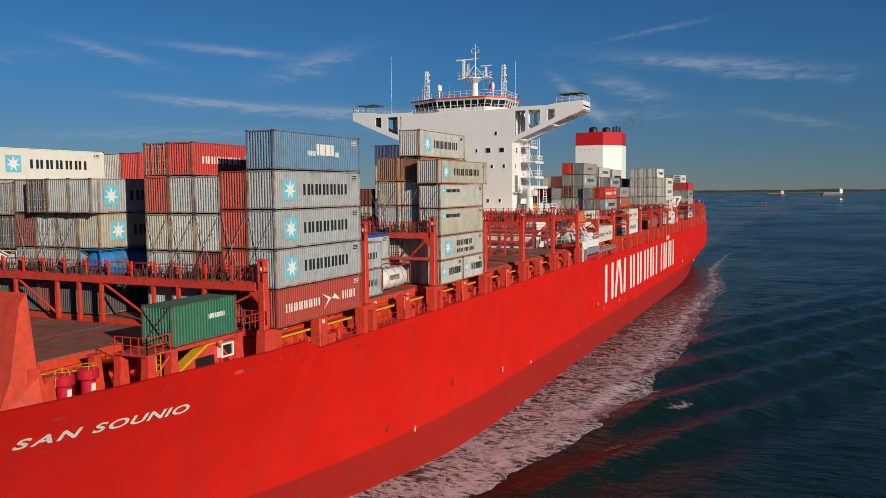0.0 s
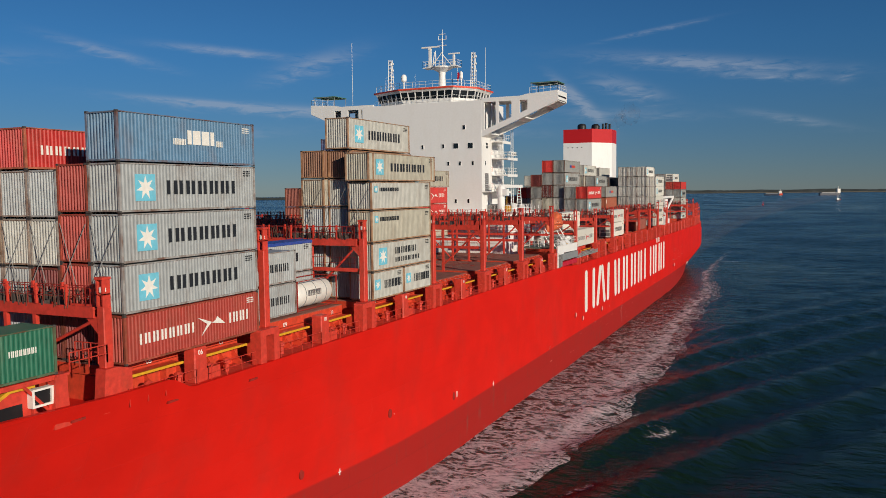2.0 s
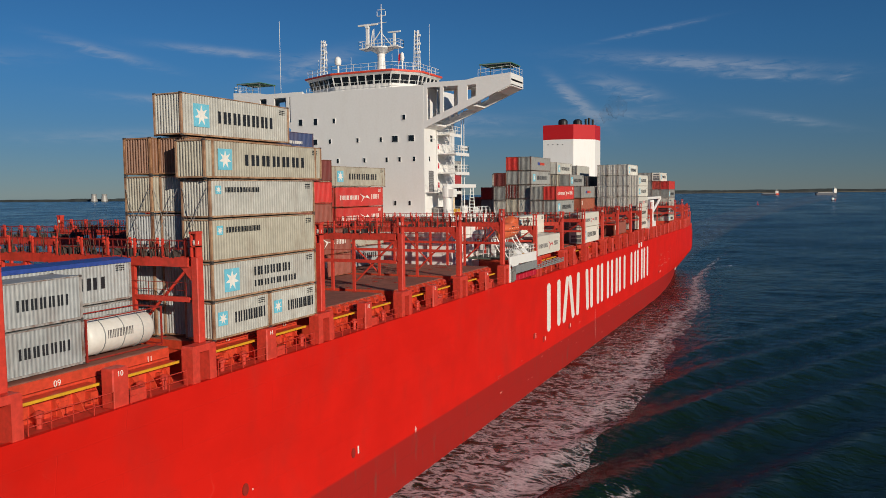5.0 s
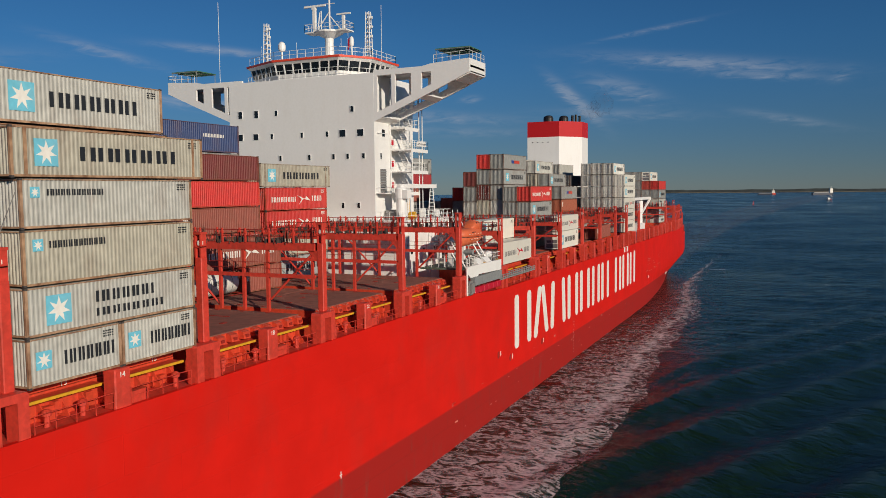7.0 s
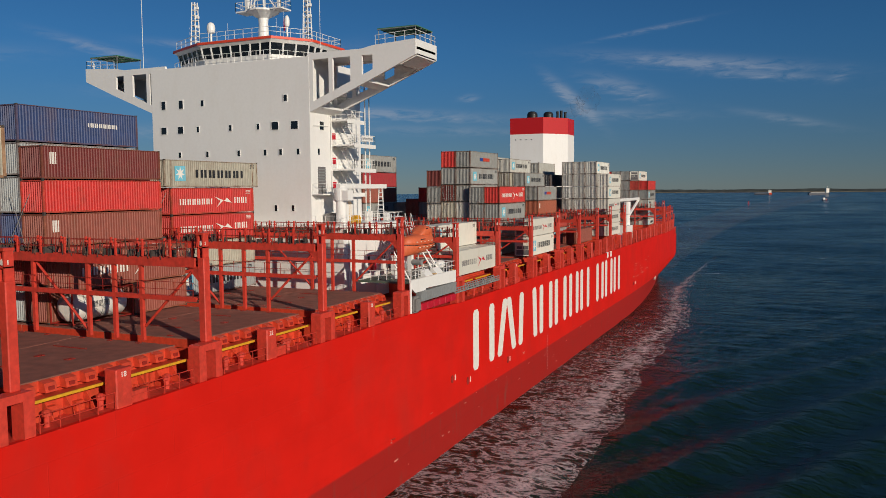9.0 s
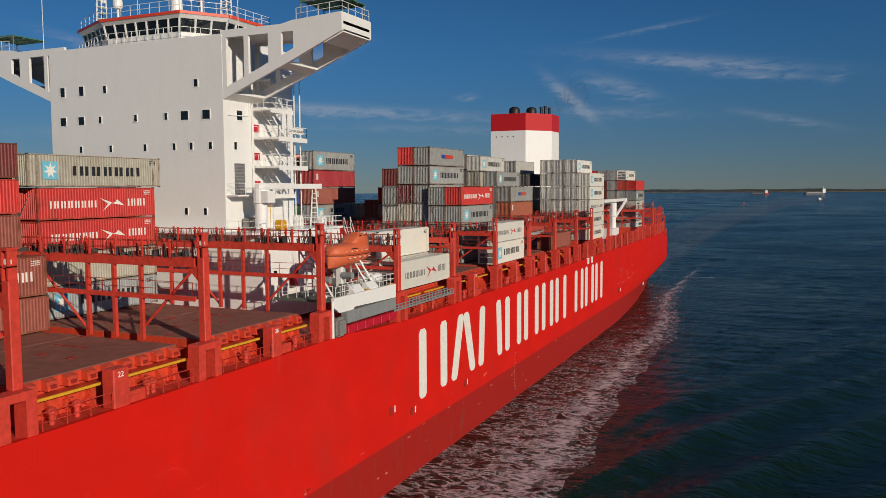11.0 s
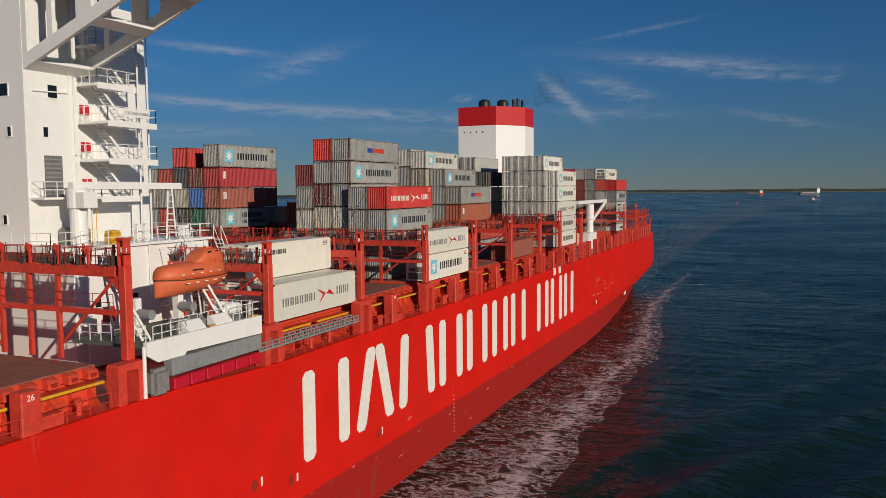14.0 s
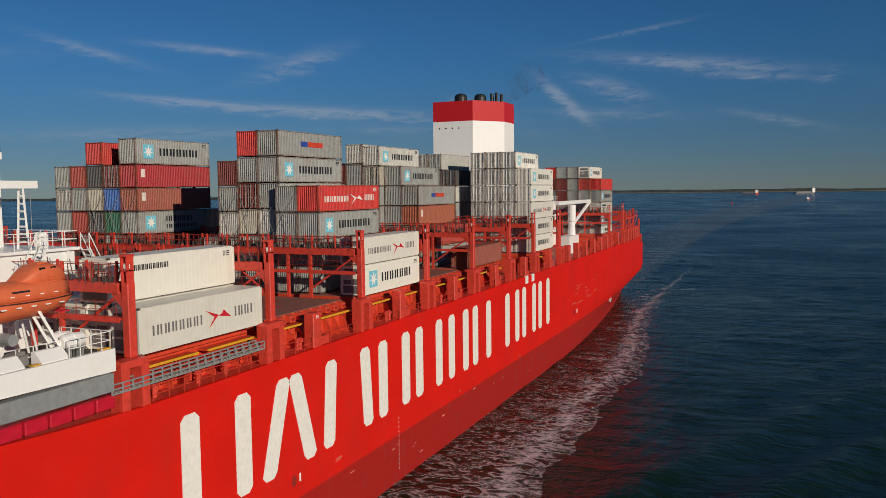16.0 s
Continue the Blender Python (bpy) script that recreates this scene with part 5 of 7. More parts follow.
# ---- bay B: tank container and covered open-top ----
def tank_container(x0, y0, z0, coat, steel, label):
    t = thing("tank_container", x0, y0, z0, label, "tank container")
    bm = bmesh.new()
    rings = [(0.35, 0.55), (0.45, 0.95), (0.7, 1.10), (5.35, 1.10), (5.6, 0.95), (5.7, 0.55)]
    loops = [[bm.verts.new((r * math.cos(k * math.tau / 24), y, 1.25 + r * math.sin(k * math.tau / 24))) for k in range(24)] for y, r in rings]
    bm.faces.new(loops[0])
    bm.faces.new(loops[-1][::-1])
    for lo, hi in zip(loops, loops[1:]):
        for k in range(24):
            f = bm.faces.new((lo[k], lo[(k + 1) % 24], hi[(k + 1) % 24], hi[k]))
            f.smooth = True
    part("tank", bm, coat, t)
    for y in (1.5, 3.0, 4.5):
        bm = bmesh.new()
        for k in range(24):
            a0, a1 = k * math.tau / 24, (k + 1) * math.tau / 24
            rod(bm, (1.12 * math.cos(a0), y, 1.25 + 1.12 * math.sin(a0)), (1.12 * math.cos(a1), y, 1.25 + 1.12 * math.sin(a1)), 0.03, 4)
        part("tank_band", bm, M_GREY, t, "grey band")
    bm = bmesh.new()
    for y in (0.06, 6.0):
        for x in (-1.15, 1.15):
            rod(bm, (x, y, 0), (x, y, 2.55), 0.07, 4)
        rod(bm, (-1.15, y, 2.5), (1.15, y, 2.5), 0.06, 4)
        rod(bm, (-1.15, y, 0.1), (1.15, y, 0.1), 0.06, 4)
    for x in (-1.15, 1.15):
        rod(bm, (x, 0.06, 2.5), (x, 6.0, 2.5), 0.045, 4)
        rod(bm, (x, 0.06, 0.1), (x, 6.0, 0.1), 0.06, 4)
    part("tank_frame", bm, steel, t, "tubular steel frame")
    bm = bmesh.new()
    strokes(bm, 1.7, 2.0, 1.15, 0.5, 8, 1.13, 0.16, 4)
    part("brand_mark", bm, M_GREYINK, t, "grey script-like bars", "stuff")
    return t


tank = tank_container(row_x(1), BAYS["B"] + 6.2, FLOOR, M_TANK, M_DARKRED, "white cylindrical tank in a dark red container frame")
copy_thing(tank, Matrix.Translation((row_x(6) + 0.8, BAYS["E"] + 0.35, FLOOR)))
tank_container(row_x(7), BAYS["A"], FLOOR + 2.92, M_SKYBLUE, M_SKYBLUE, "bright blue tank in a blue container frame")
tank_container(row_x(11), BAYS["A"], FLOOR + 2.63, M_TANK, M_TANK, "white cylindrical tank in a white container frame")
tarp = thing("roof_tarpaulin", row_x(2), BAYS["B"], FLOOR + 5.55, "blue tarpaulin lashed over an open-top container", "tarpaulin")
bm = bmesh.new()
prism(bm, [(-1.25, -0.2), (1.25, -0.2), (1.25, 0.05), (0, 0.14), (-1.25, 0.05)], 1, 0, 12.19)
part("tarp_sheet", bm, M_BLUE, tarp)
container(row_x(0) + 0.0, 36.4, 19.0, 20, GREENC, False, "word", "", "green 20-foot shipping container with white brand bars on a deck stand")
# ---- the fore deck ----
c = thing("lashing_cross", row_x(0), 36.34, 19.0, "crossed rusty lashing bars on the green container", "lashing")
for s in (1, -1):
    part("rod", rods(0.035, ((-s * 1.1, -0.03, 0.1), (s * 1.1, -0.03, 2.45)), sides=5), M_RODS, c)
stand = thing("container_stand", 22.4, 34.3, 16.12, "red steel stand with legs under a green container", "stand")
for y0, y1 in ((0.05, 0.65), (1.95, 2.5), (7.95, 8.7)):
    for x in (-1.2, 1.0):
        bm = bmesh.new()
        foot = 0.85 if x > 0 and y0 < 5 else 0.0
        prism(bm, [(y0 - 0.15, foot), (y1 + 0.15, foot), (y1, 2.0), (y1, 2.74), (y0, 2.74), (y0, 2.0)], 0, x - 0.3, x + 0.25)
        part("leg", bm, M_DECK, stand)
part("platform", boxes((-1.4, 1.3, -0.1, 2.6, 2.74, 2.85), (-1.4, 1.3, 8.0, 8.8, 2.74, 2.85), (-1.35, -1.15, 2.6, 8.0, 2.6, 2.85), (0.95, 1.15, 2.6, 8.0, 2.6, 2.85)), M_DECK, stand)
part("rail", railing([(1.25, 1.9, 2.85), (1.25, 0.0, 2.85), (-1.3, 0.0, 2.85)], 1.0, 0.035, 0.65), M_DECK, stand)
part("rail", railing([(1.2, 8.9, 2.85), (1.2, 11.4, 2.85), (-1.3, 11.4, 2.85)], 1.0, 0.035, 0.7), M_DECK, stand)
part("bracing", rods(0.09, ((1.0, 0.4, 0.95), (1.0, 2.2, 2.6)), ((1.0, 8.2, 0.5), (1.0, 6.2, 2.7)), sides=6), M_DECK, stand)
bm = bmesh.new()
for x in (0.9, 1.25):
    rod(bm, (x, 1.05, 0.95), (x, 1.05, 2.9), 0.035, 5)
for k in range(6):
    rod(bm, (0.9, 1.05, 1.1 + k * 0.32), (1.25, 1.05, 1.1 + k * 0.32), 0.025, 4)
part("ladder", bm, M_YELLOW, stand, "yellow vertical ladder")
g = thing("yellow_ramp", 22.6, 36.3, 16.12, "yellow sloping plate above a red side casing", "ramp")
bm = bmesh.new()
prism(bm, [(0, 0.9), (0.3, 0.85), (3.6, 2.42), (5.0, 2.42), (5.0, 2.56), (3.5, 2.56)], 0, 0.0, 0.75)
part("ramp_plate", bm, M_YELLOW, g)
bm = bmesh.new()
prism(bm, [(0.4, 0), (5.0, 0), (5.0, 2.4), (3.6, 2.4), (0.4, 0.85)], 0, 0.1, 0.5)
part("side_casing", bm, M_DECK, g)
# no recess is cut; a flat black plate gives its shade
part("recess_shade_plate", boxes((0.49, 0.52, 2.6, 4.4, 0.4, 1.7)), M_BLACK, g, "flat black plate painted as a shaded recess")
d = thing("display_box", 23.5, 41.0, 17.5, "white framed cabinet with a dark front on the deck edge", "cabinet")
part("cabinet_frame", boxes((-0.4, 0.0, 0, 1.25, 0, 0.12), (-0.4, 0.0, 0, 1.25, 0.84, 0.95), (-0.4, 0.0, 0, 0.13, 0.12, 0.84), (-0.4, 0.0, 1.12, 1.25, 0.12, 0.84), (-0.4, -0.3, 0.13, 1.12, 0.12, 0.84)), M_LETTER, d)
part("cabinet_front", boxes((-0.31, -0.1, 0.14, 1.11, 0.125, 0.835)), M_BLACK, d)
for y in (0.25, 1.15):
    part("support_leg", boxes((-0.35, -0.15, y - 0.1, y + 0.05, -1.38, 0)), M_DECK, d)
for y in (31.6, 33.3):
    w = thing("mooring_drum", 19.9, y, 16.12, "glossy crimson upright drum with a white label", "drum", "mooring drums")
    bm = bmesh.new()
    turned(bm, [(0.42, 0.0), (0.42, 1.3), (0.48, 1.34), (0.62, 1.42), (0.62, 1.9), (0.52, 2.0), (0.26, 2.06)], (0, 0, 0), 20)
    part("drum", bm, M_DRUM, w)
    part("label_plate", boxes((0.34, 0.45, -0.14, 0.14, 0.7, 1.15)), M_LETTER, w, "white label")
    ringpts = [(0.52 * math.cos(k * math.tau / 10), 0.52 * math.sin(k * math.tau / 10)) for k in range(10)]
    bm = rods(0.02, *[((x, q, 1.95), (x, q, 2.2)) for x, q in ringpts[::3]], *[((*p, 2.2), (*q, 2.2)) for p, q in zip(ringpts, ringpts[1:] + ringpts[:1])])
    part("guard_ring", bm, M_YELLOW, w, "yellow guard ring")
bw = thing("breakwater", 0, 0, 16.6, "orange-red breakwater with a flared buttress", "breakwater")
bm = bmesh.new()
lower = [(x, y, 0) for x, y in ((-19, 26.6), (21.6, 25.9), (22.3, 28.4), (-19, 28.4))]
middle = [(x, y, 2.2) for x, y in ((-19, 27.2), (21.3, 27.2), (21.5, 28.7), (-19, 28.7))]
upper = [(x, y, z) for x, y, z in ((-19, 28.6, 6.0), (20.4, 28.6, 6.0), (20.5, 29.0, 6.6), (-19, 29.0, 6.6))]
vs = [[bm.verts.new(p) for p in ring] for ring in (lower, middle, upper)]
for lo, hi in zip(vs, vs[1:]):
    for k in range(4):
        bm.faces.new((lo[k], lo[(k + 1) % 4], hi[(k + 1) % 4], hi[k]))
bm.faces.new(vs[0][::-1])
bm.faces.new(vs[-1])
part("wall_plate", bm, M_ORANGE, bw)
bm = bmesh.new()
prism(bm, [(27.6, -0.3), (31.4, -0.3), (30.5, 0.0), (29.8, 0.4), (29.3, 1.0), (29.0, 1.8), (28.75, 2.6), (28.2, 2.6)], 0, 20.9, 21.52)
part("foot_fillet", bm, M_ORANGE, bw)
for y, x in ((29.6, 21.0), (35.0, 18.6)):
    b = thing("deck_buttress", x, y, 16.12, "orange-red flared steel buttress on the fore deck", "buttress", "deck buttresses")
    bm = bmesh.new()
    prism(bm, [(-0.5, 0), (0.5, 0), (0.25, 2.3), (-0.25, 2.3)], 0, -0.25, 0.25)
    part("post", bm, M_ORANGE, b)
    part("cap_plate", boxes((-0.35, 0.35, -0.4, 0.4, 2.3, 2.42)), M_DECK, b)
r = thing("yellow_railing", 19.6, 29.4, 16.12, "short yellow guard rail on the fore deck", "railing")
part("rail", railing([(0, 0, 1.4), (1.0, 0.6, 1.4), (0.2, 2.2, 1.4)], 1.0, 0.03, 0.8), M_YELLOW, r)

# ---- superstructure ----
MID = -0.1
tower = thing("superstructure", 0, 136, 16.12, "white block-shaped ship superstructure with small dark windows", "superstructure")
part("lower_house", boxes((-16.5, 14.0, 0.0, 13.8, 0.0, 8.5)), M_WHITE, tower)
part("main_block", boxes((-12.4, 10.0, -0.02, 4.5, 8.5, 26.9), (-12.4, 9.4, 4.5, 12.0, 8.5, 26.9)), M_WHITE, tower)


def window(x, z, w, h, y=-0.02):
    bm = boxes((x - w / 2, x + w / 2, y - 0.03, y + 0.12, z - h / 2, z + h / 2))
    win = part("window", bm, M_GLASS, tower, "dark glass window")
    part("frame", boxes((x - w / 2 - 0.07, x - w / 2, y - 0.05, y, z - h / 2 - 0.07, z + h / 2 + 0.07), (x + w / 2, x + w / 2 + 0.07, y - 0.05, y, z - h / 2 - 0.07, z + h / 2 + 0.07), (x - w / 2, x + w / 2, y - 0.05, y, z + h / 2, z + h / 2 + 0.07), (x - w / 2, x + w / 2, y - 0.05, y, z - h / 2 - 0.07, z - h / 2)), M_WHITE, win)


ZA, ZB, ZC, ZD = 38.7 - 16.12, 35.7 - 16.12, 32.78 - 16.12, 26.55 - 16.12
for x, z, w, h in ((-10.6, ZA, 0.62, 0.95), (-7.95, ZA, 0.62, 0.95), (-4.75, ZA, 0.42, 0.7), (6.87, ZA, 0.45, 0.7), (-10.65, ZB, 0.8, 0.8), (-8.1, ZB, 0.8, 0.8), (-5.5, ZB, 0.36, 0.65), (-0.77, ZB, 0.36, 0.65), (3.1, ZB, 0.36, 0.65), (5.4, ZB, 0.9, 0.85), (8.0, ZB, 0.9, 0.85), (-8.3, ZC, 0.36, 0.65), (-4.2, ZC, 0.36, 0.65), (0.33, ZC, 0.36, 0.65), (4.0, ZC, 0.36, 0.65), (6.1, ZC, 0.36, 0.65), (8.42, ZC, 0.36, 0.65), (-8.0, ZD, 0.36, 0.65), (5.3, ZD, 0.36, 0.65), (7.6, ZD, 0.36, 0.65)):
    window(x, z, w, h)


def side_window(y, z, w, h):
    win = part("window", boxes((9.9, 10.03, y - w / 2, y + w / 2, z - h / 2, z + h / 2)), M_GLASS, tower, "dark glass window")
    part("frame", boxes((10.0, 10.06, y - w / 2 - 0.08, y + w / 2 + 0.08, z + h / 2, z + h / 2 + 0.08), (10.0, 10.06, y - w / 2 - 0.08, y + w / 2 + 0.08, z - h / 2 - 0.08, z - h / 2), (10.0, 10.06, y - w / 2 - 0.08, y - w / 2, z - h / 2, z + h / 2), (10.0, 10.06, y + w / 2, y + w / 2 + 0.08, z - h / 2, z + h / 2)), M_WHITE, win)


side_window(2.3, ZB, 0.8, 0.9)
side_window(1.6, ZC, 0.4, 0.7)
louver = part("louvre_panel", boxes((10.0, 10.05, 1.4, 2.9, 12.0, 15.0)), M_GREYINK, tower, "brown-grey louvre door")
for k in range(9):
    part("slat", boxes((10.04, 10.1, 1.42, 2.88, 12.1 + k * 0.32, 12.22 + k * 0.32)), M_GREY, louver)
for z in (12.0, 18.6, 24.2):
    part("pipe", rods(0.07, ((10.12, 4.1, z - 3.5), (10.12, 4.1, z + 2.6))), M_WHITE, tower)
part("pipe", rods(0.06, ((10.1, 0.6, 19.5), (10.1, 3.6, 19.6)), ((10.1, 3.6, 19.6), (10.1, 4.0, 24.0))), M_WHITE, tower)
# outside stairs on the port quarter
for i, z in enumerate((12.0, 14.8, 17.6, 20.4, 23.2)):
    reach = 12.9 if i in (1, 2) else 12.0
    length = 9.5 if i in (1, 2) else 8.5
    part("stair_platform", boxes((9.4, reach - 0.06, 4.6, length, z - 0.18, z), (reach - 0.06, reach, 4.6, length, z - 0.4, z + 0.05)), M_WHITE, tower)
    part("platform_rail", railing([(9.6, 4.65, z), (reach - 0.08, 4.65, z), (reach - 0.08, length - 0.05, z), (9.6, length - 0.05, z)], 1.1, 0.03, 0.9), M_WHITE, tower)
    bm = bmesh.new()
    if i < 4:
        for x in (10.4, 11.2):
            prism(bm, [(5.2, z + 2.8), (5.45, z + 2.8), (8.2, z), (7.95, z)], 0, x, x + 0.05)
        for k in range(12):
            f = (k + 0.5) / 12
            box(bm, 10.45, 11.2, 5.25 + 2.75 * f, 5.5 + 2.75 * f, z + 2.8 - 2.8 * f, z + 2.83 - 2.8 * f)
        part("outside_stair", bm, M_WHITE, tower)
        part("fire_box", boxes((9.38, 9.55, 5.2, 5.5, z + 0.6, z + 1.35)), M_DRUM, tower, "red fire box")
        part("fire_box", boxes((9.38, 9.55, 5.7, 6.0, z + 0.6, z + 1.35)), M_DRUM, tower, "red fire box")
        part("door", boxes((9.35, 9.48, 6.6, 7.4, z, z + 1.95)), M_WHITE, tower)
for y in (8.4, 9.4):
    part("stair_post", rods(0.07, ((12.1, y, 8.5), (12.1, y, 25.2))), M_WHITE, tower)
board = part("name_board", boxes((12.92, 12.97, 6.1, 8.7, 18.0, 18.6)), M_WHITE, tower)
words("CAP SAN SOUNIO", 0.34, M_INK, board, Matrix.Translation((12.985, 6.2, 18.17)) @ pose(0, 0, 0, 90, 0, 90), "board_lettering", "dark lettering on white board", 0.002, 0.92)
# bridge wings: front and rear plates with openings, top deck and sloping soffit
for s in (1, -1):
    def wx(x):
        return x if s > 0 else 2 * MID - x
    zb = lambda x: 37.0 - 16.12 + (x - 10) * 0.40
    for y0 in (0.0, 4.9):
        bm = bmesh.new()

        def plate(pts, bm=bm, y0=y0):
            prism(bm, [(wx(x), z) for x, z in pts], 1, y0, y0 + 0.3)
        top = 27.2
        plate([(10.0, zb(10)), (10.5, zb(10.5)), (10.5, top), (10.0, top)])
        for a0, a1 in ((10.5, 12.5), (13.0, 15.2), (16.6, 17.9)):
            plate([(a0, 26.5), (a1, 26.5), (a1, top + (0.25 if a0 > 15 else 0)), (a0, top)])
            plate([(a0, zb(a0)), (a1, zb(a1)), (a1, zb(a1) + 0.95), (a0, zb(a0) + 0.95)])
        plate([(12.5, zb(12.5)), (13.0, zb(13)), (13.0, top), (12.5, top)])
        plate([(15.2, zb(15.2)), (16.6, zb(16.6)), (16.6, top), (15.2, top)])
        plate([(17.9, zb(17.9)), (22.9, 26.15), (22.9, 27.75), (17.9, top + 0.25)])
        bmesh.ops.remove_doubles(bm, verts=bm.verts[:], dist=0.002)
        part("wing_plate", bm, M_WHITE, tower)
    bm = bmesh.new()
    prism(bm, [(wx(x), z) for x, z in ((10.0, 26.75), (22.9, 26.75), (22.9, 27.0), (10.0, 27.0))], 1, 0.3, 4.9)
    part("wing_deck", bm, M_WHITE, tower)
    for a0, a1 in ((10.0, 11.2), (16.2, 17.2), (21.0, 22.9)):
        bm = bmesh.new()
        prism(bm, [(wx(a0), zb(a0)), (wx(a1), zb(a1)), (wx(a1), zb(a1) + 0.25), (wx(a0), zb(a0) + 0.25)], 1, 0.3, 4.9)
        part("wing_soffit", bm, M_WHITE, tower)
    part("wing_end", boxes((min(wx(22.9), wx(22.6)), max(wx(22.9), wx(22.6)), 0.3, 4.9, 26.15, 27.75)), M_WHITE, tower)
    can = part("wing_canopy", boxes((min(wx(18.2), wx(22.7)), max(wx(18.2), wx(22.7)), 0.6, 4.6, 29.15, 29.24)), M_GREEN, tower, "green canvas canopy")
    part("canopy_frame", rods(0.05, *[((wx(x), y, 27.2), (wx(x), y, 29.15)) for x in (18.3, 22.6) for y in (0.7, 4.5)], *[((wx(18.2), y, 29.1), (wx(22.7), y, 29.1)) for y in (0.6, 1.9, 3.2, 4.6)]), M_GREY, can)
    part("wing_rail", railing([(wx(18.2), 0.1, 27.5), (wx(22.8), 0.1, 27.75), (wx(22.8), 5.0, 27.75)], 0.95, 0.03, 1.2), M_WHITE, tower)
# wheelhouse
foot = ((-11.4, 3.4), (-5.2, 0.45), (4.7, 0.45), (7.4, 4.3), (7.4, 11.0), (-11.4, 11.0))


def ring(grow, z):
    cx, cy = -0.9, 5.5
    return [(cx + (x - cx) * grow, cy + (y - cy) * grow, z) for x, y in foot]


def band(g0, z0, g1, z1):
    bm = bmesh.new()
    lo, hi = [bm.verts.new(p) for p in ring(g0, z0)], [bm.verts.new(p) for p in ring(g1, z1)]
    bm.faces.new(lo[::-1])
    bm.faces.new(hi)
    for k in range(6):
        bm.faces.new((lo[k], lo[(k + 1) % 6], hi[(k + 1) % 6], hi[k]))
    return bm


part("bridge_deck", band(1.04, 26.85, 1.04, 26.98), M_WHITE, tower)
part("wheelhouse_sill", band(0.92, 26.98, 0.94, 27.7), M_WHITE, tower)
part("wheelhouse_glass", band(0.935, 27.7, 0.975, 28.95), M_GLASS, tower, "dark forward-leaning bridge windows")
for k in range(5):
    p, q = foot[k], foot[k + 1]
    n = max(1, round(math.hypot(q[0] - p[0], q[1] - p[1]) / 1.45))
    for i in range(n):
        f = i / n
        x, y = p[0] + (q[0] - p[0]) * f, p[1] + (q[1] - p[1]) * f
        cx, cy = -0.9, 5.5
        part("mullion", rods(0.1, ((cx + (x - cx) * 0.945, cy + (y - cy) * 0.945, 27.65), (cx + (x - cx) * 0.985, cy + (y - cy) * 0.985, 29.0)), sides=4), M_WHITE, tower)
part("wheelhouse_eave", band(0.99, 28.95, 1.04, 29.3), M_WHITE, tower)
part("wheelhouse_red_band", band(1.05, 29.3, 1.05, 29.58), M_BANDRED, tower, "orange-red painted roof band")
part("roof", band(1.0, 29.58, 1.0, 29.65), M_WHITE, tower)
def rail_points(g, z, k):
    return [Vector(p) for p in ring(g, z)][:k]


part("bridge_rail", railing(rail_points(1.03, 26.98, 5), 1.1, 0.03, 1.0), M_WHITE, tower)
part("roof_rail", railing(rail_points(1.0, 29.65, 6), 1.0, 0.03, 1.3), M_WHITE, tower)
# masts
def lattice(name, x, y, z0, z1, w, label):
    m = part(name, rods(0.07, *[((x + a * w, y + b * w, z0), (x + a * w * 0.6, y + b * w * 0.6, z1)) for a in (-1, 1) for b in (-1, 1)]), M_WHITE, tower, label)
    n = int((z1 - z0) / 0.6)
    for k in range(n):
        z = z0 + (k + 0.5) * (z1 - z0) / n
        q = w * (1 - 0.4 * (k + 0.5) / n) + 0.04
        part("mast_step", boxes((x - q, x + q, y - q, y + q, z - 0.04, z + 0.04)), M_WHITE, m)
    for k in range(3):
        z = z0 + (z1 - z0) * (0.45 + 0.2 * k)
        part("signal_light", boxes((x + 0.3, x + 0.6, y - 0.2, y + 0.1, z, z + 0.3)), M_WHITE, m)
    return m


lattice("signal_mast", -8.6, 3.6, 29.6, 35.2, 0.38, "white lattice signal mast")
lattice("signal_mast", 6.6, 5.0, 29.6, 35.6, 0.38, "white lattice signal mast")
bm = bmesh.new()
turned(bm, [(0.7, -0.3), (0.65, 0), (0.55, 2.0), (0.6, 2.6), (1.9, 3.3), (1.9, 3.5)], (1.2, 4.0, 29.85), 14)
mast = part("radar_mast", bm, M_WHITE, tower, "white radar mast with platform")
part("mast_platform", boxes((-2.0, 4.4, 3.0, 5.0, 33.2, 33.35)), M_WHITE, mast)
part("mast_rail", railing([(-2, 3, 33.35), (4.4, 3, 33.35), (4.4, 5, 33.35), (-2, 5, 33.35), (-2, 3, 33.35)], 1.0, 0.03, 1.0), M_WHITE, mast)
part("top_mast", rods(0.13, ((1.3, 4, 33.3), (1.3, 4, 38.2))), M_WHITE, mast)
part("top_mast", rods(0.06, ((1.3, 4, 38.0), (1.3, 4, 39.7)), ((0.6, 4, 38.0), (2.0, 4, 38.0)), ((0.7, 4, 38.9), (1.9, 4, 38.9)), ((0.6, 4, 37.0), (2.1, 4, 37.0)), ((2.0, 4, 38.0), (2.0, 4, 38.6)), ((0.6, 4, 38.0), (0.6, 4, 38.7))), M_WHITE, mast)
part("mast_strut", rods(0.08, ((-0.6, 4, 33.3), (-0.2, 4, 36.0)), ((0.0, 4, 33.3), (0.0, 4, 36.2)), ((-0.9, 4, 33.4), (1.3, 4, 36.0)), ((3.2, 4, 33.3), (1.3, 4, 35.5))), M_WHITE, mast)
part("radar_post", boxes((-1.25, -0.85, 3.8, 4.2, 33.3, 36.6)), M_WHITE, mast)
part("radar_scanner", boxes((-2.6, 0.7, 3.85, 4.1, 36.75, 37.0), (-1.3, -0.8, 3.7, 4.3, 36.4, 36.75)), M_WHITE, mast)
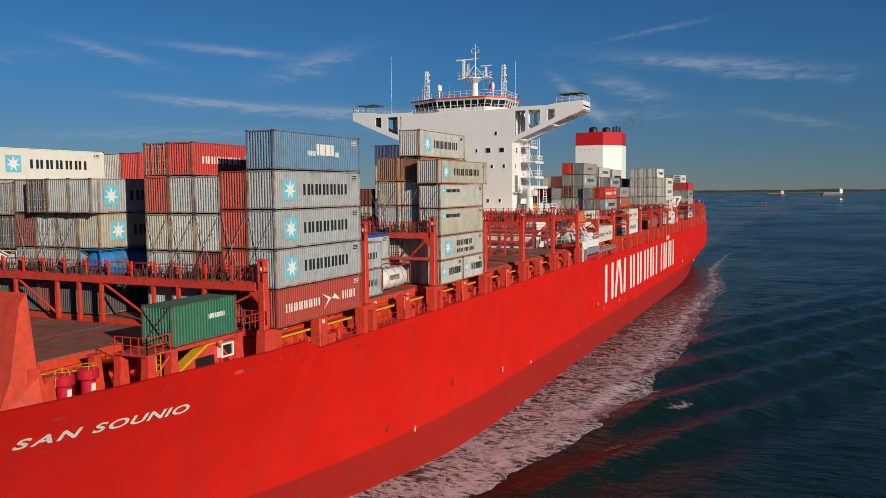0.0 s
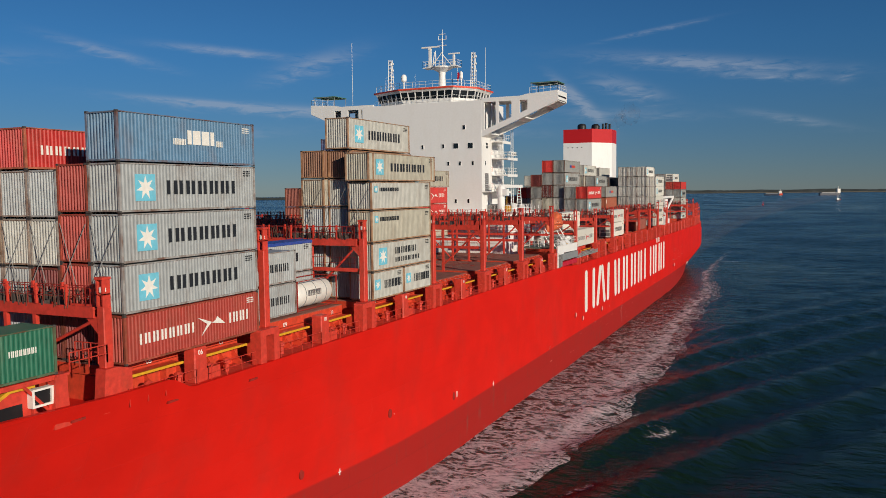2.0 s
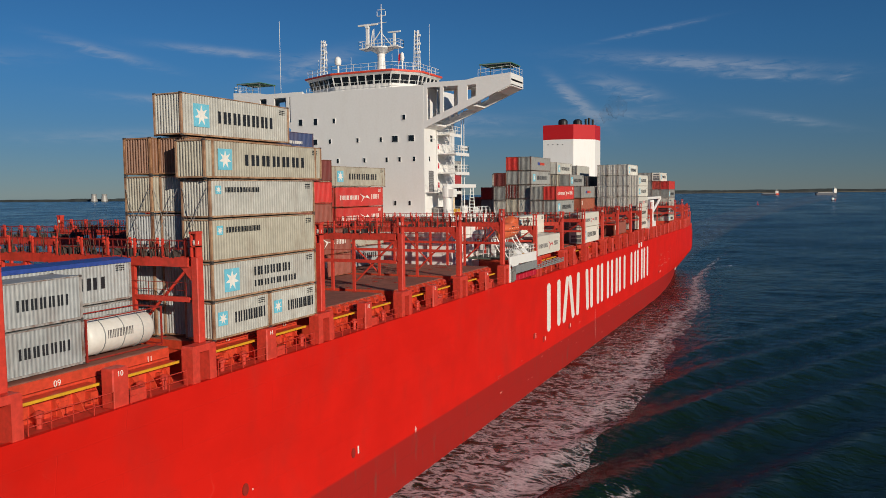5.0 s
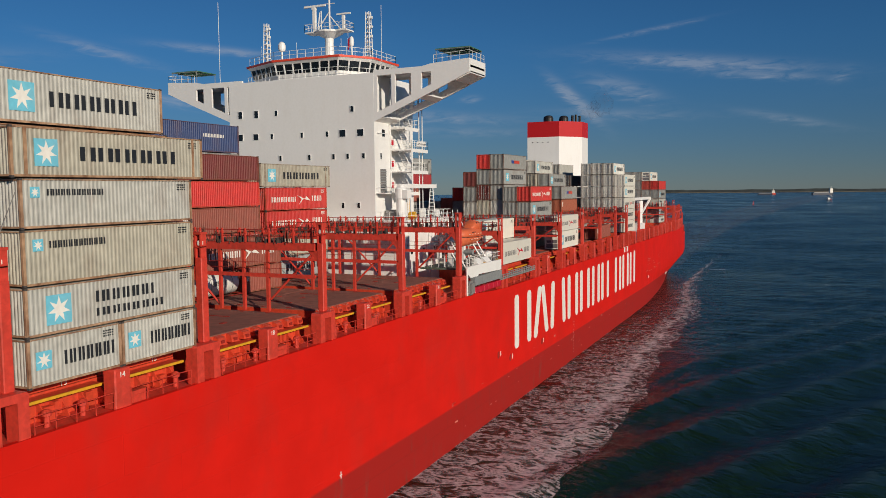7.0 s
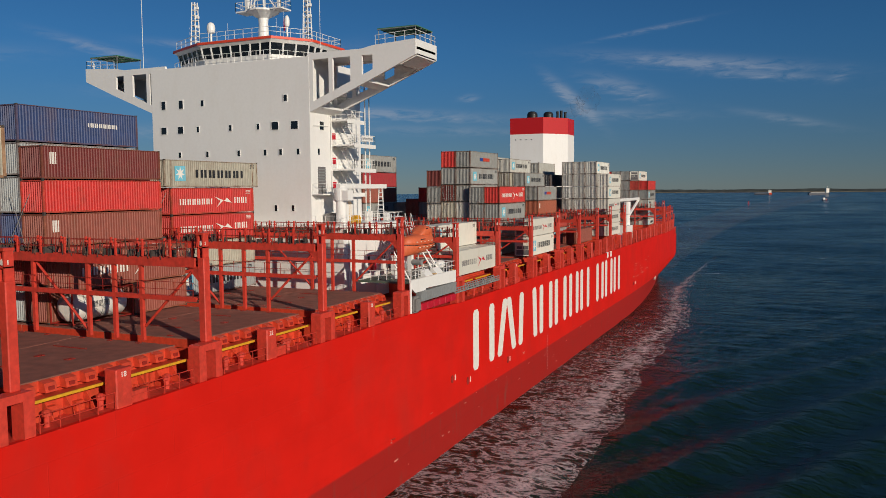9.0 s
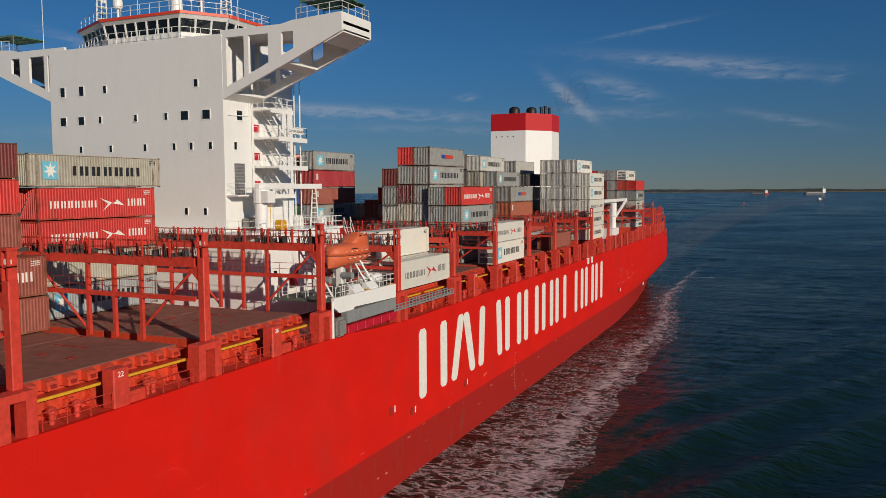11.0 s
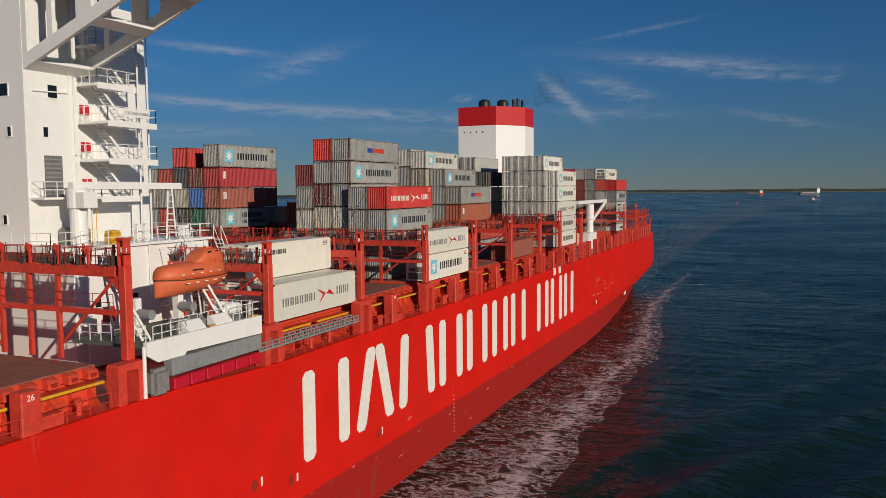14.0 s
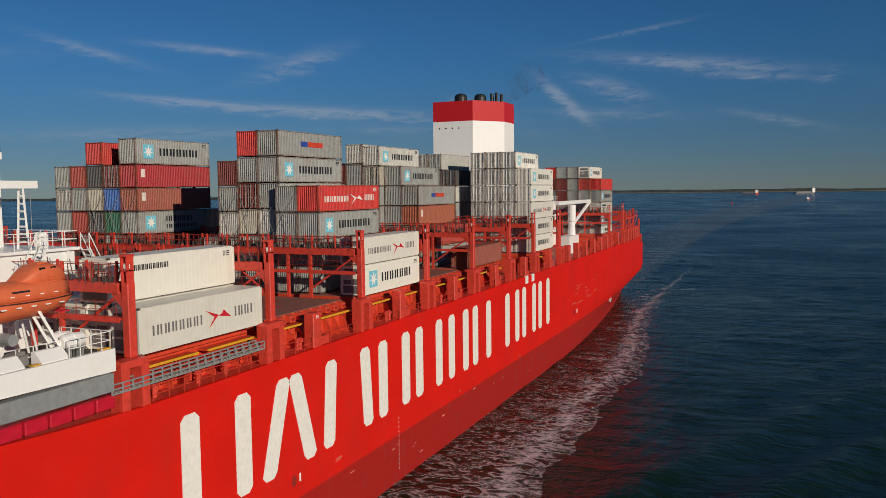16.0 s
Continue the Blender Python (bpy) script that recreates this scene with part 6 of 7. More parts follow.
part("radar_post", boxes((3.3, 3.6, 3.8, 4.2, 33.3, 35.3)), M_WHITE, mast)
part("radar_scanner", boxes((2.4, 4.5, 3.9, 4.1, 35.4, 35.6)), M_WHITE, mast)
for x, z, rr in ((-5.7, 31.2, 0.5), (5.2, 31.0, 0.3)):
    bm = bmesh.new()
    turned(bm, [(0.12, -1.4), (0.12, 0), (rr * 0.8, 0.02), (rr, 0.3), (rr, 0.75), (rr * 0.75, 1.1), (rr * 0.3, 1.25)], (x, 3.0, z), 14)
    part("satellite_dome", bm, M_WHITE, tower, "white satellite dome")
part("whip_aerial", rods(0.035, ((-15.5, 2.0, 27.0), (-15.5, 2.0, 38.5))), M_WHITE, tower)
part("whip_aerial", rods(0.03, ((9.6, 3.0, 26.9), (9.6, 3.0, 35.8))), M_WHITE, tower)
for x in (-9.8, 6.9, -4.0, 3.0):
    part("whip_aerial", rods(0.025, ((x, 4, 29.5), (x, 4, 32.4))), M_WHITE, tower)
flag = thing("small_flag", 4.0, 140.0, 47.0, "small red flag on a halyard", "flag")
bm = bmesh.new()
prism(bm, [(0, 0), (0.15, -0.1), (0.5, 0.9), (0.35, 1.5), (0.05, 1.2)], 1, -0.015, 0.015)
part("flag_cloth", bm, M_DRUM, flag)
part("halyard", rods(0.02, ((0, 0, -1.2), (0.1, 0, 2.4))), M_WHITE, flag)
# deckhouse roof with railings, provision crane and lockers
part("house_edge", boxes((-16.6, 14.3, -2.0, 14.0, 8.35, 8.55)), M_WHITE, tower)
part("house_rail", railing([(10.5, -1.9, 8.55), (14.2, -1.9, 8.55), (14.2, 13.9, 8.55), (6, 13.9, 8.55)], 1.1, 0.03, 1.2), M_WHITE, tower)
part("house_rail", railing([(10.05, 0.2, 12.0), (11.3, 0.2, 12.0), (11.3, 4.5, 12.0)], 1.1, 0.03, 1.0), M_WHITE, tower)
part("side_balcony", boxes((10.0, 11.4, 0.1, 4.6, 11.85, 12.0)), M_WHITE, tower)
for y0, z0, y1, z1 in ((14.0, 8.5, 16.8, 3.2), (10.5, 8.5, 7.6, 3.4)):
    bm = bmesh.new()
    for x in (14.4, 15.2):
        rod(bm, (x, y0, z0), (x, y1, z1), 0.06, 4)
        rod(bm, (x, y0, z0 + 1.0), (x, y1, z1 + 1.0), 0.035, 4)
        for k in range(4):
            f = k / 3
            rod(bm, (x, y0 + (y1 - y0) * f, z0 + (z1 - z0) * f), (x, y0 + (y1 - y0) * f, z0 + (z1 - z0) * f + 1.0), 0.03, 4)
    for k in range(14):
        f = (k + 0.5) / 14
        box(bm, 14.4, 15.2, y0 + (y1 - y0) * f - 0.12, y0 + (y1 - y0) * f + 0.12, z0 + (z1 - z0) * f, z0 + (z1 - z0) * f + 0.04)
    part("deck_stair", bm, M_WHITE, tower, "white inclined ladder")
for y, z in ((2.0, 4.5), (5.5, 4.5), (9.0, 4.5), (12.2, 4.5)):
    part("porthole", boxes((13.98, 14.04, y - 0.25, y + 0.25, z - 0.3, z + 0.3)), M_GLASS, tower)
for y in (1.0, 7.0, 13.2):
    part("pipe", rods(0.09, ((14.12, y, 0.2), (14.12, y, 8.3))), M_WHITE, tower)
crane = thing("provision_crane", 12.7, 137.8, 24.67, "white deck crane with a jib beside the superstructure", "crane")
bm = bmesh.new()
turned(bm, [(0.6, 0), (0.6, 2.6), (0.75, 2.7), (0.75, 3.9), (0.5, 4.2)], (0, 0, 0), 16)
part("crane_post", bm, M_WHITE, crane)
part("jib", boxes((-0.25, 0.25, -0.6, 10.2, 4.0, 4.5)), M_WHITE, crane)
part("jib_cab", boxes((0.3, 1.2, -0.6, 0.6, 2.7, 3.8)), M_WHITE, crane)
part("hoist_wire", rods(0.02, ((0, 9.8, 4.0), (0, 9.8, 1.0))), M_GREY, crane)
part("crane_ladder", rods(0.03, ((0.7, 0.5, 0), (0.7, 0.5, 3.8)), ((0.7, 0.9, 0), (0.7, 0.9, 3.8))), M_YELLOW, crane)
rest = thing("jib_rest", 12.7, 146.9, 24.67, "white ladder-like crane jib rest", "rest")
part("rest_frame", rods(0.07, ((-0.5, 0, 0), (-0.2, 0, 4.0)), ((0.5, 0, 0), (0.2, 0, 4.0)), *[((-0.45 + k * 0.035, 0, 0.5 + k * 0.5), (0.45 - k * 0.035, 0, 0.5 + k * 0.5)) for k in range(7)]), M_WHITE, rest)
for x, y, w, h, mat, what, cat in ((12.9, 140.6, 0.9, 0.9, M_YELLOW, "yellow steel deck locker on the deckhouse", "locker"), (13.0, 143.0, 0.5, 1.3, M_WHITE, "white drum on the deckhouse roof", "drum"), (13.0, 143.8, 0.5, 1.3, M_WHITE, "white drum on the deckhouse roof", "drum"), (12.8, 148.2, 0.7, 1.0, M_WHITE, "white drum on the deckhouse roof", "drum"), (11.0, 138.9, 1.6, 1.2, M_TARP, "grey covered winch beside the tower", "winch")):
    o = thing("deck_locker" if cat == "locker" else cat, x, y, 24.67, what, cat)
    bm = boxes((-w / 2, w / 2, -w / 2, w / 2, 0, h))
    bmesh.ops.bevel(bm, geom=bm.edges[:], offset=0.1, segments=2, affect="EDGES")
    part("casing", bm, mat, o)
    part("lid", boxes((-w * 0.4, w * 0.4, -w * 0.4, w * 0.4, h, h + 0.06)), mat, o)

# ---- lifeboat station ----
plat = thing("lifeboat_platform", 24.0, 132.2, 16.12, "white lifeboat platform overhanging the hull side", "platform")
bm = bmesh.new()
prism(bm, [(0.0, 3.4), (0.0, 2.6), (0.9, 2.05), (3.2, 2.05), (3.4, 2.25), (11.2, 2.1), (11.2, 3.4)], 0, -0.2, 0.05)
part("fascia", bm, M_WHITE, plat)
part("platform_floor", boxes((-6.0, -0.2, 0, 11.2, 3.0, 3.2)), M_DECKGREEN, plat, "dull green painted floor")
part("platform_rail", railing([(-5.5, 0.1, 3.2), (-0.1, 0.1, 3.4)], 1.0, 0.03, 0.9), M_WHITE, plat)
part("platform_rail", railing([(-0.1, 8.2, 3.4), (-0.1, 11.1, 3.4), (-4, 11.1, 3.4)], 1.0, 0.03, 0.8), M_WHITE, plat)
part("platform_rail", railing([(-0.4, 1.0, 3.2), (-0.4, 4.0, 3.2)], 1.0, 0.03, 0.8), M_WHITE, plat)
for y in (1.2, 8.6):
    bm = bmesh.new()
    for x in (-1.4, -0.7):
        rod(bm, (x, y, 3.2), (x - 2.2, y - 0.8, 7.4), 0.085, 6)
        rod(bm, (x - 2.2, y - 0.8, 7.4), (x - 2.9, y, 8.2), 0.07, 6)
        rod(bm, (x - 3.0, y + 0.6, 3.2), (x - 2.2, y - 0.8, 7.4), 0.07, 6)
    for k in range(6):
        f = k / 6
        rod(bm, (-1.4 - 2.2 * f, y - 0.8 * f, 3.4 + 4.2 * f), (-0.7 - 2.2 * f, y - 0.8 * f, 3.4 + 4.2 * f), 0.06, 5)
    part("davit", bm, M_WHITE, plat, "white lattice boat davit")
for y, w in ((3.6, 2.2), (5.6, 1.4)):
    bm = boxes((-2.0, -0.8, y, y + w * 0.6, 3.2, 4.1))
    bmesh.ops.bevel(bm, geom=bm.edges[:], offset=0.2, segments=2, affect="EDGES")
    part("covered_winch", bm, M_TARP, plat, "grey tarpaulin over a winch")
for y in (3.9, 6.6):
    bm = bmesh.new()
    prism(bm, [(-1.0, 3.2), (-0.22, 3.2), (-0.22, 3.45), (-0.75, 4.0), (-1.0, 4.0)], 1, y, y + 1.7)
    part("locker", bm, M_WHITE, plat, "white slope-topped locker")
    part("platform_rail", railing([(-1.1, y - 0.6, 3.2), (-1.1, y + 1.9, 3.2)], 1.05, 0.03, 0.8), M_WHITE, plat)
for x in (-1.0, -1.95):
    bm = bmesh.new()
    rings = [[bm.verts.new((x + r * math.cos(k * math.tau / 14), 8.5 + d, 4.15 + r * math.sin(k * math.tau / 14))) for k in range(14)] for d, r in ((0.0, 0.2), (0.12, 0.38), (0.6, 0.42), (0.64, 0.46), (0.72, 0.46), (0.76, 0.42), (1.3, 0.38), (1.42, 0.2))]
    bm.faces.new(rings[0][::-1])
    bm.faces.new(rings[-1])
    for lo, hi in zip(rings, rings[1:]):
        for k in range(14):
            bm.faces.new((lo[k], lo[(k + 1) % 14], hi[(k + 1) % 14], hi[k]))
    part("liferaft_canister", bm, M_WHITE, plat, "white liferaft canister")
    part("canister_cradle", boxes((x - 0.35, x + 0.35, 8.75, 8.85, 3.2, 3.85), (x - 0.35, x + 0.35, 9.55, 9.65, 3.2, 3.85)), M_GREY, plat)
part("yellow_kerb", boxes((-0.5, -0.15, 6.0, 6.5, 3.4, 3.46)), M_YELLOW, plat, "yellow deck mark")
part("yellow_kerb", boxes((-0.5, -0.15, 10.4, 11.1, 3.4, 3.46)), M_YELLOW, plat, "yellow deck mark")
part("scupper_pipe", rods(0.12, ((0.08, -0.25, 0.1), (0.08, -0.25, 3.2)), sides=8), M_WHITE, plat, "white vertical pipe")
for y0 in (2.2, 6.0):
    part("winch_post", boxes((-3.4, -2.9, y0, y0 + 0.5, 3.2, 5.6)), M_WHITE, plat)
    bm = bmesh.new()
    rod(bm, (-2.9, y0 + 0.25, 4.6), (-1.8, y0 + 0.25, 4.6), 0.32, 12)
    part("winch_drum", bm, M_GREY, plat)
for y0 in (0.6, 2.4, 4.6, 9.6):
    part("wall_box", boxes((-5.95, -5.6, y0, y0 + 0.7, 3.9, 4.9)), M_WHITE if y0 != 2.4 else M_DRUM, plat)
M_MAROONB = material("dark_rubber_strake", (0.05, 0.015, 0.012), 0.6, grain=0.2)
boat = thing("lifeboat", 21.0, 136.2, 21.5, "orange totally enclosed lifeboat hanging in its davits", "lifeboat")

boat.scale = (0.94, 0.94, 0.94)


def boat_shell(rows, smooth=True):
    """A shell through cross-sections: y, half width, bottom, side's lower and upper height, top, roundness."""
    bm = bmesh.new()
    rings = []
    for y, w, z0, z1, z2, z3 in rows:
        pts = [(0, z0), (w * 0.45, z0 + (z1 - z0) * 0.14), (w * 0.8, z0 + (z1 - z0) * 0.5), (w, z1), (w * 0.97, z2), (w * 0.86, z2 + (z3 - z2) * 0.55), (w * 0.6, z2 + (z3 - z2) * 0.87), (w * 0.3, z2 + (z3 - z2) * 0.97), (0, z3)]
        rings.append([bm.verts.new((x, y, z)) for x, z in pts] + [bm.verts.new((-x, y, z)) for x, z in pts[-2:0:-1]])
    for r0, r1 in zip(rings, rings[1:]):
        for k in range(len(r0)):
            bm.faces.new((r0[k], r1[k], r1[(k + 1) % len(r0)], r0[(k + 1) % len(r0)])).smooth = smooth
    bm.faces.new(rings[0][::-1])
    bm.faces.new(rings[-1])
    return bm


# the hull's stem is deep and sharp forward; the steering cabin rises aft
part("boat_hull", boat_shell([(0.0, 0.06, -0.05, 1.18, 1.3, 1.32), (0.5, 0.6, -0.08, 1.14, 1.26, 1.28), (1.4, 1.12, -0.05, 1.1, 1.22, 1.24), (3.0, 1.36, 0.0, 1.08, 1.2, 1.22), (5.0, 1.36, 0.1, 1.1, 1.22, 1.24), (6.3, 1.15, 0.35, 1.14, 1.26, 1.28), (6.9, 0.8, 0.75, 1.18, 1.3, 1.32)]), M_LIFE, boat)
part("canopy", boat_shell([(0.15, 0.2, 1.25, 1.28, 1.3, 1.5), (0.45, 0.62, 1.2, 1.26, 1.5, 2.0), (0.9, 0.95, 1.2, 1.26, 1.55, 2.18), (2.0, 1.18, 1.2, 1.25, 1.6, 2.26), (4.6, 1.2, 1.2, 1.25, 1.65, 2.34), (6.0, 1.08, 1.2, 1.27, 1.65, 2.4), (6.75, 0.75, 1.25, 1.3, 1.6, 2.2)]), M_LIFE, boat)
cabin = part("steering_cabin", boat_shell([(3.5, 0.62, 2.0, 2.1, 2.15, 2.28), (4.3, 0.86, 1.9, 2.2, 2.62, 2.9), (4.7, 0.92, 1.9, 2.2, 2.85, 3.14), (5.6, 0.92, 1.9, 2.2, 2.9, 3.2), (6.2, 0.86, 1.9, 2.2, 2.7, 3.0), (6.6, 0.7, 1.9, 2.15, 2.3, 2.5)]), M_LIFE, boat)
part("roof_hatch", boxes((-0.35, 0.35, 4.9, 5.6, 3.1, 3.24)), M_LIFE, cabin)
for y in (4.62, 5.35):
    part("cabin_window", boxes((0.78, 0.88, y, y + 0.36, 2.78, 2.99)), M_GLASS, cabin, "small dark window")
for k in range(4):
    part("vent_slat", boxes((0.9, 0.955, 5.3, 6.0, 1.98 + k * 0.14, 2.05 + k * 0.14)), M_LIFE, cabin)
part("rubbing_strake", boat_shell([(-0.05, 0.1, 1.2, 1.22, 1.28, 1.3), (0.5, 0.65, 1.16, 1.18, 1.24, 1.26), (1.4, 1.17, 1.12, 1.14, 1.2, 1.22), (3.0, 1.41, 1.1, 1.12, 1.18, 1.2), (5.0, 1.41, 1.12, 1.14, 1.2, 1.22), (6.3, 1.2, 1.16, 1.18, 1.24, 1.26), (6.95, 0.83, 1.2, 1.22, 1.28, 1.3)]), M_MAROONB, boat, "dark rubbing strake")
for k in range(5):
    part("grab_line_float", boxes((1.3, 1.39, 1.7 + k * 0.95, 2.0 + k * 0.95, 0.88, 0.95)), M_LETTER, boat)
    part("reflective_strip", boxes((1.08, 1.19, 1.5 + k * 0.95, 1.74 + k * 0.95, 1.5, 1.56)), M_LETTER, boat)
part("boat_name_bar", boxes((1.06, 1.15, 2.6, 3.7, 1.72, 1.82)), M_INK, boat, "dark name bar")
part("propeller_guard", boxes((-0.5, 0.5, 6.3, 6.9, 0.15, 0.22), (-0.04, 0.04, 6.2, 6.6, 0.2, 0.8)), M_REDLOGO, boat)
for y in (0.9, 6.3):
    part("boat_fall", rods(0.03, ((0, y, 2.1), (-0.3, y, 3.4))), M_GREY, boat)
grey = thing("gangway_housing", 24.15, 133.6, 16.12, "grey steel gangway housing on the hull edge", "housing")
part("housing_box", boxes((-0.5, 0.12, 0.4, 9.4, 1.05, 2.0)), M_GREY, grey)
part("housing_lid", boxes((-0.5, 0.15, 0.4, 9.4, 2.0, 2.07)), M_GREY, grey)
bm = boxes((-0.6, 0.2, -1.2, 0.3, 0.0, 1.7))
bmesh.ops.bevel(bm, geom=bm.edges[:], offset=0.25, segments=2, affect="EDGES")
part("canvas_cover", bm, M_TARP, grey, "grey canvas cover")
for k in range(6):
    f = thing("red_locker", 24.05, 134.4 + k * 1.5, 16.14, "red box locker at the deck edge", "locker", "deck-edge lockers")
    bm = boxes((-0.4, 0.05, 0, 1.35, 0, 0.75))
    bmesh.ops.bevel(bm, geom=bm.edges[:], offset=0.06, segments=1, affect="EDGES")
    part("casing", bm, M_DRUM, f)
gang = thing("accommodation_ladder", 24.1, 143.0, 16.9, "grey galvanised accommodation ladder stowed along the deck edge", "gangway")
for x in (-0.75, 0.0):
    bm = rods(0.055, ((x, 0, 0.28), (x, 14.2, 0.28)), ((x, 0, 0), (x, 14.2, 0.0)), ((x, 0, 0.56), (x, 14.2, 0.56)), *[((x, i * 0.79, 0), (x, i * 0.79, 0.56)) for i in range(19)])
    part("side_truss", bm, M_GREY, gang)
part("tread_field", boxes(*[(-0.75, 0.0, 0.2 + k * 0.35, 0.45 + k * 0.35, 0.05, 0.1) for k in range(40)]), M_GALV, gang, "", "stuff")
part("support", boxes((-0.9, -0.6, 1.0, 1.2, -0.8, 0), (-0.9, -0.6, 7.0, 7.2, -0.8, 0), (-0.9, -0.6, 13.0, 13.2, -0.8, 0)), M_DECK, gang)

# ---- funnel and stern ----
fun = thing("funnel", 0, 281, 16.12, "white funnel with a broad red top band and black exhausts", "funnel")
plan = [(-17.8, 0), (-7.9, 0), (-2.7, 7.0), (-2.7, 14.0), (-17.8, 14.0)]
for name, z0, z1, mat, lab in (("casing", 0, 27.9, M_WHITE, ""), ("red_band", 27.9, 32.5, M_FUNNELRED, "red painted top band")):
    bm = bmesh.new()
    prism(bm, plan, 2, z0, z1)
    part(name, bm, mat, fun, lab)
for x, y, r0, h in ((-12.4, 4.0, 1.5, 2.1), (-7.9, 5.0, 1.4, 1.9)):
    bm = bmesh.new()
    turned(bm, [(r0, 0), (r0, h * 0.6), (r0 * 0.85, h * 0.85), (r0 * 0.45, h)], (x, y, 32.5), 18)
    part("exhaust_hood", bm, M_BLACK, fun, "black rounded exhaust hood")
for x, y, h in ((-5.6, 6.5, 2.0), (-4.8, 7.6, 2.3), (-3.8, 8.2, 1.9), (-6.0, 8.0, 1.5)):
    bm = bmesh.new()
    turned(bm, [(0.38, 0), (0.38, h - 0.2), (0.45, h - 0.2), (0.45, h)], (x, y, 32.5), 12)
    part("exhaust_pipe", bm, M_BLACK, fun, "black exhaust pipe")
for k in range(4):
    part("porthole", boxes((-16.3 + k * 1.6, -16.0 + k * 1.6, -0.04, 0.1, 26.2, 26.5)), M_GLASS, fun)
house = thing("engine_casing", 0, 262, 16.12, "white engine casing house forward of the funnel", "deckhouse")
part("house_wall", boxes((-19, 12, 0, 17.5, 0, 9.2)), M_WHITE, house)
part("house_roof", boxes((-19.4, 12.4, -0.3, 17.5, 9.2, 9.45)), M_WHITE, house)
part("roof_rail", railing([(12.3, -0.2, 9.45), (12.3, 17.4, 9.45)], 1.1, 0.04, 1.5), M_WHITE, house)
cr = thing("stores_crane", 18.5, 268.0, deck_level(268), "white stores crane with a long jib near the stern", "crane")
bm = bmesh.new()
turned(bm, [(0.9, 0), (0.65, 6.0), (0.8, 6.2), (0.8, 9.4)], (0, 0, 0), 14)
part("crane_post", bm, M_WHITE, cr)
part("jib", boxes((-0.35, 0.35, -11.0, 19.0, 9.6, 10.3)), M_WHITE, cr)
part("jib_strut", rods(0.35, ((0, 1.0, 5.5), (0, 15.0, 9.6)), sides=6), M_WHITE, cr)
part("machinery_box", boxes((-1.2, 1.2, -6.5, 1.0, 0.0, 3.4)), M_WHITE, cr)
for y, high in ((300.5, 7.6), (308.0, 7.6), (314.5, 7.8), (327.8, 6.6)):
    w = half_breadth(y, 15.0) - 0.7
    fr = thing("stern_gantry", 0, y, deck_level(y), "red lattice container gantry on the stern deck", "gantry", "stern gantries")
    for x in (-w, -w / 2, 0.0, w / 2, w):
        part("post", boxes((x - 0.24, x + 0.24, -0.24, 0.24, 0, high)), M_DECK, fr)
    part("beam", boxes((-w, w, -0.2, 0.2, high - 2.2, high - 1.8)), M_DECK, fr)
    part("beam", boxes((-w, w, -0.16, 0.16, 2.6, 2.85)), M_DECK, fr)
    for x in (-w, -w / 2, 0.0, w / 2):
        part("brace", rods(0.11, ((x, 0, 0.3), (x + w / 2, 0, high - 2.2))), M_DECK, fr)
    part("rail", railing([(-w, 0, high - 1.8), (w, 0, high - 1.8)], 1.1, 0.04, 1.6), M_DECK, fr)
    if y < 320:
        for x in (w, -w):
            part("side_beam", boxes((x - 0.14, x + 0.14, 0.2, 6.0, high - 2.2, high - 1.8)), M_DECK, fr)
            part("side_brace", rods(0.09, ((x, 0.2, 2.8), (x, 6.0, high - 2.2))), M_DECK, fr)
            part("side_rail", railing([(x, 0.2, high - 1.8), (x, 6.0, high - 1.8)], 1.1, 0.04, 1.5), M_DECK, fr)
r = thing("stern_railing", 0, 0, 0, "red stern bulwark railing", "railing")
part("rail", railing([(half_breadth(y, 13) - 0.2, y, sheer(y)) for y in (298, 304, 310, 316, 322, 324)], 1.2, 0.045, 1.5), M_DECK, r)
part("rail", railing([(half_breadth(y, 13) - 0.2, y, sheer(y)) for y in (324.6, 328, 331.2)] + [(-half_breadth(331.2, 13) + 0.2, 331.2, sheer(331.2))], 1.2, 0.045, 1.1), M_DECK, r)
for y in (325.0, 327.0, 329.0, 331.0):
    fp = thing("fairlead_post", half_breadth(y, 13) - 0.35, y, deck_level(y), "red mooring frame post at the stern", "post", "mooring posts")
    part("column", boxes((-0.15, 0.15, -0.15, 0.15, 0, 2.1)), M_DECK, fp)
    part("cap_bar", boxes((-0.2, 0.2, -0.55, 0.55, 2.1, 2.3)), M_DECK, fp)

# ---- far shore and shipping ----
AFLOAT = []


def shore(name, x0, x1, y, low, high, seed, label):
    bm = bmesh.new()
    n = 260
    prev = None
    for i in range(n + 1):
        x = x0 + (x1 - x0) * i / n
        h = low + (high - low) * (0.5 + 0.5 * noise.noise((x * 0.004, seed, 0))) + 5 * abs(noise.noise((x * 0.03, seed, 5)))
        cur = [bm.verts.new((x, y, -1)), bm.verts.new((x, y, h)), bm.verts.new((x, y + 40, h)), bm.verts.new((x, y + 40, -1))]
        if prev:
            for k in range(3):
                bm.faces.new((prev[k], cur[k], cur[k + 1], prev[k + 1]))
        prev = cur
    ob = part(name, bm, M_LAND, None, label, "structure")
    ob["category"] = "shore"
    AFLOAT.append((ob, 0.0))


shore("backdrop", -1500, 2600, 4600, 9, 20, 1.0, "low dark wooded far shore")
shore("backdrop", -4300, -1500, 2600, 6, 11, 2.0, "low hazy far shore beyond the open water")


M_MARINE = material("dark_blue_ship_paint", (0.035, 0.045, 0.07), 0.5, grain=0.15, grain_scale=0.3)
beach = part("beach", boxes((-1500, 2200, 4540, 4590, -1.5, 2.6)), material("pale_sand", (0.17, 0.14, 0.10), 0.9, grain=0.3, grain_scale=0.02), None, "pale sandy beach along the far shore", "structure")
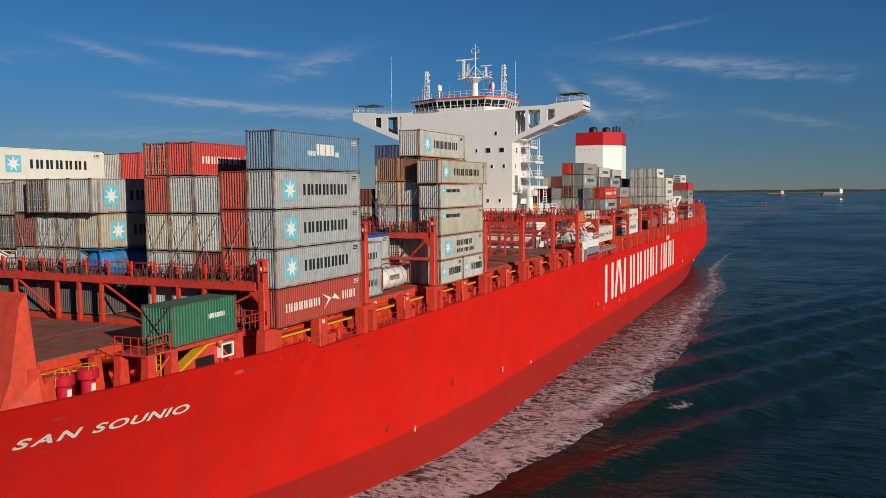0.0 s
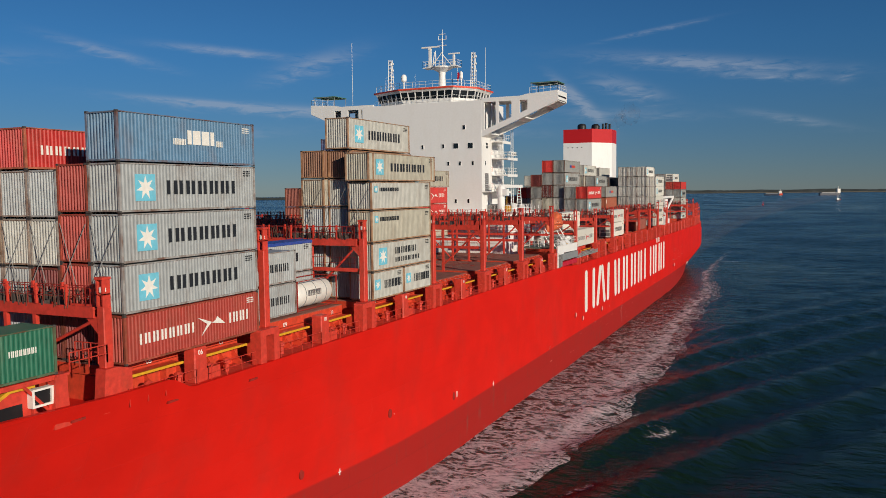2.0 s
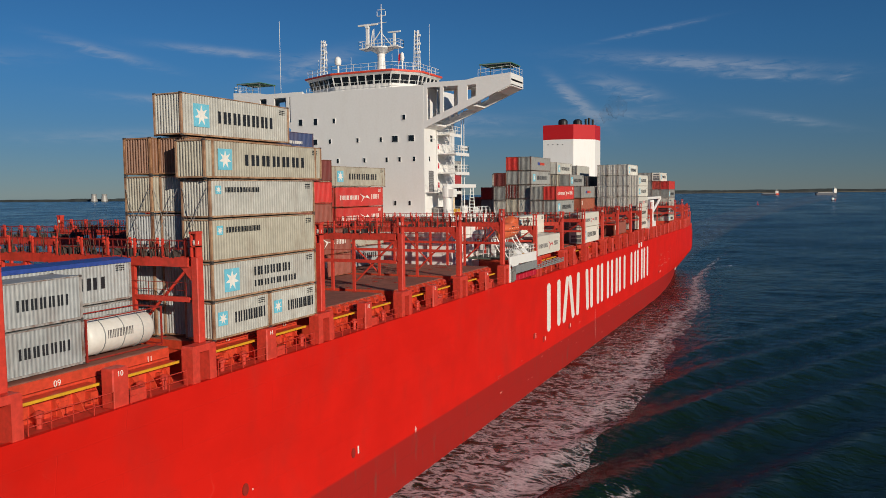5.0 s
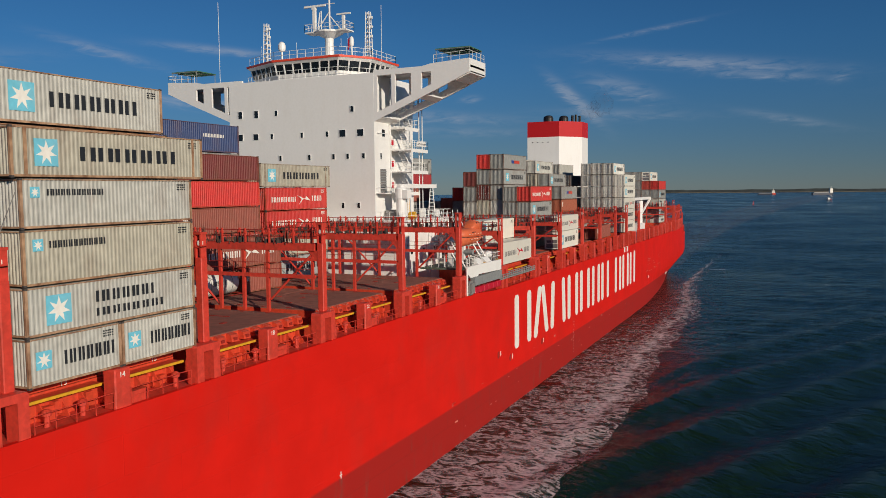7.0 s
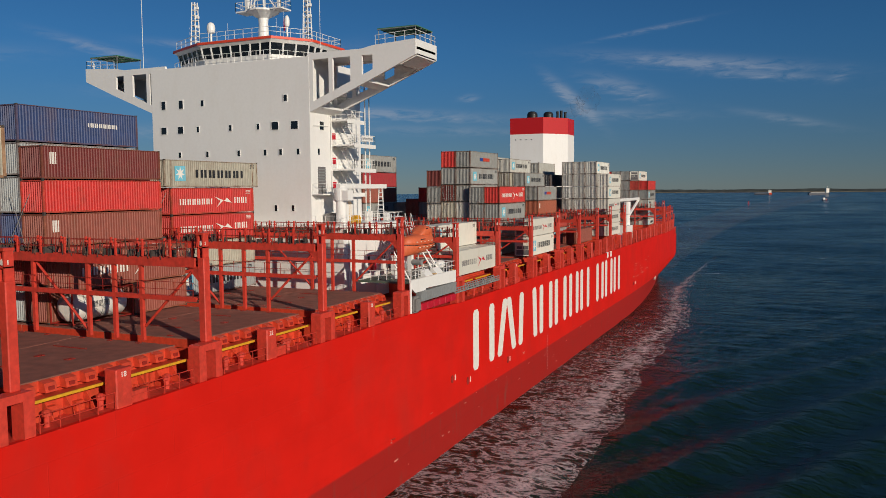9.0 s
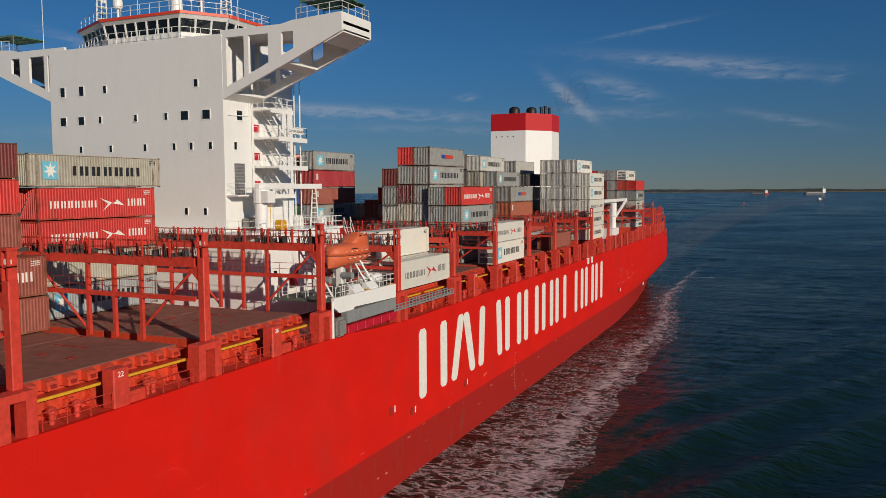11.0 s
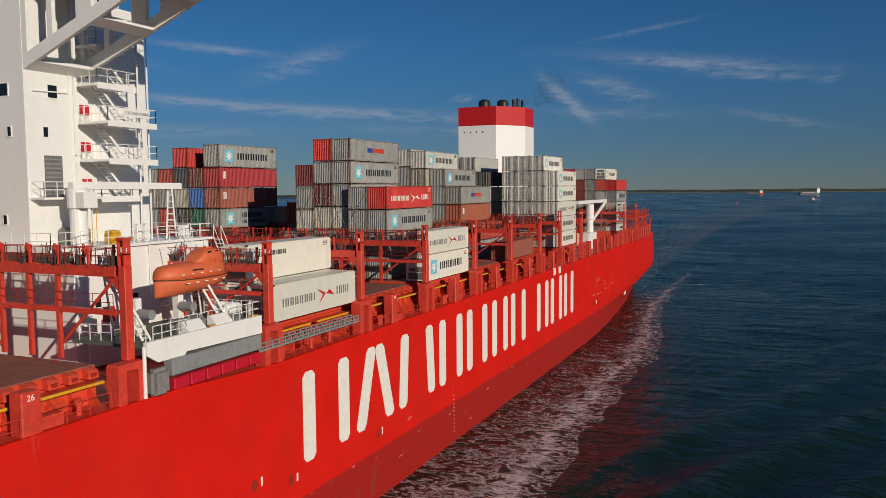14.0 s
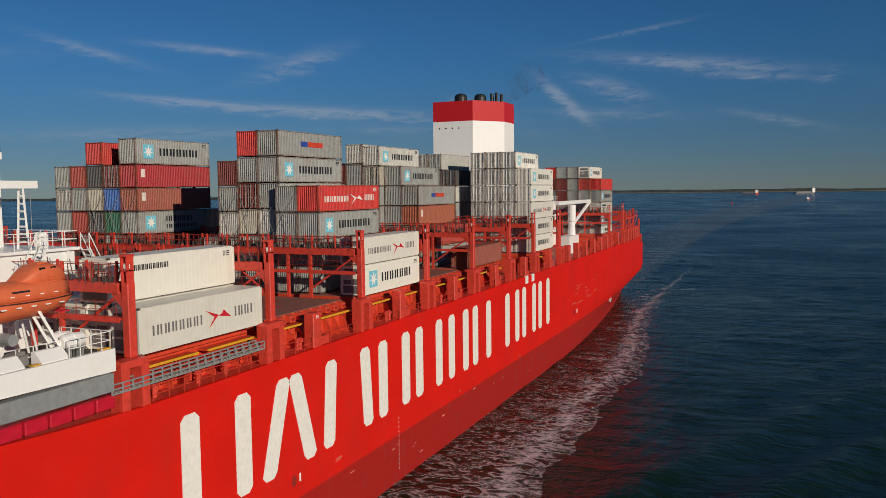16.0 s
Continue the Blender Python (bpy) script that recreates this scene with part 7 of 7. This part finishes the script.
beach["category"] = "shore"
AFLOAT.append((beach, 0.0))


def cargo_ship(x, y, length, height, house_at, mat, label, angle):
    s = thing("cargo_ship", x, y, 0, label, "ship", "far ships", angle)
    bm = bmesh.new()
    w = length * 0.08
    prism(bm, [(-length / 2, -w), (length * 0.42, -w), (length / 2, 0), (length * 0.42, w), (-length / 2, w)], 2, -1, height * 0.3)
    part("hull_shell", bm, mat, s)
    part("wheelhouse", boxes((house_at - min(5, length * 0.2), house_at + min(5, length * 0.2), -w * 0.8, w * 0.8, height * 0.3, height)), M_LETTER, s, "white wheelhouse")
    part("deck_cargo", boxes((-length * 0.42, house_at - min(8, length * 0.25), -w * 0.7, w * 0.7, height * 0.3, height * 0.45)), M_GREY, s)
    if length < 65:
        part("stern_band", boxes((length * 0.3, length * 0.47, -w * 1.05, w * 1.05, 0.5, height * 0.4)), M_BANDRED, s, "red stern")
    part("mast", rods(0.6, ((house_at, 0, height), (house_at, 0, height * 1.35))), M_LETTER, s)
    part("mast", rods(0.6, ((length * 0.4, 0, height * 0.3), (length * 0.4, 0, height * 0.8))), M_LETTER, s)
    AFLOAT.append((s, 0.0))


cargo_ship(-62, 3150, 62, 15, 22, M_MARINE, "small dark-hulled cargo ship with red stern far off", 10)
cargo_ship(118, 3050, 72, 21, 28, M_MARINE, "small grey cargo ship with white wheelhouse far off", 25)
cargo_ship(106, 1850, 16, 5, -2, M_MARINE, "small dark pilot boat with white wheelhouse far off", 60)
buoy = thing("channel_buoy", -16.5, 1459, 0, "small red channel buoy", "buoy")
bm = bmesh.new()
turned(bm, [(1.3, -0.5), (1.3, 0.8), (0.5, 1.0), (0.3, 4.0), (0.6, 4.2), (0.1, 5.0)], (0, 0, 0), 10)
part("float", bm, M_DRUM, buoy)
AFLOAT.append((buoy, 0.0))
for x, y in ((-2740, 2560), (-2690, 2570)):
    ct = thing("cooling_tower", x, y, 0, "pale cooling tower far behind the shore", "tower", "cooling towers")
    bm = bmesh.new()
    turned(bm, [(15, 0), (12, 15), (10, 25), (11, 31)], (0, 0, 0), 16)
    part("shell", bm, M_GALV, ct)
    AFLOAT.append((ct, 0.0))
# thin exhaust haze over the funnel
M_SMOKE = bpy.data.materials.new("thin_exhaust_smoke")
sn, sl = nodes_of(M_SMOKE)
sb = sn["Principled BSDF"]
sb.inputs["Base Color"].default_value, sb.inputs["Roughness"].default_value = (0.09, 0.085, 0.085, 1), 1.0
facing = sn.new("ShaderNodeTexNoise")
facing.inputs["Scale"].default_value, facing.inputs["Detail"].default_value = 0.3, 2
place = sn.new("ShaderNodeTexCoord")
sl.new(place.outputs["Object"], facing.inputs["Vector"])
thin = sn.new("ShaderNodeMapRange")
thin.inputs["From Min"].default_value, thin.inputs["From Max"].default_value, thin.inputs["To Max"].default_value = 0.36, 0.80, 0.13
sl.new(facing.outputs["Fac"], thin.inputs["Value"])
sl.new(thin.outputs["Result"], sb.inputs["Alpha"])
PUFFS = []
rng = random.Random(3)
for i in range(3):
    puff = thing("smoke_puff", -3.0 + i * 2.4, 289 + i * 3.0, 50.5 + i * 2.0, "thin grey exhaust smoke above the funnel", "smoke", "exhaust smoke")
    bm = bmesh.new()
    bmesh.ops.create_icosphere(bm, subdivisions=3, radius=1.2 + 1.0 * i)
    for v in bm.verts:
        v.co *= 1 + 0.5 * noise.noise(v.co * 0.9 + Vector((i * 3.0, 0, 0)))
        v.co.z *= 1.2
    for f in bm.faces:
        f.smooth = True
    part("smoke_cloud", bm, M_SMOKE, puff)
    PUFFS.append((puff, i))
# rafts of foam carried aft on the water, each in its own lane between the hull and the edge of the wash
M_RAFT = foam_material("drifting_foam", 0.42, 0.78, 2.4, ((0.0, -0.5), (0.25, 0.02), (0.55, 0.10), (0.8, 0.02), (1.0, -0.5)), 0.8, 0.38, 0.6)
RAFTS = []
rng = random.Random(11)
for i in range(130):
    y, lane = rng.uniform(40, 235), rng.betavariate(2.2, 1.5)
    length, wide = rng.uniform(2.2, 5.5), rng.uniform(1.5, 3.8)
    bm = bmesh.new()
    layer = bm.loops.layers.uv.new("uv")
    grid = []
    for v in range(9):
        f = v / 8
        w = wide * math.sin(math.pi * (0.04 + 0.92 * f)) * (1 + 0.4 * noise.noise((v * 0.7, i * 3.1, 0)))
        grid.append([(bm.verts.new((w * (u / 4 - 0.5) + 0.5 * noise.noise((v * 0.5, i * 1.7, 4)), length * f, 0)), (u / 4, math.sin(math.pi * f))) for u in range(5)])
    for g0, g1 in zip(grid, grid[1:]):
        for u in range(4):
            quad = (g0[u], g0[u + 1], g1[u + 1], g1[u])
            f = bm.faces.new([q[0] for q in quad])
            for loop, q in zip(f.loops, quad):
                loop[layer].uv = q[1]
    ob = part("foam_raft", bm, M_RAFT, None, "ragged raft of white foam drifting along the hull")
    tagged(ob, category="foam", group="foam rafts")
    RAFTS.append((ob, lane, y))
# crests that break beside the wash
M_BREAK = foam_material("breaking_crest_foam", 0.52, 0.92, 2.6, ((0.0, -0.5), (0.3, 0.05), (0.75, 0.22), (1.0, -0.5)), 0.7, 0.4, 0.9)
for x0, y0, length, wide, turn in ((37.8, 83.6, 8.0, 1.3, -29), (41.8, 104.5, 6.5, 2.6, -32), (37.6, 113.0, 5.0, 1.0, -34), (38.0, 155.0, 3.6, 1.0, -60), (35.5, 206.0, 4.5, 1.3, -55), (25.5, 338.0, 14.0, 2.0, -62)):
    bm = bmesh.new()
    layer = bm.loops.layers.uv.new("uv")
    c, sn0 = math.cos(radians(turn)), math.sin(radians(turn))
    grid = []
    for v in range(11):
        f = v / 10
        row = []
        for u in range(6):
            a0, b0 = wide * (u / 5 - 0.5) * (0.3 + 0.7 * math.sin(math.pi * f)) + 0.4 * noise.noise((v * 0.6, x0, 0)), length * f
            x, y = x0 + a0 * c - b0 * sn0, y0 + a0 * sn0 + b0 * c
            row.append((bm.verts.new((x, y, swell(x, y) + 0.09)), (u / 5, math.sin(math.pi * (0.08 + 0.84 * f)))))
        grid.append(row)
    for g0, g1 in zip(grid, grid[1:]):
        for u in range(5):
            quad = (g0[u], g0[u + 1], g1[u + 1], g1[u])
            f = bm.faces.new([q[0] for q in quad])
            for loop, q in zip(f.loops, quad):
                loop[layer].uv = q[1]
    tagged(part("breaking_crest", bm, M_BREAK, None, "white foam where a bow wave crest breaks"), category="foam", group="breaking crests")


def raft_place(lane, y):
    inner = hull_edge(min(y, 331)) + 1.6
    x = inner + (foam_edge(y) - 0.8 - inner) * lane
    return pose(x, y, swell(x, y) + 0.13)


def motions():
    """Everything afloat or ashore passes the ship at the speed of the water."""
    for ob, _ in AFLOAT:
        m = ob.matrix_world.copy()
        walk(ob, [(s, Matrix.Translation((-1.6 * (s - 7), DRIFT * (s - 7), 0)) @ m) for s in (0, 4, 8, 12, 16)])
    for ob, lane, y in RAFTS:
        walk(ob, [(s, raft_place(lane, y + DRIFT * s)) for s in range(0, 17, 2)])
    for ob, i in PUFFS:
        x, y, z = ob.location
        walk(ob, [(s, pose(x - 0.5 * math.sin(s * 0.7 + i), y + 0.6 * math.sin(s * 0.9 + i * 1.7), z + 0.5 * math.sin(s * 1.1 + i), 0, 0, 4 * s)) for s in (0, 2, 4, 6, 8, 10, 12, 14, 16)])


bpy.context.view_layer.update()
motions()
